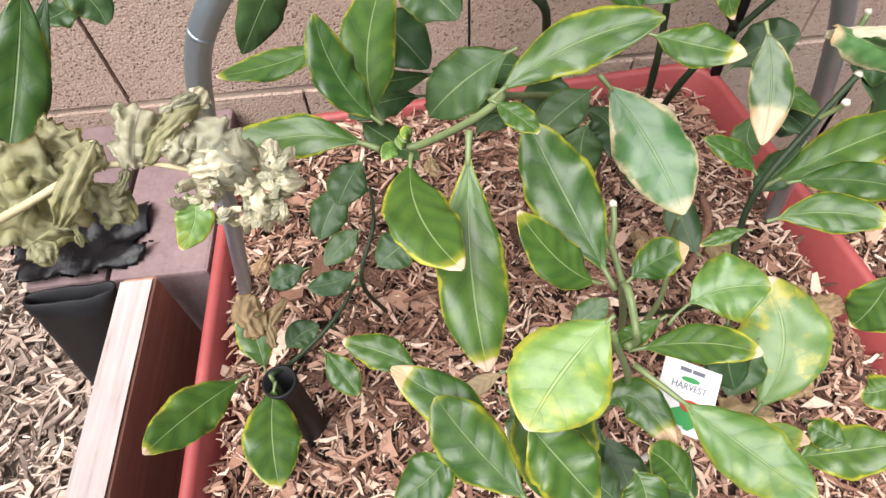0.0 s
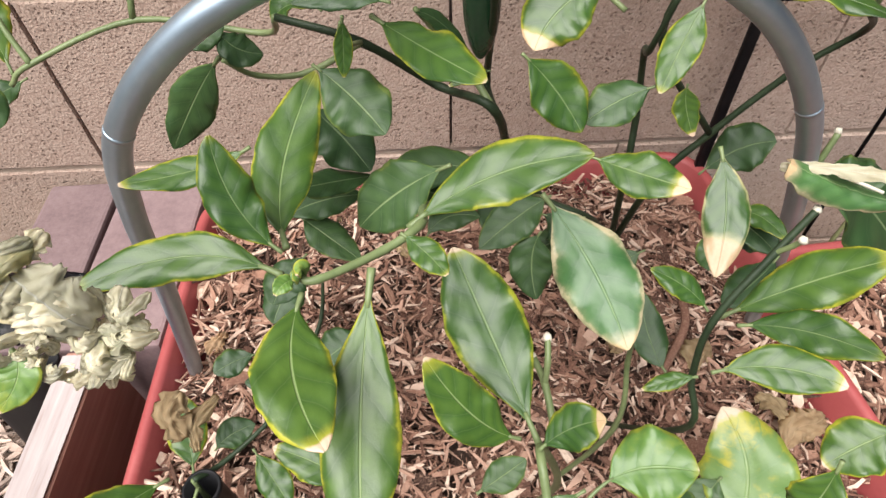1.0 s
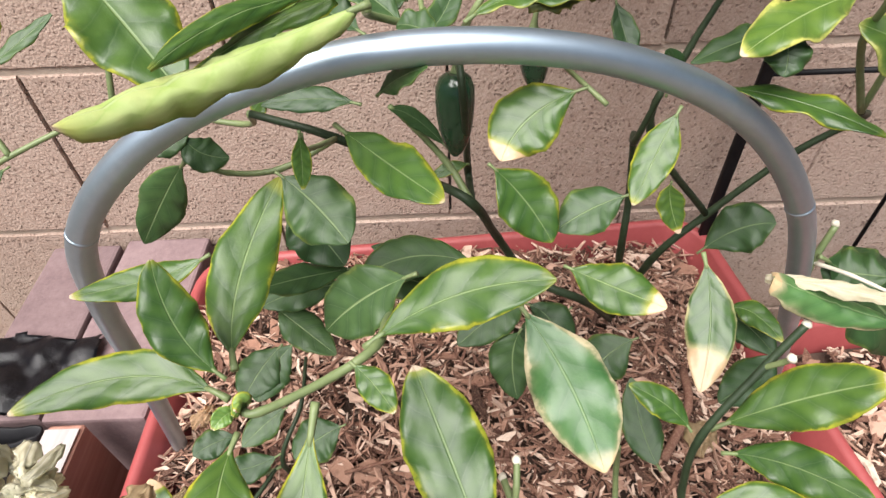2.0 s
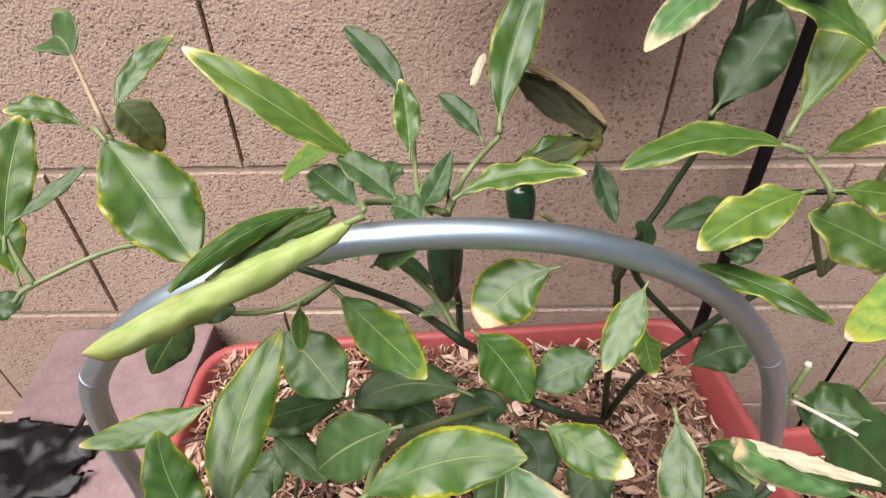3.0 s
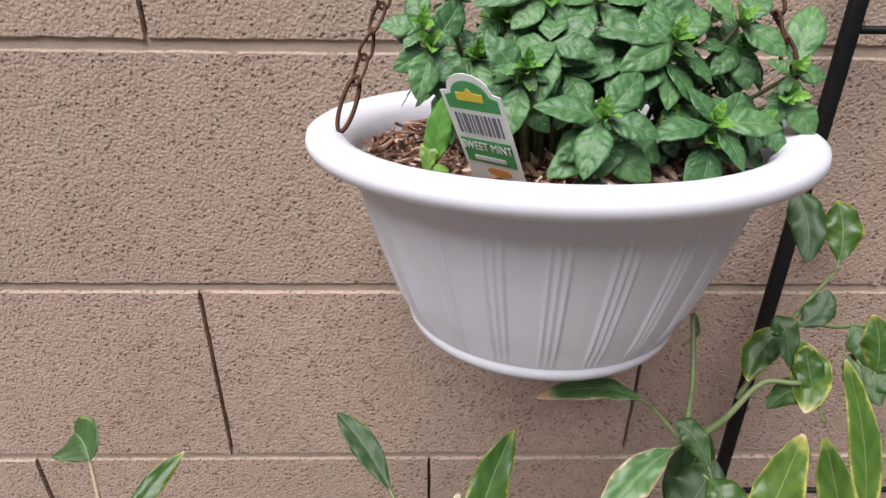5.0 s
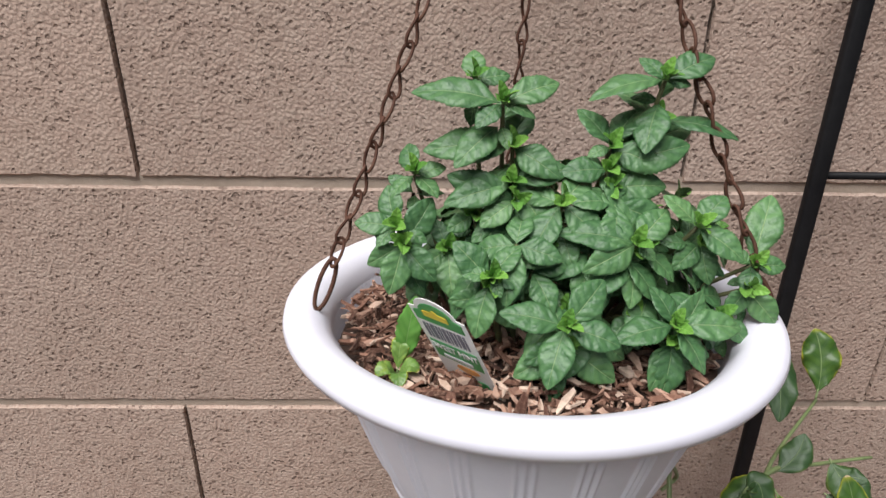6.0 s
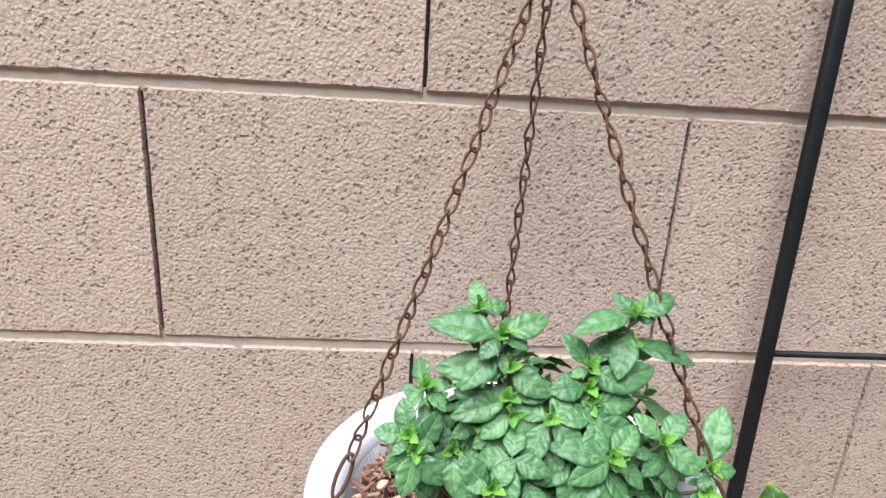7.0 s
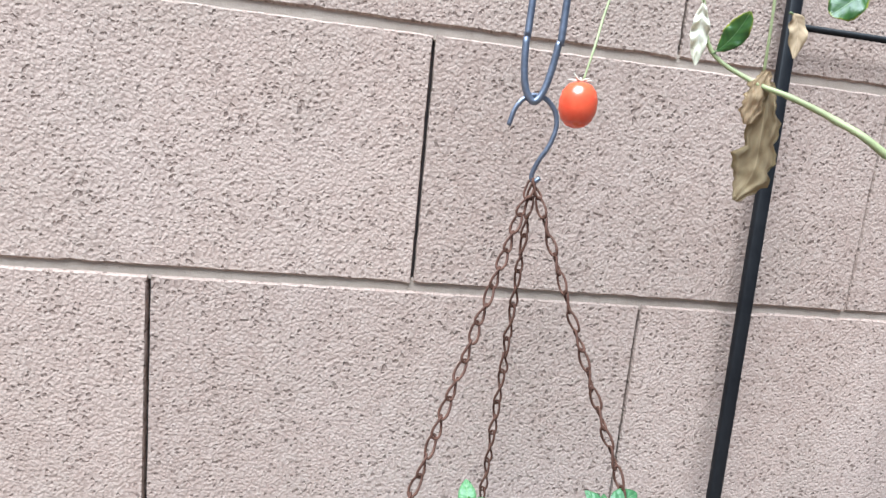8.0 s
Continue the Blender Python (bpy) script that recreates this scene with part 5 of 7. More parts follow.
leaf(SIDEPEPPER, (0.330, -0.232, 0.566), (0.349, -0.219, 0.588), (0.363, -0.208, 0.608), 0.027, (-0.329, -0.598, 0.731), "d", fold=0.30, curl=0.34, wav=0.30)
leaf(SIDEPEPPER, (0.416, -0.116, 0.742), (0.422, -0.135, 0.726), (0.419, -0.151, 0.704), 0.018, (-0.416, -0.624, 0.662), "d", fold=0.30, curl=0.34, wav=0.30)
leaf(SIDEPEPPER, (0.518, -0.053, 0.645), (0.523, -0.041, 0.671), (0.520, -0.027, 0.693), 0.025, (-0.414, -0.501, 0.760), "g", fold=0.30, curl=0.34, wav=0.30)
leaf(SIDEPEPPER, (0.404, -0.160, 0.658), (0.411, -0.161, 0.666), (0.413, -0.173, 0.646), 0.015, (-0.322, -0.469, 0.822), "d", fold=0.30, curl=0.34, wav=0.30)
leaf(SIDEPEPPER, (0.424, -0.186, 0.636), (0.415, -0.180, 0.635), (0.403, -0.180, 0.621), 0.015, (-0.318, -0.428, 0.846), "d", fold=0.30, curl=0.34, wav=0.30)
leaf(SIDEPEPPER, (0.426, -0.196, 0.625), (0.422, -0.179, 0.646), (0.421, -0.171, 0.660), 0.015, (-0.331, -0.433, 0.838), "g", fold=0.30, curl=0.34, wav=0.30)
leaf(SIDEPEPPER, (0.417, -0.266, 0.584), (0.413, -0.249, 0.571), (0.408, -0.238, 0.552), 0.009, (-0.314, -0.333, 0.889), "g", fold=0.30, curl=0.34, wav=0.30)
leaf(SIDEPEPPER, (0.345, -0.236, 0.624), (0.338, -0.222, 0.640), (0.330, -0.216, 0.642), 0.013, (-0.294, -0.537, 0.790), "d", fold=0.30, curl=0.34, wav=0.30)
leaf(SIDEPEPPER, (0.333, -0.245, 0.639), (0.338, -0.256, 0.638), (0.342, -0.268, 0.634), 0.017, (-0.315, -0.497, 0.809), "g", fold=0.30, curl=0.34, wav=0.30)
leaf(SIDEPEPPER, (0.493, -0.117, 0.613), (0.499, -0.128, 0.608), (0.505, -0.148, 0.593), 0.023, (-0.393, -0.398, 0.829), "d", fold=0.30, curl=0.34, wav=0.30)
leaf(SIDEPEPPER, (0.497, -0.114, 0.620), (0.505, -0.116, 0.627), (0.515, -0.123, 0.630), 0.014, (-0.406, -0.418, 0.813), "d", fold=0.30, curl=0.34, wav=0.30)
leaf(SIDEPEPPER, (0.443, -0.302, 0.407), (0.429, -0.293, 0.401), (0.413, -0.284, 0.396), 0.029, (-0.375, -0.325, 0.868), "d", fold=0.30, curl=0.34, wav=0.30)
leaf(SIDEPEPPER, (0.369, -0.334, 0.643), (0.357, -0.329, 0.635), (0.340, -0.337, 0.613), 0.020, (-0.330, -0.307, 0.892), "q", fold=0.30, curl=0.34, wav=0.30)
leaf(SIDEPEPPER, (0.357, -0.361, 0.626), (0.349, -0.349, 0.626), (0.338, -0.340, 0.624), 0.018, (-0.319, -0.270, 0.908), "q", fold=0.30, curl=0.34, wav=0.30)
leaf(SIDEPEPPER, (0.338, -0.320, 0.581), (0.348, -0.331, 0.587), (0.356, -0.346, 0.590), 0.016, (-0.275, -0.269, 0.923), "q", fold=0.30, curl=0.34, wav=0.30)
leaf(SIDEPEPPER, (0.344, -0.272, 0.538), (0.330, -0.267, 0.534), (0.306, -0.267, 0.523), 0.016, (-0.197, -0.314, 0.929), "d", fold=0.30, curl=0.34, wav=0.30)
leaf(SIDEPEPPER, (0.391, -0.304, 0.625), (0.377, -0.297, 0.626), (0.357, -0.297, 0.615), 0.011, (-0.334, -0.335, 0.881), "q", fold=0.30, curl=0.34, wav=0.30)
leaf(SIDEPEPPER, (0.399, -0.270, 0.614), (0.402, -0.252, 0.654), (0.393, -0.230, 0.696), 0.012, (-0.429, -0.475, 0.768), "q", fold=0.42, curl=0.30, wav=0.28)
leaf(SIDEPEPPER, (0.457, -0.182, 0.645), (0.459, -0.177, 0.661), (0.456, -0.167, 0.679), 0.016, (-0.454, -0.523, 0.721), "g", fold=0.30, curl=0.34, wav=0.30)
leaf(SIDEPEPPER, (0.451, -0.174, 0.652), (0.458, -0.183, 0.646), (0.466, -0.190, 0.646), 0.013, (-0.447, -0.506, 0.738), "d", fold=0.30, curl=0.34, wav=0.30)
leaf(SIDEPEPPER, (0.432, -0.143, 0.650), (0.416, -0.144, 0.642), (0.401, -0.159, 0.624), 0.019, (-0.328, -0.439, 0.836), "g", fold=0.30, curl=0.34, wav=0.30)
leaf(SIDEPEPPER, (0.428, -0.152, 0.653), (0.426, -0.173, 0.646), (0.414, -0.195, 0.631), 0.020, (-0.356, -0.407, 0.841), "q", fold=0.30, curl=0.34, wav=0.30)
leaf(SIDEPEPPER, (0.499, -0.105, 0.633), (0.504, -0.118, 0.624), (0.514, -0.136, 0.615), 0.023, (-0.404, -0.415, 0.815), "d", fold=0.30, curl=0.34, wav=0.30)
leaf(SIDEPEPPER, (0.443, -0.128, 0.642), (0.458, -0.124, 0.652), (0.467, -0.115, 0.664), 0.017, (-0.376, -0.449, 0.811), "d", fold=0.30, curl=0.34, wav=0.30)
leaf(SIDEPEPPER, (0.388, -0.345, 0.594), (0.346, -0.366, 0.578), (0.311, -0.384, 0.575), 0.018, (-0.399, -0.342, 0.851), "y", fold=0.35, curl=0.2, wav=0.2)
leaf(SIDEPEPPER, (0.406, -0.285, 0.409), (0.445, -0.29, 0.38), (0.5, -0.3, 0.327), 0.055, (-0.39, -0.318, 0.864), "d", fold=0.15, wav=0.15)
stem(SIDEPEPPER, [(0.365, -0.139, 0.160), (0.357, -0.193, 0.307), (0.386, -0.197, 0.362), (0.424, -0.202, 0.419), (0.443, -0.218, 0.456), (0.388, -0.278, 0.501)], 0.0034, 0.0018, M_WOODY)
stem(SIDEPEPPER, [(0.388, -0.278, 0.501), (0.366, -0.285, 0.539), (0.355, -0.300, 0.565), (0.354, -0.279, 0.570)], 0.0017, 0.0011, M_STEM)
stem(SIDEPEPPER, [(0.388, -0.278, 0.501), (0.386, -0.282, 0.543), (0.378, -0.293, 0.595), (0.359, -0.309, 0.634)], 0.0016, 0.0010, M_STEM)
stem(SIDEPEPPER, [(0.386, -0.197, 0.362), (0.320, -0.213, 0.449), (0.334, -0.202, 0.496), (0.347, -0.200, 0.540), (0.340, -0.211, 0.623)], 0.0026, 0.0014, M_WOODY)
stem(SIDEPEPPER, [(0.340, -0.211, 0.623), (0.356, -0.176, 0.640), (0.362, -0.149, 0.666), (0.379, -0.129, 0.640), (0.369, -0.132, 0.631)], 0.0016, 0.0012, M_STEM)
stem(SIDEPEPPER, [(0.340, -0.211, 0.623), (0.371, -0.191, 0.622), (0.398, -0.176, 0.637), (0.419, -0.179, 0.642), (0.435, -0.133, 0.646), (0.513, -0.060, 0.649)], 0.0020, 0.0012, M_STEM)
stem(SIDEPEPPER, [(0.399, -0.157, 0.608), (0.435, -0.133, 0.646), (0.493, -0.104, 0.627), (0.542, -0.092, 0.622)], 0.0018, 0.0012, M_STEM)
stem(SIDEPEPPER, [(0.340, -0.211, 0.623), (0.336, -0.196, 0.625), (0.332, -0.182, 0.625)], 0.0012, 0.0009, M_STEM)
stem(SIDEPEPPER, [(0.407, -0.285, 0.372), (0.408, -0.281, 0.403), (0.413, -0.276, 0.424)], 0.0022, 0.0019, M_STEM)
stem(SIDEPEPPER, [(0.408, -0.283, 0.401), (0.416, -0.300, 0.409), (0.428, -0.313, 0.410)], 0.0013, 0.0010, M_CUT)
cut_end(SIDEPEPPER, (0.413, -0.275, 0.425), 0.0022)


FARPEPPER = tagged(thing("pepper_plant", -0.020, -0.120, 0.150), "slender pepper plant with pale curling leaves near the wall", "plant", "pepper plants in the planter")
leaf(FARPEPPER, (0.045, -0.263, 0.580), (0.069, -0.285, 0.562), (0.094, -0.311, 0.543), 0.035, (0.383, -0.561, 0.734), "g", fold=0.30, curl=0.22, wav=0.22)
leaf(FARPEPPER, (-0.0049, -0.1815, 0.5810), (-0.0140, -0.1700, 0.5860), (-0.0250, -0.1600, 0.5840), 0.027, (0.10, -0.75, 0.62), "d", fold=0.55, curl=0.10, wav=0.10, pet=0.02, widest=0.42, blunt=0.7)
leaf(FARPEPPER, (0.032, -0.225, 0.567), (0.039, -0.206, 0.581), (0.055, -0.184, 0.592), 0.012, (0.266, -0.449, 0.853), "g", fold=0.30, curl=0.22, wav=0.22)
leaf(FARPEPPER, (0.007, -0.212, 0.552), (-0.012, -0.211, 0.563), (-0.030, -0.217, 0.566), 0.014, (0.255, -0.321, 0.912), "g", fold=0.30, curl=0.22, wav=0.22)
leaf(FARPEPPER, (-0.048, -0.246, 0.494), (-0.045, -0.221, 0.526), (-0.034, -0.197, 0.556), 0.025, (0.402, -0.424, 0.811), "g", fold=0.30, curl=0.22, wav=0.22)
leaf(FARPEPPER, (-0.022, -0.258, 0.525), (-0.006, -0.245, 0.533), (0.010, -0.232, 0.542), 0.008, (0.311, -0.354, 0.882), "d", fold=0.30, curl=0.22, wav=0.22)
leaf(FARPEPPER, (-0.059, -0.239, 0.462), (-0.069, -0.221, 0.489), (-0.077, -0.211, 0.508), 0.025, (0.402, -0.388, 0.829), "g", fold=0.30, curl=0.22, wav=0.22)
leaf(FARPEPPER, (-0.054, -0.237, 0.459), (-0.065, -0.250, 0.458), (-0.073, -0.259, 0.459), 0.018, (0.389, -0.339, 0.857), "d", fold=0.30, curl=0.22, wav=0.22)
leaf(FARPEPPER, (-0.018, -0.334, 0.527), (-0.030, -0.358, 0.499), (-0.041, -0.387, 0.474), 0.023, (0.462, -0.616, 0.638), "g", fold=0.25, wav=0.15)
leaf(FARPEPPER, (-0.020, -0.317, 0.513), (-0.034, -0.339, 0.490), (-0.044, -0.363, 0.468), 0.011, (0.445, -0.631, 0.635), "d", fold=0.25, wav=0.15)
leaf(FARPEPPER, (-0.006, -0.349, 0.532), (0.006, -0.348, 0.521), (0.010, -0.352, 0.510), 0.015, (0.384, -0.699, 0.604), "d", fold=0.25, wav=0.15)
leaf(FARPEPPER, (0.0600, -0.2650, 0.5930), (0.0680, -0.2670, 0.5830), (0.0725, -0.2659, 0.5700), 0.017, (0.325, -0.561, 0.762), "o", fold=0.5, curl=0.1, pet=0.03, widest=0.3)
stem(FARPEPPER, [(0.097, -0.256, 0.499), (0.082, -0.231, 0.477), (0.017, -0.230, 0.487), (-0.036, -0.253, 0.477), (-0.049, -0.258, 0.468)], 0.0018, 0.0014, M_STEM)
stem(FARPEPPER, [(-0.036, -0.253, 0.477), (-0.043, -0.246, 0.490), (-0.048, -0.239, 0.501)], 0.0018, 0.0012, M_STEM)
stem(FARPEPPER, [(0.015, -0.230, 0.488), (0.022, -0.221, 0.525), (0.025, -0.224, 0.557)], 0.0018, 0.0012, M_STEM)
stem(FARPEPPER, [(0.025, -0.224, 0.557), (0.0225, -0.2219, 0.5686), (0.0090, -0.2020, 0.5750), (-0.0049, -0.1815, 0.5810)], 0.0014, 0.0011, M_PALESTEM, knots=False)


# ---- fruit of the pepper plants ----
M_FRUIT = speckled("dark green pepper skin", [(0.3, (0.006, 0.022, 0.010)), (0.7, (0.016, 0.05, 0.02))], 30, 200, 0.18, 0.0002, 0.15, spec=0.6)


def pepper(plant, top, bottom, r):
    top, bottom = Vector(top), Vector(bottom)
    d = bottom - top
    h = d.length
    turn = d.to_track_quat("-Z", "Y").to_matrix().to_4x4()
    bm = bmesh.new()
    prof = [(0.05, 0.0), (0.45, 0.005), (0.8, -0.05), (0.98, -0.16), (1.0, -0.30), (0.94, -0.48), (0.82, -0.66), (0.62, -0.82), (0.38, -0.93), (0.14, -0.99), (0.02, -1.0)]
    lathe(bm, [(a * r, b * h) for a, b in prof], 24, ripple=lambda a, z, rr: 0.05 * rr * math.cos(3 * a + z * 60))
    for v in bm.verts:
        v.co = turn @ v.co + top - plant.location
    f = part("fruit", bm, M_FRUIT, plant, "glossy dark green pepper")
    bm = bmesh.new()
    tube(bm, smooth_line([top - plant.location + Vector((0, 0, -0.001)), top - plant.location + Vector((0.001, 0.001, 0.008)), top - plant.location + Vector((0.004, 0.004, 0.016))], 4), [0.0035, 0.0024, 0.0018, 0.0015, 0.0014, 0.0013, 0.0012, 0.0012, 0.0012], 8)
    part("fruit_stalk", bm, M_STEM, f)


pepper(BACKPEPPER, (0.199, -0.269, 0.524), (0.198, -0.279, 0.485), 0.0092)
pepper(BACKPEPPER, (0.241, -0.220, 0.520), (0.243, -0.230, 0.490), 0.0085)

# the bud at the end of the near branch
for dx, dz, r in ((0, 0, 0.0024), (0.0015, 0.003, 0.0018)):
    leaf(PEPPER, (0.122 + dx, -0.411, 0.485), (0.1235 + dx, -0.412, 0.4885 + dz), (0.1225 + dx, -0.4165, 0.491 + dz), 0.0055, (0.2, -0.8, 0.6), "y", roll=1.2, pet=0.05)
leaf(PEPPER, (0.121, -0.411, 0.485), (0.118, -0.414, 0.487), (0.115, -0.418, 0.486), 0.006, (0.1, -0.6, 0.8), "y", fold=0.5, pet=0.05)


# ---- the withered branch ----
WITHERED = tagged(thing("withered_branch", 0.016, -0.471, 0.53), "withered pale branch with crumpled dry leaves hanging over the planter", "dry branch")
stem(WITHERED, [(0.0116, -0.4709, 0.5283), (0.0185, -0.466, 0.5283), (0.0258, -0.4609, 0.5287), (0.0323, -0.4563, 0.5293), (0.0401, -0.4513, 0.5291), (0.0516, -0.4481, 0.5255), (0.0608, -0.4474, 0.521), (0.0715, -0.4466, 0.5141), (0.0802, -0.4489, 0.5083), (0.0846, -0.4512, 0.5048)], 0.0013, 0.0006, M_STRAW, knots=False)
stem(WITHERED, [(-0.20, -0.50, GZ), (-0.17, -0.49, 0.25), (-0.08, -0.485, 0.46), (0.0116, -0.4709, 0.5283)], 0.003, 0.0014, M_STRAW)
crumpled(WITHERED, [(0.0489, -0.4505, 0.5261), (0.0504, -0.4479, 0.531), (0.052, -0.4447, 0.5352), (0.0528, -0.4374, 0.5367)], 0.0138, (0.43, -0.67, 0.61), "t", 0.70, 0.32, 41, (0.5, 0.8), 0.70)
crumpled(WITHERED, [(0.0519, -0.4495, 0.5269), (0.0581, -0.4458, 0.5322), (0.0636, -0.4407, 0.5351), (0.0661, -0.433, 0.5336)], 0.0112, (0.39, -0.69, 0.61), "v", 1.50, 0.30, 42, (0.4, 0.8), 0.70)
crumpled(WITHERED, [(0.0621, -0.4348, 0.5311), (0.066, -0.4334, 0.5332), (0.0681, -0.4279, 0.5333)], 0.0076, (0.34, -0.73, 0.59), "t", 0.90, 0.37, 43, (0.8, 0.5), 0.70)
crumpled(WITHERED, [(0.0577, -0.4387, 0.5341), (0.0631, -0.4372, 0.5362), (0.067, -0.432, 0.5343)], 0.0063, (0.36, -0.73, 0.58), "t", 0.90, 0.34, 44, (0.6, 0.5), 0.70)
crumpled(WITHERED, [(0.0591, -0.4484, 0.5242), (0.0624, -0.4475, 0.5296), (0.0634, -0.4405, 0.5301)], 0.0108, (0.37, -0.68, 0.63), "t", 0.80, 0.36, 45, (0.5, 0.9), 0.70)
crumpled(WITHERED, [(0.0631, -0.4398, 0.5295), (0.0688, -0.4443, 0.5282), (0.0732, -0.4468, 0.5238), (0.0771, -0.4465, 0.5146)], 0.0164, (0.33, -0.7, 0.64), "t", 0.60, 0.34, 46, (0.5, 0.7), 0.70)
crumpled(WITHERED, [(0.0624, -0.4498, 0.5221), (0.0696, -0.4486, 0.5245), (0.0763, -0.4462, 0.521)], 0.0111, (0.33, -0.68, 0.66), "t", 0.90, 0.36, 47, (0.6, 0.5), 0.70)
crumpled(WITHERED, [(0.0658, -0.4448, 0.5264), (0.072, -0.4442, 0.5259), (0.0763, -0.4432, 0.5196)], 0.0092, (0.31, -0.7, 0.65), "t", 0.90, 0.42, 48, (0.6, 0.5), 0.70)
crumpled(WITHERED, [(0.0415, -0.4469, 0.5345), (0.0407, -0.455, 0.5343), (0.0367, -0.4612, 0.5308), (0.0306, -0.4662, 0.5231)], 0.0128, (0.49, -0.64, 0.6), "v", 1.50, 0.36, 49, (0.6, 0.5), 0.70)
crumpled(WITHERED, [(0.0414, -0.4486, 0.5358), (0.042, -0.4509, 0.533), (0.0402, -0.4517, 0.5287)], 0.0048, (0.47, -0.65, 0.6), "v", 0.90, 0.30, 50, (0.6, 0.5), 0.35)
crumpled(WITHERED, [(0.0346, -0.4485, 0.5261), (0.028, -0.4536, 0.5257), (0.0214, -0.4612, 0.5238), (0.0209, -0.4703, 0.5208)], 0.0276, (0.52, -0.6, 0.61), "v", 0.70, 0.44, 51, (0.3, 0.5), 0.70)
crumpled(WITHERED, [(0.0291, -0.4542, 0.5274), (0.0246, -0.4548, 0.5321), (0.0188, -0.457, 0.5333), (0.013, -0.458, 0.5329)], 0.0201, (0.55, -0.6, 0.58), "v", 0.70, 0.42, 52, (0.4, 0.6), 0.70)
crumpled(WITHERED, [(0.0239, -0.4693, 0.5214), (0.0264, -0.4722, 0.5192), (0.0268, -0.4732, 0.5157)], 0.0071, (0.54, -0.52, 0.66), "v", 0.60, 0.30, 53, (0.7, 0.2), 0.35)
crumpled(WITHERED, [(0.033, -0.4448, 0.5247), (0.0287, -0.444, 0.5302), (0.0237, -0.4437, 0.5349)], 0.0138, (0.51, -0.64, 0.57), "v", 0.60, 0.47, 54, (0.4, 0.6), 0.70)
crumpled(WITHERED, [(0.0359, -0.4531, 0.5239), (0.0407, -0.457, 0.5203), (0.0449, -0.4587, 0.5135)], 0.0117, (0.47, -0.6, 0.65), "v", 0.70, 0.45, 55, (0.4, 0.5), 0.35)
crumpled(WITHERED, [(0.0417, -0.4549, 0.5201), (0.0393, -0.4583, 0.5171), (0.0372, -0.4608, 0.5133)], 0.0043, (0.47, -0.59, 0.66), "v", 0.70, 0.40, 56, (0.6, 0.3), 0.35)
crumpled(WITHERED, [(0.0464, -0.4496, 0.5255), (0.0448, -0.454, 0.5236), (0.0409, -0.456, 0.5211)], 0.0042, (0.45, -0.62, 0.64), "v", 1.20, 0.42, 57, (0.6, 0.5), 0.70)
crumpled(WITHERED, [(0.0324, -0.4636, 0.5212), (0.0337, -0.4663, 0.5195), (0.0332, -0.4679, 0.5156)], 0.0033, (0.51, -0.55, 0.66), "v", 0.80, 0.30, 58, (0.5, 0.3), 0.35)
crumpled(WITHERED, [(0.0823, -0.4473, 0.5093), (0.0857, -0.448, 0.5094), (0.089, -0.4468, 0.5093)], 0.0055, (0.35, -0.32, 0.88), "t", 1.40, 0.30, 59, (0.6, 0.5), 0.60)
crumpled(WITHERED, [(0.073, -0.4486, 0.5039), (0.0802, -0.4559, 0.5112), (0.0821, -0.4489, 0.5042)], 0.0071, (0.46, -0.18, 0.87), "t", 1.40, 0.30, 60, (0.6, 0.5), 0.60)
crumpled(WITHERED, [(0.0804, -0.4469, 0.5107), (0.0775, -0.4518, 0.5154), (0.071, -0.4469, 0.5115)], 0.0068, (0.7, -0.55, 0.46), "t", 1.40, 0.30, 61, (0.6, 0.5), 0.60)
crumpled(WITHERED, [(0.0862, -0.4474, 0.5036), (0.0851, -0.448, 0.51), (0.0842, -0.4441, 0.5132)], 0.0042, (0.21, -0.88, 0.43), "t", 1.40, 0.30, 62, (0.6, 0.5), 0.60)
crumpled(WITHERED, [(0.0734, -0.4589, 0.5072), (0.0754, -0.4551, 0.5057), (0.0786, -0.4503, 0.5051)], 0.0048, (0.06, -0.78, 0.62), "t", 0.90, 0.30, 63, (0.6, 0.5), 0.60)
crumpled(WITHERED, [(0.0922, -0.4448, 0.5083), (0.0872, -0.4494, 0.5132), (0.079, -0.443, 0.5082)], 0.0067, (-0.12, -0.57, 0.81), "t", 1.40, 0.30, 64, (0.6, 0.5), 0.60)
crumpled(WITHERED, [(0.0819, -0.442, 0.5165), (0.087, -0.4456, 0.5146), (0.0909, -0.4457, 0.5111)], 0.0056, (0.41, -0.78, 0.47), "t", 1.40, 0.30, 65, (0.6, 0.5), 0.60)
crumpled(WITHERED, [(0.0859, -0.4432, 0.5092), (0.0829, -0.4473, 0.5131), (0.0789, -0.4468, 0.5141)], 0.0057, (-0.02, -0.88, 0.47), "t", 1.40, 0.30, 66, (0.6, 0.5), 0.60)
crumpled(WITHERED, [(0.0821, -0.4427, 0.5105), (0.0804, -0.4422, 0.5153), (0.0788, -0.437, 0.5171)], 0.0052, (-0.14, -0.69, 0.71), "t", 1.40, 0.30, 67, (0.6, 0.5), 0.60)
crumpled(WITHERED, [(0.0879, -0.4442, 0.5117), (0.0849, -0.4509, 0.5128), (0.0787, -0.4495, 0.5073)], 0.0032, (0.51, -0.27, 0.82), "t", 0.90, 0.30, 68, (0.6, 0.5), 0.60)
crumpled(WITHERED, [(0.0848, -0.4365, 0.5194), (0.0844, -0.4425, 0.518), (0.0802, -0.44, 0.5101)], 0.0054, (0.47, -0.57, 0.67), "t", 0.90, 0.30, 69, (0.6, 0.5), 0.60)
crumpled(WITHERED, [(0.0768, -0.441, 0.5108), (0.0833, -0.4503, 0.5131), (0.085, -0.4474, 0.5043)], 0.0057, (0.33, -0.7, 0.64), "t", 0.90, 0.30, 70, (0.6, 0.5), 0.60)
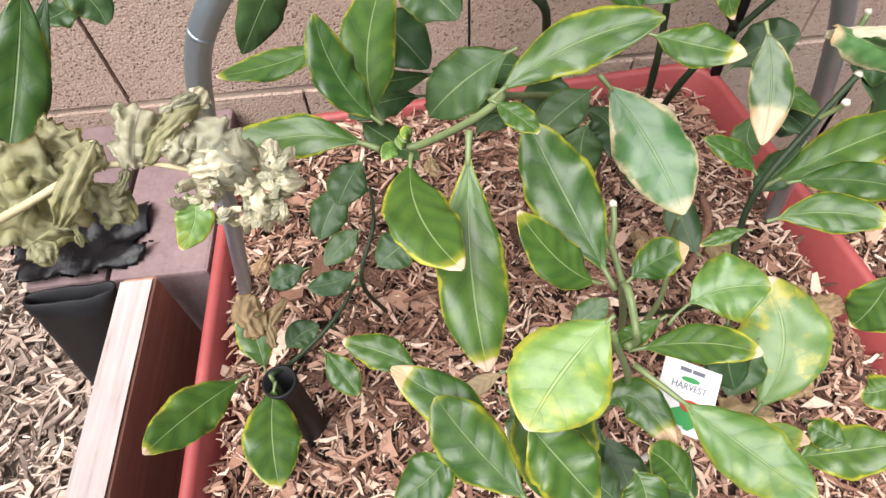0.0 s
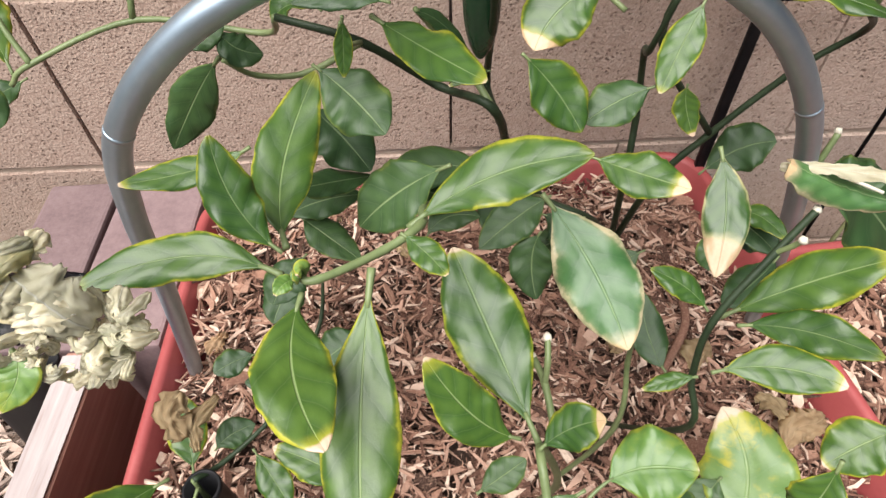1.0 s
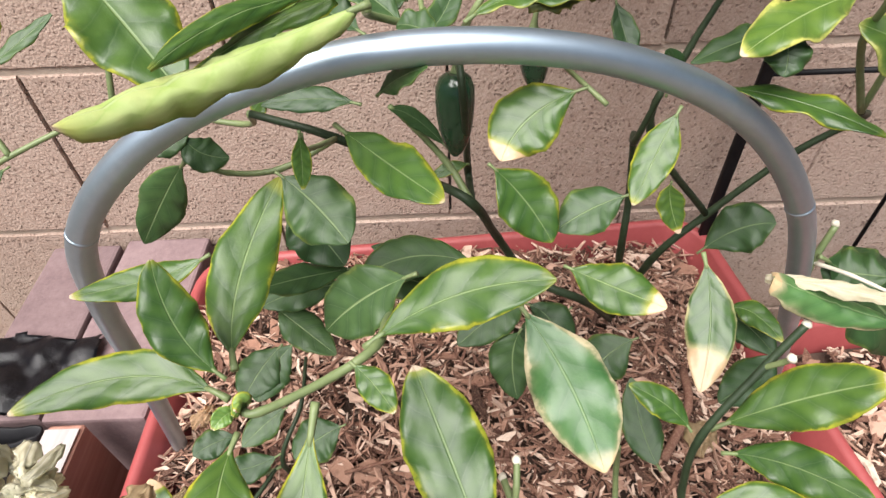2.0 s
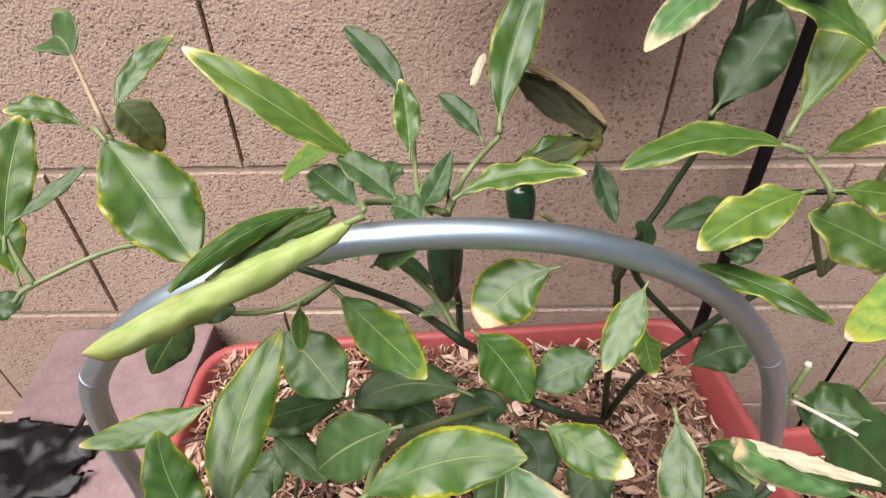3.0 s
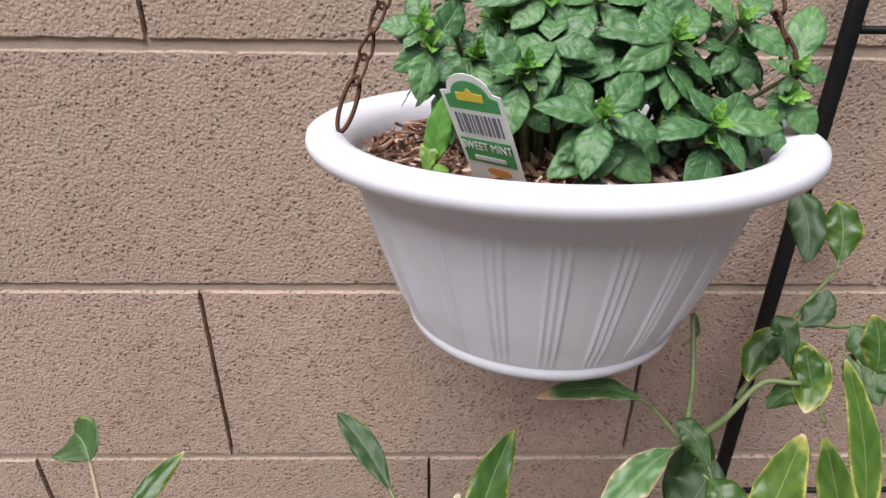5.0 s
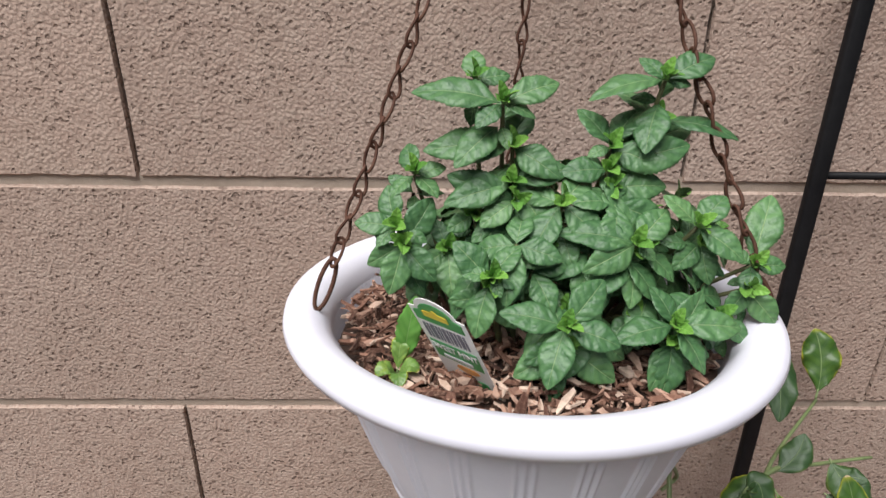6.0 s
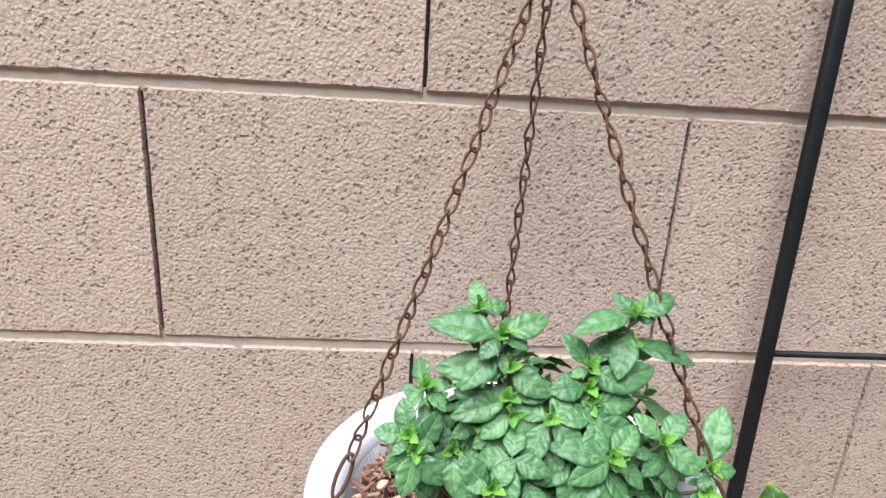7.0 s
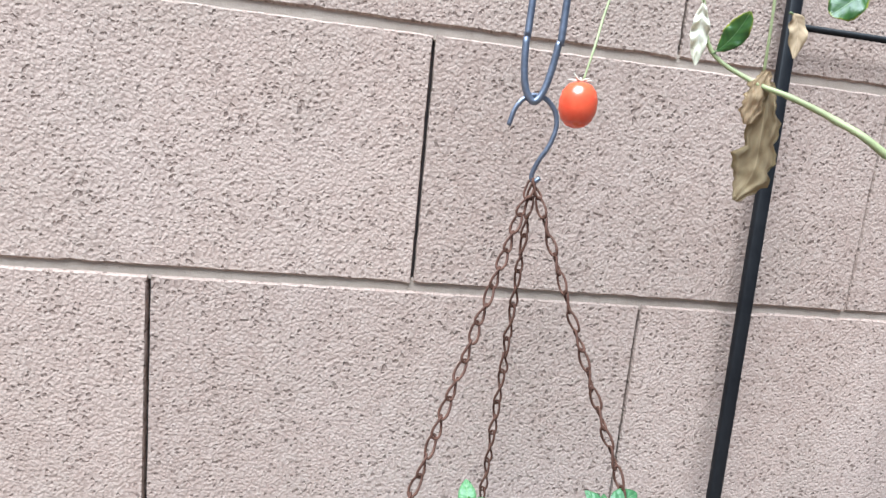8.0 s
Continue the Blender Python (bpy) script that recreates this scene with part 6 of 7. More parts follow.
crumpled(WITHERED, [(0.0743, -0.4481, 0.5093), (0.0751, -0.4552, 0.5066), (0.072, -0.4555, 0.4978)], 0.0034, (0.45, -0.53, 0.72), "t", 0.90, 0.30, 71, (0.6, 0.5), 0.60)
crumpled(WITHERED, [(0.0775, -0.4589, 0.5053), (0.0772, -0.4543, 0.5055), (0.078, -0.4478, 0.5055)], 0.0061, (0.09, -0.42, 0.9), "t", 1.40, 0.30, 72, (0.6, 0.5), 0.60)
crumpled(WITHERED, [(0.0847, -0.4512, 0.5063), (0.082, -0.4556, 0.5076), (0.0761, -0.4521, 0.5018)], 0.0037, (0.29, -0.26, 0.92), "t", 0.90, 0.30, 73, (0.6, 0.5), 0.60)
crumpled(WITHERED, [(0.0836, -0.438, 0.5089), (0.0836, -0.444, 0.5175), (0.0801, -0.4355, 0.5135)], 0.0060, (-0.49, -0.46, 0.74), "t", 1.40, 0.30, 74, (0.6, 0.5), 0.60)
crumpled(WITHERED, [(0.087, -0.4392, 0.5102), (0.0856, -0.4453, 0.5126), (0.0823, -0.4466, 0.5123)], 0.0035, (-0.03, -0.63, 0.77), "t", 1.40, 0.30, 75, (0.6, 0.5), 0.60)
crumpled(WITHERED, [(0.0843, -0.4513, 0.5007), (0.0803, -0.454, 0.5057), (0.0758, -0.4526, 0.508)], 0.0064, (0.45, -0.42, 0.78), "t", 1.40, 0.30, 76, (0.6, 0.5), 0.60)
crumpled(WITHERED, [(0.079, -0.4518, 0.5076), (0.082, -0.4515, 0.5073), (0.0854, -0.4496, 0.5072)], 0.0053, (-0.18, -0.53, 0.83), "t", 0.90, 0.30, 77, (0.6, 0.5), 0.60)
crumpled(WITHERED, [(0.0823, -0.4439, 0.5045), (0.0799, -0.4529, 0.5074), (0.0729, -0.4515, 0.5006)], 0.0043, (0.39, -0.67, 0.63), "t", 0.90, 0.30, 78, (0.6, 0.5), 0.60)
crumpled(WITHERED, [(0.0844, -0.4481, 0.5044), (0.0865, -0.4572, 0.5077), (0.0832, -0.4539, 0.4985)], 0.0035, (0.36, -0.56, 0.75), "t", 0.90, 0.30, 79, (0.6, 0.5), 0.60)
crumpled(WITHERED, [(0.0777, -0.4383, 0.5219), (0.0798, -0.4408, 0.5162), (0.0814, -0.4432, 0.5121)], 0.0031, (0.4, -0.65, 0.65), "t", 0.90, 0.30, 80, (0.6, 0.5), 0.60)
crumpled(WITHERED, [(0.0892, -0.4349, 0.5142), (0.0883, -0.4457, 0.5199), (0.0831, -0.4437, 0.5151)], 0.0059, (0.06, -0.42, 0.91), "t", 1.40, 0.30, 81, (0.6, 0.5), 0.60)
crumpled(WITHERED, [(0.0877, -0.44, 0.5071), (0.0859, -0.4456, 0.5099), (0.0815, -0.4441, 0.5072)], 0.0055, (0.45, -0.44, 0.78), "t", 0.90, 0.30, 82, (0.6, 0.5), 0.60)
crumpled(WITHERED, [(0.0758, -0.4532, 0.5024), (0.0784, -0.4552, 0.5117), (0.079, -0.4485, 0.5126)], 0.0065, (-0.04, -0.29, 0.96), "t", 1.40, 0.30, 83, (0.6, 0.5), 0.60)
crumpled(WITHERED, [(0.0788, -0.4556, 0.4983), (0.0812, -0.4537, 0.5042), (0.0838, -0.4476, 0.5069)], 0.0044, (0.66, -0.25, 0.71), "t", 0.90, 0.30, 84, (0.6, 0.5), 0.60)
crumpled(WITHERED, [(0.0579, -0.4568, 0.5198), (0.0576, -0.457, 0.5169), (0.059, -0.4558, 0.5142), (0.0602, -0.4529, 0.5127), (0.0597, -0.4499, 0.5129)], 0.0043, (0.44, -0.87, 0.22), "t", 1.10, 0.30, 85, (0.6, 0.4), 0.35)
crumpled(WITHERED, [(0.0668, -0.4536, 0.5167), (0.0643, -0.4531, 0.5157), (0.0628, -0.4533, 0.5136), (0.063, -0.4529, 0.5108), (0.0642, -0.4511, 0.5085)], 0.0042, (-0.46, -0.74, 0.48), "t", 1.10, 0.30, 86, (0.6, 0.4), 0.35)
crumpled(WITHERED, [(0.0676, -0.4522, 0.5174), (0.0686, -0.4508, 0.515), (0.0683, -0.4506, 0.5123), (0.0664, -0.4506, 0.5105), (0.064, -0.4498, 0.5099)], 0.0036, (0.62, -0.61, 0.49), "t", 1.10, 0.30, 87, (0.6, 0.4), 0.35)
crumpled(WITHERED, [(0.0729, -0.4486, 0.5173), (0.0705, -0.448, 0.5164), (0.0691, -0.448, 0.5143), (0.0692, -0.4475, 0.5116), (0.0704, -0.4459, 0.5094)], 0.0034, (-0.14, -0.35, 0.93), "t", 1.10, 0.30, 88, (0.6, 0.4), 0.35)
crumpled(WITHERED, [(0.0633, -0.455, 0.5178), (0.0622, -0.4547, 0.5158), (0.0603, -0.4541, 0.5147), (0.0586, -0.4527, 0.5142), (0.0579, -0.4506, 0.5137)], 0.0029, (-0.05, -0.75, 0.66), "t", 1.10, 0.30, 89, (0.6, 0.4), 0.35)
crumpled(WITHERED, [(0.0673, -0.4561, 0.514), (0.0654, -0.4547, 0.5135), (0.0647, -0.4525, 0.513), (0.0652, -0.4502, 0.5118), (0.0659, -0.4488, 0.5096)], 0.0027, (0.47, -0.67, 0.58), "t", 1.10, 0.30, 90, (0.6, 0.4), 0.35)
crumpled(WITHERED, [(0.0593, -0.4537, 0.522), (0.0591, -0.4535, 0.5194), (0.06, -0.4519, 0.517), (0.0607, -0.4494, 0.5158), (0.0599, -0.4469, 0.5158)], 0.0030, (0.54, -0.12, 0.84), "t", 1.10, 0.30, 91, (0.6, 0.4), 0.35)
crumpled(WITHERED, [(0.0713, -0.4561, 0.5112), (0.069, -0.4567, 0.5093), (0.0659, -0.456, 0.509), (0.0641, -0.4536, 0.5094), (0.0645, -0.4504, 0.509)], 0.0044, (0.77, -0.38, 0.52), "t", 1.10, 0.30, 92, (0.6, 0.4), 0.35)
crumpled(WITHERED, [(0.0657, -0.4553, 0.5158), (0.0645, -0.4555, 0.5134), (0.062, -0.4554, 0.5122), (0.0596, -0.4541, 0.5121), (0.0588, -0.4515, 0.5121)], 0.0028, (0.31, -0.62, 0.72), "t", 1.10, 0.30, 93, (0.6, 0.4), 0.35)
crumpled(WITHERED, [(0.0638, -0.4524, 0.5199), (0.0649, -0.4498, 0.5186), (0.0645, -0.447, 0.5185), (0.0623, -0.4453, 0.5187), (0.0596, -0.4451, 0.5178)], 0.0042, (-0.12, -0.63, 0.77), "t", 1.10, 0.30, 94, (0.6, 0.4), 0.35)
crumpled(WITHERED, [(0.0694, -0.451, 0.5173), (0.0668, -0.4506, 0.5165), (0.0648, -0.4488, 0.5165), (0.0644, -0.4461, 0.5163), (0.0656, -0.4436, 0.5149)], 0.0042, (0.04, -1.0, 0.09), "t", 1.10, 0.30, 95, (0.6, 0.4), 0.35)
crumpled(WITHERED, [(0.0741, -0.4554, 0.5104), (0.0712, -0.4549, 0.5095), (0.0694, -0.4554, 0.5073), (0.0697, -0.4554, 0.5041), (0.0716, -0.454, 0.5017)], 0.0029, (0.6, -0.5, 0.62), "t", 1.10, 0.30, 96, (0.6, 0.4), 0.35)
crumpled(WITHERED, [(0.0697, -0.4561, 0.5123), (0.0681, -0.4564, 0.5102), (0.0682, -0.4562, 0.5073), (0.0696, -0.4547, 0.5048), (0.0705, -0.4521, 0.5037)], 0.0031, (0.08, -0.54, 0.84), "t", 1.10, 0.30, 97, (0.6, 0.4), 0.35)
crumpled(WITHERED, [(0.0766, -0.45, 0.5143), (0.0778, -0.4474, 0.5134), (0.0771, -0.4447, 0.5134), (0.0746, -0.443, 0.5131), (0.0719, -0.4426, 0.5117)], 0.0037, (0.57, -0.73, 0.38), "t", 1.10, 0.30, 98, (0.6, 0.4), 0.35)
crumpled(WITHERED, [(0.0674, -0.4526, 0.5171), (0.0666, -0.4498, 0.5173), (0.064, -0.4483, 0.5175), (0.0612, -0.4484, 0.5164), (0.0599, -0.4489, 0.5137)], 0.0031, (0.7, -0.27, 0.66), "t", 1.10, 0.30, 99, (0.6, 0.4), 0.35)
crumpled(WITHERED, [(0.0756, -0.4539, 0.5111), (0.0774, -0.4516, 0.5097), (0.0776, -0.4485, 0.5096), (0.0753, -0.4463, 0.5097), (0.0721, -0.4456, 0.5088)], 0.0029, (0.65, -0.21, 0.73), "t", 1.10, 0.30, 100, (0.6, 0.4), 0.35)
crumpled(WITHERED, [(0.0595, -0.4556, 0.5201), (0.0595, -0.4526, 0.5199), (0.061, -0.4499, 0.5182), (0.0622, -0.4489, 0.5151), (0.0614, -0.4494, 0.5121)], 0.0028, (0.6, -0.25, 0.76), "t", 1.10, 0.30, 101, (0.6, 0.4), 0.35)
crumpled(WITHERED, [(0.063, -0.4553, 0.5177), (0.0639, -0.4532, 0.5159), (0.0638, -0.4507, 0.5153), (0.0622, -0.4487, 0.5153), (0.0599, -0.448, 0.5146)], 0.0035, (0.49, -0.26, 0.83), "t", 1.10, 0.30, 102, (0.6, 0.4), 0.35)
leaf(WITHERED, (0.059, -0.4517, 0.5149), (0.0609, -0.4575, 0.5111), (0.0553, -0.4642, 0.5051), 0.0102, (0.35, -0.55, 0.76), "y", pet=0.03)


# ---- black tube, nursery pot and torn film ----
def black_tube():
    top = tagged(thing("watering_tube", 0.018, -0.408, 0.12), "black plastic tube standing upright in the mulch", "tube")
    bm = bmesh.new()
    lathe(bm, [(0.0112, 0.0), (0.0112, 0.147), (0.0119, 0.149), (0.0119, 0.1535), (0.0101, 0.1535), (0.0101, 0.09), (0.001, 0.09)], 40)
    part("tube_wall", bm, M_BLACK, top)
    return top


black_tube()


def nursery_pot():
    top = tagged(thing("nursery_pot", -0.26, -0.262, GZ), "squashed empty black nursery pot leaning on the board", "plant pot")
    bm = bmesh.new()
    rings = []
    for x0, x1, y0, y1, z in ((-0.034, 0.008, -0.010, 0.004, 0.0), (-0.034, 0.026, -0.012, 0.006, 0.03), (0.006, 0.083, -0.012, 0.012, 0.228), (0.003, 0.086, -0.011, 0.010, 0.230), (0.010, 0.094, -0.010, 0.009, 0.252), (0.012, 0.092, -0.0075, 0.0065, 0.252), (0.006, 0.080, -0.005, 0.004, 0.22), (-0.02, 0.03, -0.006, 0.003, 0.04)):
        ring = []
        for k in range(28):
            a = 2 * math.pi * k / 28
            cx, cy = math.cos(a), math.sin(a)
            p = Vector(((x0 + x1) / 2 + (x1 - x0) / 2 * math.copysign(abs(cx) ** 0.7, cx), (y0 + y1) / 2 + (y1 - y0) / 2 * math.copysign(abs(cy) ** 0.6, cy), z))
            p.y += 0.006 * noise.noise(p * 28)
            p.z += 0.005 * noise.noise(Vector((p.x * 40, 3, 0))) if z > 0.1 else 0
            ring.append(p)
        rings.append(ring)

    def shell(bm, rows, low=False, high=False):
        rows = [[bm.verts.new(p) for p in row] for row in rows]
        for p, q in zip(rows, rows[1:]):
            for k in range(28):
                bm.faces.new((p[k], p[(k + 1) % 28], q[(k + 1) % 28], q[k]))
        if low:
            bm.faces.new(rows[0][::-1])
        if high:
            bm.faces.new(rows[-1])

    shell(bm, rings[:3], low=True)
    shell(bm, rings[6:], high=True)
    rim = bmesh.new()
    shell(rim, rings[2:7])
    part("rim", rim, M_BLACK, top, "stiff black rim")
    part("pot_wall", bm, M_BLACK, top)
    return top


nursery_pot()


def torn_film():
    top = tagged(thing("plastic_film", -0.22, -0.19, 0.172), "torn black plastic film crumpled over the pavers", "plastic sheet")
    bm = bmesh.new()
    n = 36
    grid = {}
    for i in range(n + 1):
        for j in range(n + 1):
            x, y = (i / n - 0.5) * 0.17, (j / n - 0.5) * 0.115
            r = max(abs(x) / 0.085, abs(y) / 0.0575)
            jag = 0.80 + 0.22 * noise.noise(Vector((x * 60, y * 60, 1))) + 0.10 * noise.noise(Vector((x * 240, y * 240, 5)))
            if r > jag:
                continue
            z = 0.006 + 0.018 * abs(noise.noise(Vector((x * 22, y * 22, 2)))) + 0.003 * noise.noise(Vector((x * 70, y * 70, 4)))
            grid[i, j] = bm.verts.new((x, y, z))
    for i in range(n):
        for j in range(n):
            q = [(i, j), (i + 1, j), (i + 1, j + 1), (i, j + 1)]
            if all(k in grid for k in q):
                bm.faces.new([grid[k] for k in q])
    bmesh.ops.solidify(bm, geom=bm.faces[:], thickness=0.0004)
    part("film", bm, M_FILM, top)
    return top


torn_film()


# ---- tags ----
def flat(name, corners, material, parent, label="", z=0.0):
    bm = bmesh.new()
    f = bm.faces.new([bm.verts.new((x, y, z)) for x, y in corners])
    r = bmesh.ops.extrude_face_region(bm, geom=[f])
    for v in r["geom"]:
        if isinstance(v, bmesh.types.BMVert):
            v.co.z += 0.00025
    bmesh.ops.recalc_face_normals(bm, faces=bm.faces[:])
    return part(name, bm, material, parent, label, smooth=False)


def words(text, size, x, y, z, material, parent, wide=1.0):
    c = bpy.data.curves.new("lettering", "FONT")
    c.body, c.size, c.align_x, c.align_y = text, size, "CENTER", "CENTER"
    c.extrude = 0.0001
    c.materials.append(material)
    o = new("lettering", c)
    o.parent = parent
    o.matrix_basis = pose(x, y, z) @ Matrix.Diagonal((wide, 1, 1, 1))
    return o


def plain(name, col, rough=0.4):
    return speckled(name, [(0.3, tuple(0.93 * k for k in col)), (0.7, col)], 40, 300, rough, 0.0001, 0.1)


M_TAG = plain("white printed card", (0.78, 0.78, 0.76))
M_TAGGREEN = plain("green print", (0.06, 0.30, 0.09))
M_TAGYELLOW = plain("yellow print", (0.70, 0.55, 0.06))
M_TAGGREY = plain("grey print", (0.16, 0.16, 0.20))
M_TAGORANGE = plain("orange print", (0.62, 0.28, 0.07))
M_TAGRED = plain("red print", (0.5, 0.06, 0.04))
M_TAGPALE = plain("pale print", (0.60, 0.62, 0.60))


def mint_tag():
    """27 mm wide, 60 mm tall, its foot at the origin of its own plane."""
    top = tagged(thing("plant_tag"), "white and green plastic plant tag stuck in the basket's soil", "plant tag")
    ax = Vector((0.024, -0.018, -0.002)).normalized()
    up = Vector((-0.025, -0.016, 0.050)).normalized()
    n = ax.cross(up).normalized()
    up = n.cross(ax)
    top.matrix_world = Matrix.Translation((0.2360, -0.1950, 0.7620)) @ Matrix((ax, up, n)).transposed().to_4x4() @ Matrix.Rotation(radians(6), 4, "Z") @ Matrix.Diagonal((1.05, 1.22, 1.2, 1))
    w = 0.0138
    arch = [(-w, -0.012), (w, -0.012), (w, 0.047), (w * 0.75, 0.0475)] + [(w * 0.72 * math.cos(a), 0.048 + 0.0065 * math.sin(a)) for a in np.linspace(0.1, math.pi - 0.1, 9)] + [(-w * 0.75, 0.0475), (-w, 0.047)]
    card = flat("card", arch, M_TAG, top)
    g = w * 0.86
    flat("band", [(-g, 0.0405), (g, 0.0405), (g, 0.0455)] + [(g * 0.72 * math.cos(a), 0.0460 + 0.006 * math.sin(a)) for a in np.linspace(0.1, math.pi - 0.1, 9)] + [(-g, 0.0455)], M_TAGGREEN, card, z=0.0003)
    flat("emblem", [(-0.006, 0.0445), (0.006, 0.0445), (0.006, 0.0475), (0.002, 0.0478), (0, 0.0495), (-0.002, 0.0478), (-0.006, 0.0475)], M_TAGYELLOW, card, z=0.0007)
    x = -0.0105
    for i, bw in enumerate((0.0012, 0.0006, 0.0018, 0.0007, 0.0006, 0.0015, 0.0006, 0.0012, 0.0007, 0.0016, 0.0008)):
        flat("bar", [(x, 0.0300), (x + bw, 0.0300), (x + bw, 0.0385), (x, 0.0385)], M_TAGGREY, card, z=0.0003)
        x += bw + 0.00095
    flat("band", [(-g, 0.0165), (g, 0.0165), (g, 0.0275), (-g, 0.0275)], M_TAGGREEN, card, z=0.0003)
    words("SWEET MINT", 0.0052, 0, 0.0245, 0.0008, M_TAG, card, 0.80)
    flat("bar", [(-0.0075, 0.0182), (0.0075, 0.0182), (0.0075, 0.0200), (-0.0075, 0.0200)], M_TAGPALE, card, z=0.0007)
    for cx, cy, rx, ry, m in ((0.002, 0.0125, 0.006, 0.0022, M_TAGORANGE), (-0.002, 0.005, 0.006, 0.0042, M_TAGORANGE), (0.007, 0.003, 0.0035, 0.0045, M_TAGGREEN), (-0.008, -0.003, 0.004, 0.003, M_TAGGREEN), (0.005, -0.006, 0.007, 0.003, M_TAGGREEN)):
        flat("picture", [(cx + rx * math.cos(a), cy + ry * math.sin(a) * (1 + 0.2 * math.sin(3 * a))) for a in np.linspace(0, 2 * math.pi, 13)[:-1]], m, card, z=0.0003)
    return top


mint_tag()


def harvest_tag():
    top = tagged(thing("plant_tag"), "white printed plant tag on a stake among the leaves", "plant tag")
    ax = Vector((0.0245, -0.003, -0.006)).normalized()
    n = Vector((-0.35, -0.35, 0.87))
    n = (n - ax * n.dot(ax)).normalized()
    ax = Matrix.Rotation(radians(-13), 3, n) @ ax
    up = n.cross(ax)
    k = 0.66
    top.matrix_world = Matrix.Translation((0.238, -0.4790, 0.4045)) @ Matrix((ax, up, n)).transposed().to_4x4() @ Matrix.Scale(k, 4)
    foot = top.matrix_world.inverted() @ Vector((0.245, -0.47, 0.15))
    bm = bmesh.new()
    tube(bm, [(0, -0.04, -0.0006), (0, -0.055, -0.006), foot], [0.0025, 0.003, 0.002], 6)
    part("stake", bm, M_TAG, top)
    card = flat("card", [(-0.021, -0.045), (0.021, -0.045), (0.021, 0), (-0.021, 0)], M_TAG, top)
    flat("bar", [(-0.009, -0.006), (-0.001, -0.006), (-0.001, -0.0035), (-0.009, -0.0035)], M_TAGGREY, card, z=0.0003)
    flat("bar", [(0, -0.006), (0.009, -0.006), (0.009, -0.0035), (0, -0.0035)], M_TAGGREY, card, z=0.0003)
    flat("picture", [(0.007 * math.cos(t), -0.0105 + 0.0018 * math.sin(t)) for t in np.linspace(0, 6.28, 11)[:-1]], M_TAGGREEN, card, z=0.0003)
    words("HARVEST", 0.0062, 0, -0.0155, 0.0006, M_TAGGREY, card)
    flat("bar", [(-0.007, -0.0205), (0.007, -0.0205), (0.007, -0.0195), (-0.007, -0.0195)], M_TAGPALE, card, z=0.0003)
    flat("picture", [(0.004 + 0.008 * math.cos(t), -0.027 + 0.004 * math.sin(t)) for t in np.linspace(0, 6.28, 13)[:-1]], M_TAGRED, card, z=0.0003)
    flat("picture", [(-0.002 + 0.014 * math.cos(t), -0.036 + 0.006 * math.sin(t) * (1 + 0.3 * math.sin(5 * t))) for t in np.linspace(0, 6.28, 21)[:-1]], M_TAGGREEN, card, z=0.0003)
    return top


harvest_tag()


# ---- the mint in the basket ----
LOOKS["i"] = leaf_material("crinkled mint leaf", (0.031, 0.104, 0.036), (0.105, 0.222, 0.080), 0.0, rough=0.46, thru=0.12, veins=6.0, vein_col=0.16, relief=0.26, emboss=0.6, spec=0.48, pucker=0.55)
LOOKS["j"] = leaf_material("young mint leaf", (0.095, 0.27, 0.035), (0.18, 0.38, 0.07), 0.0, rough=0.5, thru=0.25, veins=6.0, spec=0.45)
M_MINTSTEM = speckled("brownish mint stem", [(0.3, (0.07, 0.06, 0.03)), (0.7, (0.13, 0.16, 0.06))], 60, 300, 0.6)
MINT_LEAVES = []
for k in range(6):
    b_rng = random.Random(50 + k)
    bend = b_rng.uniform(-0.12, 0.10)
    MINT_LEAVES.append(leaf_mesh("mint_leaf", (0, 0, 0), (0.5, 0, 0.5 * bend + 0.09), (1, 0, bend), 0.49, (0, 0, 1), "i", 50 + k, fold=0.34, curl=0.30, wav=0.05, pet=0.06, widest=0.42, teeth=0.035, crinkle=0.05, blunt=1.15, along=34, uneven=0.35))
YOUNG_LEAF = leaf_mesh("mint_leaf", (0, 0, 0), (0.5, 0, 0.13), (1, 0, 0.1), 0.42, (0, 0, 1), "j", 77, fold=0.5, curl=0.1, wav=0.05, pet=0.02, teeth=0.05, crinkle=0.1)

mint = tagged(thing("mint_plant", BX, BY, BRIM - 0.03), "bushy green mint with crinkled leaves growing in the basket", "herb")


def blade(mesh, name, foot, tip, axis, ratio, rng):
    """One mint leaf from foot to tip, its upper face towards axis."""
    along = tip - foot
    size = along.length
    x = along.normalized()
    axis = (axis + Vector((rng.uniform(-0.5, 0.5), rng.uniform(-0.35, 0.35), rng.uniform(-0.2, 0.5)))).normalized()
    y = axis.cross(x).normalized()
    z = x.cross(y)
    o = new(name, mesh)
    o.parent = mint
    o.matrix_basis = Matrix.Translation(foot - mint.location) @ Matrix((x * size, y * size * ratio, z * size)).transposed().to_4x4()


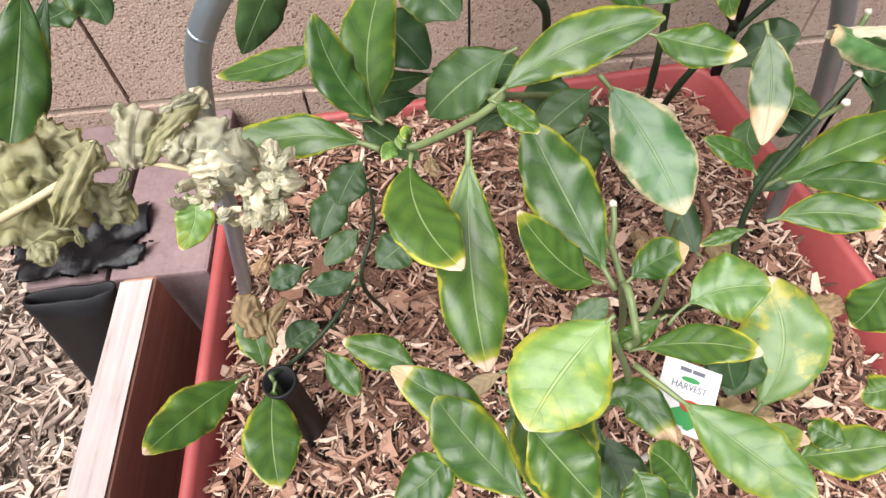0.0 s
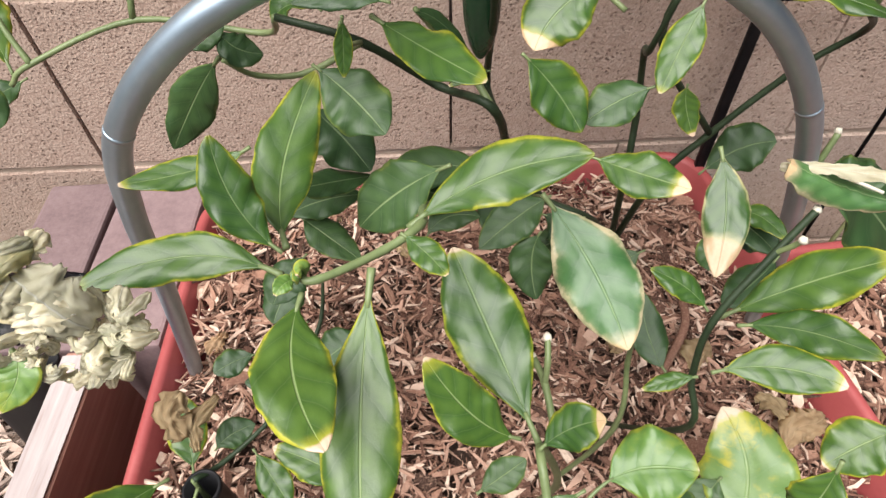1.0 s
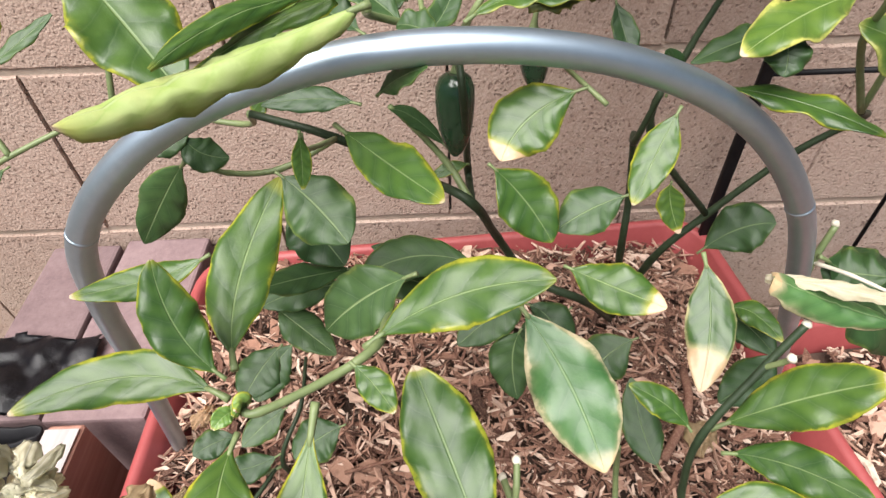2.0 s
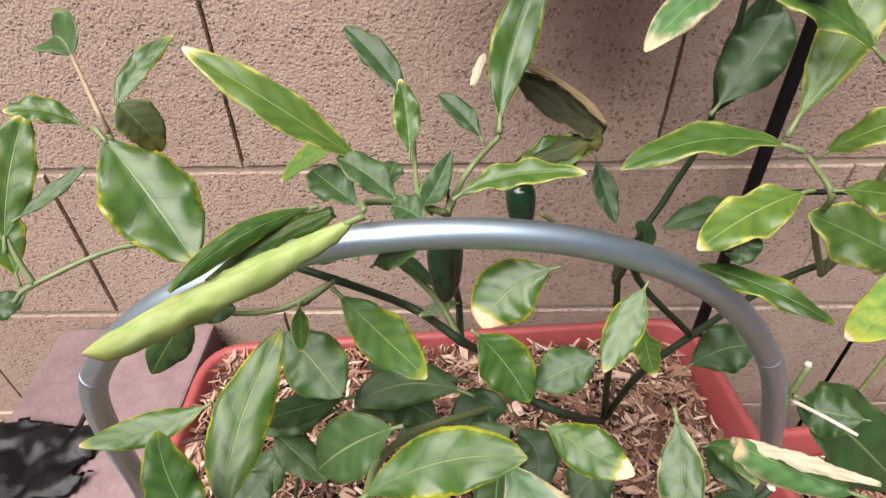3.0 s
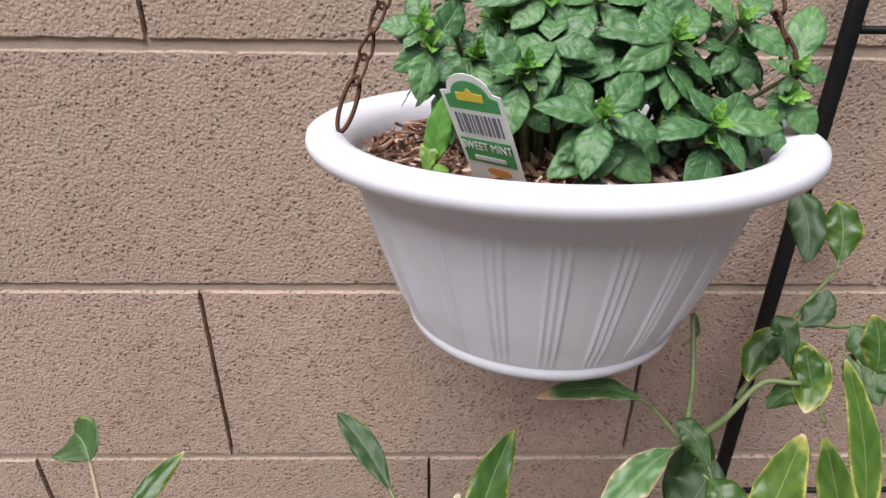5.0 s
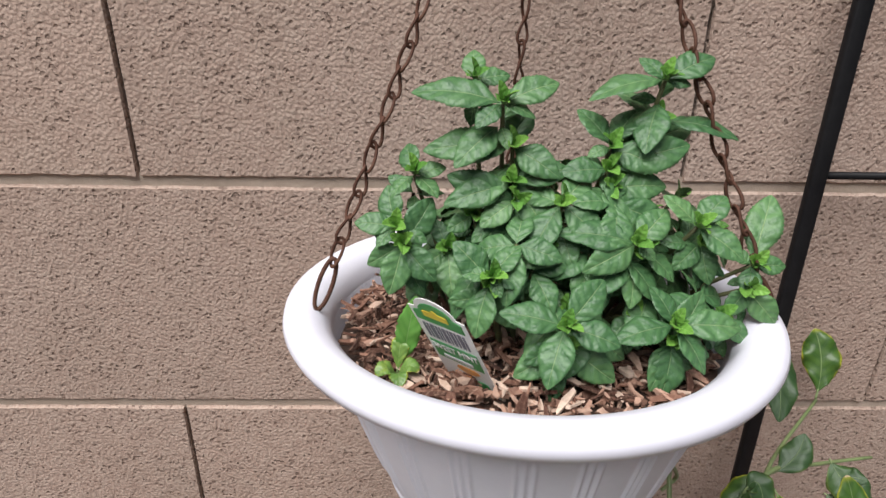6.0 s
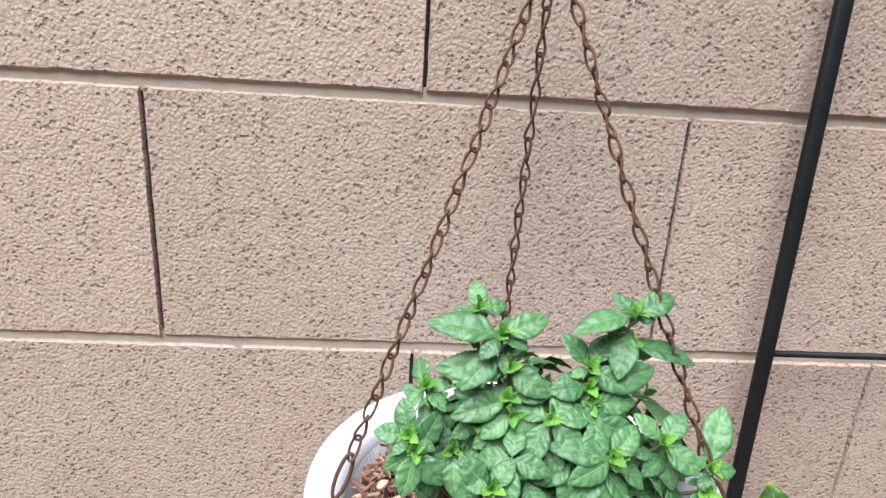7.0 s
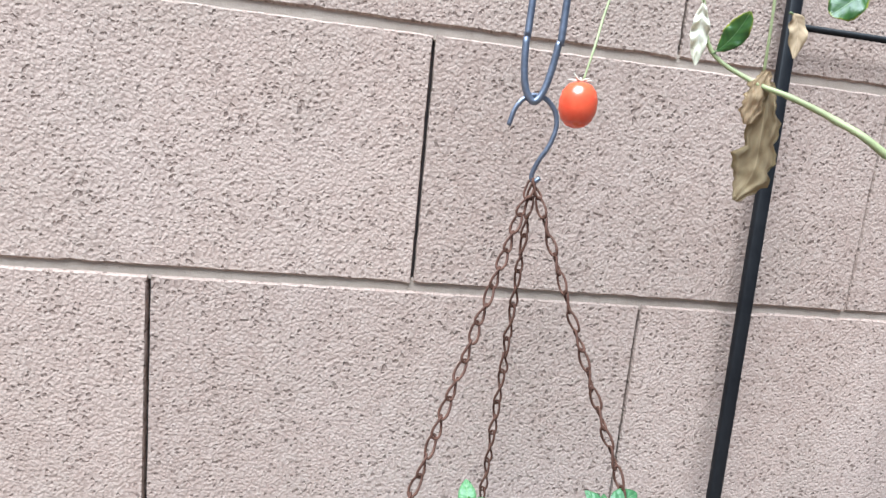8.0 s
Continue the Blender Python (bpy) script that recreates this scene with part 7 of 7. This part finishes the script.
def rosette(centre, axis, tips, bud=True):
    """A whorl of leaves round the end of a shoot, with a pale bud, on a stem out of the soil."""
    rng = random.Random(int(centre[0] * 9000 + centre[2] * 7000))
    c, axis = Vector(centre), Vector(axis).normalized()
    foot = Vector((BX + (c.x - BX) * 0.6, BY + (c.y - BY) * 0.55, BRIM - 0.026))
    line = smooth_line([foot, foot.lerp(c, 0.5) + Vector((0, 0.006, 0.004)), c], 6)
    bm = bmesh.new()
    tube(bm, [p - mint.location for p in line], [0.0017 - 0.0007 * i / 12 for i in range(13)], 6)
    part("stem", bm, M_MINTSTEM, mint)
    for tip in tips:
        t = Vector(tip)
        blade(MINT_LEAVES[rng.randrange(6)], "leaf", c - (t - c) * 0.03, t, axis, min(1.10, max(0.84, 0.028 / (t - c).length)), rng)
    if bud:
        low = c - axis * 0.004 - Vector((0, 0, 0.007))
        for tip in tips[:3]:
            d = Matrix.Rotation(radians(rng.uniform(38, 60)), 3, axis) @ (Vector(tip) - c) * rng.uniform(0.66, 0.86)
            blade(MINT_LEAVES[rng.randrange(6)], "leaf", low, low + d, axis, 1.0, rng)
        spin = rng.uniform(0, 6.3)
        u = axis.orthogonal().normalized()
        v = axis.cross(u)
        for k in range(6):
            a, size = spin + k * 1.05, 0.012 if k % 2 else 0.008
            blade(YOUNG_LEAF, "young_leaf", c, c + (axis * 0.75 + u * math.cos(a) * 0.6 + v * math.sin(a) * 0.6) * size, axis, 1.1, rng)


rosette((0.273, -0.204, 0.799), (0, -0.75, 0.66), [(0.2446, -0.1999, 0.8037), (0.2907, -0.1903, 0.8145), (0.2952, -0.21, 0.7922), (0.2636, -0.2213, 0.7793)])
rosette((0.275, -0.2, 0.788), (0, -0.85, 0.5), [(0.2516, -0.2074, 0.7754), (0.2964, -0.2083, 0.7739)])
rosette((0.324, -0.196, 0.795), (0, -0.75, 0.66), [(0.2961, -0.2018, 0.7884), (0.354, -0.1967, 0.7942), (0.3359, -0.2098, 0.7793), (0.315, -0.1836, 0.8091)])
rosette((0.325, -0.194, 0.787), (0, -0.9, 0.4), [(0.3189, -0.2046, 0.7632), (0.3395, -0.1851, 0.8071)])
rosette((0.308, -0.178, 0.827), (0, -0.75, 0.66), [(0.2729, -0.1739, 0.8317), (0.3251, -0.1662, 0.8404), (0.283, -0.1869, 0.8169), (0.3158, -0.1832, 0.8211)])
rosette((0.312, -0.172, 0.822), (0, -0.85, 0.5), [(0.3275, -0.1798, 0.8087), (0.2939, -0.159, 0.844)])
rosette((0.242, -0.19, 0.815), (0, -0.75, 0.66), [(0.2275, -0.1875, 0.8179), (0.2567, -0.1916, 0.8132), (0.2554, -0.1799, 0.8265), (0.246, -0.1958, 0.8084)])
rosette((0.242, -0.186, 0.811), (0, -0.9, 0.4), [(0.2363, -0.1962, 0.788), (0.2246, -0.1788, 0.8272)])
rosette((0.199, -0.165, 0.829), (0, -0.75, 0.66), [(0.1792, -0.1637, 0.8305), (0.2134, -0.1696, 0.8238), (0.1952, -0.1512, 0.8447), (0.1904, -0.1719, 0.8212)])
rosette((0.202, -0.168, 0.822), (0, -0.85, 0.5), [(0.1958, -0.1801, 0.8014), (0.2177, -0.1768, 0.807), (0.1856, -0.1732, 0.8131), (0.2156, -0.1568, 0.8411)])
rosette((0.207, -0.15, 0.85), (0, -0.6, 0.8), [(0.1958, -0.1593, 0.8431), (0.2182, -0.1608, 0.8419), (0.2034, -0.1347, 0.8615), (0.2223, -0.1471, 0.8522)])
rosette((0.247, -0.152, 0.884), (0, -0.7, 0.7), [(0.2056, -0.1459, 0.8901), (0.2737, -0.1435, 0.8925), (0.2346, -0.1612, 0.8748), (0.2622, -0.1561, 0.8799)])
rosette((0.253, -0.15, 0.864), (0, -0.7, 0.7), [(0.2739, -0.1613, 0.8527), (0.2285, -0.1539, 0.8601), (0.2109, -0.1506, 0.8634), (0.2604, -0.134, 0.88)])
rosette((0.253, -0.156, 0.848), (0, -0.8, 0.6), [(0.2208, -0.1623, 0.8396), (0.2704, -0.1707, 0.8284), (0.2812, -0.1514, 0.8541)])
rosette((0.255, -0.16, 0.841), (0, -0.9, 0.45), [(0.2625, -0.1691, 0.8229), (0.2381, -0.166, 0.8291), (0.2221, -0.1547, 0.8516)])
rosette((0.235, -0.135, 0.892), (0, -0.7, 0.7), [(0.235, -0.1211, 0.9059), (0.2178, -0.1434, 0.8836), (0.2528, -0.1316, 0.8954)])
rosette((0.324, -0.14, 0.894), (0, -0.7, 0.7), [(0.3487, -0.1315, 0.9025), (0.314, -0.1301, 0.9039), (0.287, -0.1482, 0.8858), (0.3364, -0.1414, 0.8926)])
rosette((0.325, -0.136, 0.874), (0, -0.7, 0.7), [(0.361, -0.1459, 0.8641), (0.305, -0.1253, 0.8847)])
rosette((0.3, -0.148, 0.864), (0, -0.7, 0.7), [(0.2848, -0.1343, 0.8777), (0.3225, -0.1561, 0.8559), (0.2886, -0.1511, 0.8609), (0.3172, -0.134, 0.878)])
rosette((0.299, -0.152, 0.854), (0, -0.8, 0.6), [(0.2756, -0.1539, 0.8514), (0.3049, -0.1671, 0.8338), (0.3377, -0.1448, 0.8635)])
rosette((0.3, -0.155, 0.846), (0, -0.9, 0.45), [(0.3162, -0.1627, 0.8306), (0.2812, -0.1613, 0.8334), (0.3273, -0.1544, 0.8471)])
rosette((0.337, -0.172, 0.833), (0, -0.75, 0.66), [(0.353, -0.1617, 0.8447), (0.3545, -0.183, 0.8205), (0.3222, -0.1623, 0.844), (0.3512, -0.175, 0.8296)])
rosette((0.342, -0.168, 0.824), (0, -0.85, 0.5), [(0.3282, -0.1747, 0.8126), (0.3452, -0.1782, 0.8066)])
rosette((0.371, -0.165, 0.811), (0, -0.75, 0.66), [(0.3877, -0.1654, 0.8106), (0.3661, -0.1763, 0.7982), (0.3613, -0.1594, 0.8173), (0.3862, -0.1418, 0.8374)])
rosette((0.367, -0.172, 0.802), (0, -0.9, 0.4), [(0.3811, -0.1788, 0.7867), (0.3558, -0.1775, 0.7896)])
rosette((0.268, -0.165, 0.819), (0, -0.8, 0.6), [(0.2496, -0.1601, 0.8255), (0.2813, -0.1716, 0.8102), (0.2756, -0.1583, 0.8279), (0.2595, -0.1782, 0.8015)])
rosette((0.293, -0.172, 0.805), (0, -0.8, 0.6), [(0.2797, -0.164, 0.8156), (0.3057, -0.1755, 0.8004), (0.2812, -0.1788, 0.7959), (0.3044, -0.1639, 0.8158)])
rosette((0.223, -0.16, 0.816), (0, -0.8, 0.6), [(0.2091, -0.1666, 0.8072), (0.2336, -0.1648, 0.8096), (0.2254, -0.1747, 0.7964), (0.2171, -0.1513, 0.8276)])
rosette((0.353, -0.178, 0.79), (0, -0.8, 0.6), [(0.3648, -0.1861, 0.7792), (0.341, -0.1749, 0.7942), (0.3456, -0.1877, 0.777)])
rosette((0.311, -0.18, 0.791), (0, -0.8, 0.6), [(0.2996, -0.1865, 0.7823), (0.3223, -0.1769, 0.7952), (0.3125, -0.1896, 0.7781)])
rosette((0.236, -0.155, 0.832), (0, -0.8, 0.6), [(0.2252, -0.1481, 0.8412), (0.2468, -0.1616, 0.8231), (0.2225, -0.1601, 0.8252)])
# shoots deeper in the plant
rng = random.Random(12)
for i in range(58):
    a, r = rng.uniform(0, 6.3), 0.084 * math.sqrt(rng.random())
    x, y = BX + 0.018 + r * math.cos(a), BY + 0.004 + 0.80 * r * math.sin(a)
    c = Vector((x, y, 0.792 + rng.uniform(0, 0.066) * (1 - (r / 0.1) ** 2)))
    out = Vector((math.cos(a), math.sin(a) - 0.2, 1.2)).normalized()
    spin = rng.uniform(0, 6.3)
    rosette(c, out, [c + (out.orthogonal().normalized() * math.cos(spin + k * 1.571) + out.cross(out.orthogonal().normalized()) * math.sin(spin + k * 1.571) + Vector((0, 0, -0.25))) * rng.uniform(0.018, 0.027) for k in range(4)], bud=i % 3 == 0)
# a small yellowish shoot at the rim
for k, (dx, dy, dz) in enumerate(((0.010, -0.004, 0.006), (-0.009, -0.006, 0.005), (0.002, -0.012, 0.003), (0.003, 0.006, 0.016))):
    leaf(mint, (0.200, -0.195, 0.766), (0.200 + dx * 0.5, -0.195 + dy * 0.5, 0.770 + dz * 0.7), (0.200 + dx, -0.195 + dy, 0.766 + dz), 0.008, (0, -0.4, 0.9), "y", fold=0.3, teeth=0.08)
leaf(mint, (0.203, -0.190, 0.770), (0.205, -0.192, 0.788), (0.209, -0.190, 0.806), 0.011, (-0.3, -0.9, 0.2), "j", fold=0.3, teeth=0.05)


# ---- hook, bracket, tomato vine ----
def wire(name, label, category, pts, r, material, steps=6):
    top = tagged(thing(name, *pts[0]), label, category)
    bm = bmesh.new()
    tube(bm, [p - top.location for p in smooth_line(pts, steps)], r, 10)
    part("wire", bm, material, top)
    return top


wire("s_hook", "blue-grey steel hook holding the basket's chains", "hook",
     [(0.2490, -0.072, 1.136), (0.2520, -0.072, 1.147), (0.2575, -0.072, 1.1545), (0.2645, -0.072, 1.1575), (0.2735, -0.072, 1.1555), (0.2805, -0.072, 1.148), (0.2825, -0.072, 1.138), (0.2795, -0.072, 1.126), (0.2735, -0.070, 1.114), (0.2705, -0.068, 1.104), (0.2725, -0.068, 1.0995), (0.2765, -0.068, 1.1025)], 0.0017, M_STEEL)
wire("wire_bracket", "dark bent steel wire loop hanging from above", "bracket",
     [(0.262, -0.068, 1.52), (0.2565, -0.070, 1.23), (0.2545, -0.072, 1.190), (0.2570, -0.073, 1.163), (0.2640, -0.074, 1.1530), (0.2705, -0.075, 1.163), (0.2755, -0.076, 1.190), (0.2775, -0.077, 1.225), (0.280, -0.078, 1.52)], 0.0025, M_STEEL)

M_VINE = speckled("pale yellow-green vine", [(0.3, (0.20, 0.22, 0.09)), (0.7, (0.36, 0.38, 0.19))], 40, 300, 0.55, 0.0003, 0.4)
VINE = tagged(thing("tomato_vine", 0.50, -0.20, 1.08), "withering tomato vine with one ripe fruit and dead leaves", "plant")
stem(VINE, [(0.352, -0.112, 1.222), (0.363, -0.112, 1.192), (0.383, -0.128, 1.174), (0.395, -0.148, 1.164), (0.415, -0.162, 1.152), (0.434, -0.179, 1.135), (0.50, -0.20, 1.08), (0.62, -0.14, 0.7), (0.66, -0.10, GZ)], 0.0011, 0.0026, M_VINE)
stem(VINE, [(0.387, -0.132, 1.176), (0.382, -0.137, 1.22), (0.375, -0.14, 1.30), (0.330, -0.17, 1.34), (0.285, -0.185, 1.27), (0.263, -0.187, 1.197), (0.2535, -0.196, 1.166), (0.249, -0.199, 1.150)], 0.0009, 0.0005, M_VINE)
crumpled(VINE, [(0.391, -0.133, 1.174), (0.392, -0.132, 1.150), (0.394, -0.129, 1.122), (0.388, -0.125, 1.101)], 0.023, (-0.5, -0.85, 0.1), "n", 1.0, 0.4, 51, (0.3, 0.2))
crumpled(VINE, [(0.388, -0.134, 1.180), (0.384, -0.133, 1.165), (0.383, -0.131, 1.148)], 0.015, (-0.4, -0.9, 0.1), "n", 1.2, 0.4, 52)
leaf(VINE, (0.363, -0.113, 1.190), (0.369, -0.122, 1.199), (0.373, -0.130, 1.213), 0.014, (-0.5, -0.8, 0.2), "g", fold=0.3, wav=0.2)
leaf(VINE, (0.350, -0.116, 1.222), (0.352, -0.114, 1.205), (0.353, -0.113, 1.182), 0.010, (-0.4, -0.9, 0.1), "t", fold=0.4, curl=0.5, wav=0.6, crinkle=0.3)
leaf(VINE, (0.390, -0.141, 1.212), (0.396, -0.142, 1.205), (0.397, -0.142, 1.187), 0.009, (-0.4, -0.9, 0.1), "n", fold=0.4, curl=0.5, wav=0.6)
leaf(VINE, (0.435, -0.150, 1.235), (0.420, -0.150, 1.220), (0.410, -0.148, 1.212), 0.018, (-0.4, -0.8, 0.3), "g", fold=0.2, wav=0.2)
M_TOMATO = speckled("ripe tomato skin", [(0.3, (0.62, 0.060, 0.022)), (0.7, (0.72, 0.12, 0.045))], 60, 200, 0.2, 0.0001, 0.1, spec=0.6)
bm = bmesh.new()
lathe(bm, [(0.0002, 0.0092), (0.0025, 0.0098), (0.0055, 0.0085), (0.0078, 0.0055), (0.0088, 0.0015), (0.0087, -0.003), (0.0072, -0.0072), (0.0045, -0.0099), (0.0018, -0.0109), (0.0001, -0.0111)], 32)
for v in bm.verts:
    v.co += Vector((0.248, -0.199, 1.140)) - VINE.location
tomato = part("tomato", bm, M_TOMATO, VINE, "ripe orange-red cherry tomato")
bm = bmesh.new()
for k in range(5):
    a = k * 2 * math.pi / 5
    c = Vector((0.248, -0.199, 1.1498)) - VINE.location
    tube(bm, [c, c + Vector((0.003 * math.cos(a), 0.003 * math.sin(a), 0.0008)), c + Vector((0.0062 * math.cos(a), 0.0062 * math.sin(a), 0.001 + 0.002 * (k % 2)))], [0.0007, 0.0007, 0.0002], 5)
part("calyx", bm, M_CUT, tomato, "pale dried calyx")


# ---- fallen leaves and twigs on the mulch ----
def fallen(x, y, z, size, turn, key):
    top = tagged(thing("fallen_leaf", x, y, z), "curled brown leaf fallen on the mulch", "fallen leaf", "fallen leaves on the mulch")
    b, d, s = Vector((x, y, z)), Vector((math.cos(turn), math.sin(turn), 0.1)) * size, Vector((-math.sin(turn), math.cos(turn), 0)) * size
    crumpled(top, [b, b + d * 0.35 + s * 0.1 + Vector((0, 0, size * 0.2)), b + d * 0.7 + Vector((0, 0, size * 0.12)), b + d], size * 0.55, (0.1, -0.3, 1), key, 0.8, 0.45, int(x * 1000) + int(y * -300))


for x, y, z, s, a, k in ((0.445, -0.375, 0.180, 0.050, 0.5, "n"), (0.465, -0.36, 0.180, 0.040, 2.2, "n"), (0.43, -0.40, 0.180, 0.045, 4.0, "n"), (0.40, -0.30, 0.178, 0.035, 1.0, "n"),
                        (0.345, -0.45, 0.178, 0.045, 0.2, "n"), (0.15, -0.15, 0.176, 0.03, 2.0, "n"), (0.02, -0.20, 0.176, 0.028, 1.2, "n"), (-0.03, -0.23, 0.176, 0.028, 4.4, "n"), (0.33, -0.25, 0.176, 0.03, 5.0, "n"), (0.06, -0.10, 0.176, 0.025, 0.4, "n")):
    fallen(x, y, z, s, a, k)


def twig(pts, r, label="thin dry twig lying on the mulch"):
    top = tagged(thing("twig", *pts[0]), label, "twig", "twigs on the mulch")
    bm = bmesh.new()
    tube(bm, [p - top.location for p in smooth_line(pts, 5)], r, 7)
    part("stick", bm, M_CHIPS, top)


twig([(0.37, -0.30, 0.176), (0.40, -0.26, 0.19), (0.41, -0.22, 0.185)], 0.004, "dry forked twig lying on the mulch")
twig([(0.40, -0.33, 0.176), (0.425, -0.36, 0.186), (0.44, -0.39, 0.178)], 0.003)
twig([(0.10, -0.30, 0.176), (0.16, -0.29, 0.180), (0.24, -0.295, 0.178)], 0.0016)
twig([(0.20, -0.10, 0.18), (0.25, -0.085, 0.20), (0.30, -0.09, 0.19), (0.31, -0.105, 0.178)], 0.0014)
twig([(-0.33, -0.20, GZ + 0.024), (-0.27, -0.30, GZ + 0.03), (-0.22, -0.40, GZ + 0.026)], 0.003)


# ---- the single blocks of the wall ----
def block_mesh(w, seed):
    """A block with a chipped, uneven arris round its face."""
    rng = random.Random(seed)
    nx, nz = int(w * 110), 22
    x0, x1, z0, z1 = -0.0005, w - 0.0029, 0.0033, BH - 0.0033
    edge = [(x0 + (x1 - x0) * i / nx, z0, 0, 1) for i in range(nx)] + [(x1, z0 + (z1 - z0) * i / nz, -1, 0) for i in range(nz)]
    edge += [(x1 - (x1 - x0) * i / nx, z1, 0, -1) for i in range(nx)] + [(x0, z1 - (z1 - z0) * i / nz, 1, 0) for i in range(nz)]
    bm = bmesh.new()
    rings = [[], [], []]
    for x, z, ix, iz in edge:
        worn = 0.0008 * rng.random() ** 2 + (0.0014 * rng.random() if rng.random() < 0.05 else 0)
        for ring, inset, y in zip(rings, (0.0016 + worn, worn, 0.0), (0.0, 0.0026, 0.12)):
            ring.append(bm.verts.new((x + ix * inset * 0.45, y, z + iz * inset)))
    n = len(edge)
    bm.faces.new(rings[0])
    for a, c in zip(rings, rings[1:]):
        for k in range(n):
            bm.faces.new((a[k], c[k], c[(k + 1) % n], a[(k + 1) % n]))
    bmesh.ops.recalc_face_normals(bm, faces=bm.faces[:])
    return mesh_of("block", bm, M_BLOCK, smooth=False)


bm = bmesh.new()
rows = []
for k in range(41):
    z = 0.004 + (BH - 0.008) * k / 40
    rows.append([bm.verts.new((u, d + 0.0007 * noise.noise(Vector((u * 300, z * 90, 4))), z)) for u, d in ((-0.0009, 0.05), (-0.0008, 0.006), (0.0, 0.0052), (0.0008, 0.006), (0.0009, 0.05))])
for p, q in zip(rows, rows[1:]):
    for k in range(4):
        bm.faces.new((p[k], p[k + 1], q[k + 1], q[k]))
head = mesh_of("head_joint", bm, M_JOINT, smooth=False)
full, half = [block_mesh(BW, k) for k in range(5)], [block_mesh(BW / 2, 9 + k) for k in range(2)]
for row in range(ROW_LO, ROW_HI):
    shift = 0.0 if row % 2 else 0.5        # heads stand over the middle of the course below
    x = WALL_L
    while x < WALL_R - 0.01:
        short = (shift and x == WALL_L) or x + 1 > WALL_R
        o = new("block", random.choice(half if short else full))
        o.parent = wall
        o.matrix_basis = pose(x * BW, random.uniform(-0.0008, 0.0008), J5 + row * BH, 0, 0, random.uniform(-0.08, 0.08))
        x += 0.5 if short else 1
        o = new("head_joint", head)
        o.parent = wall
        o.matrix_basis = pose(x * BW - 0.0017, 0.0003, J5 + row * BH)
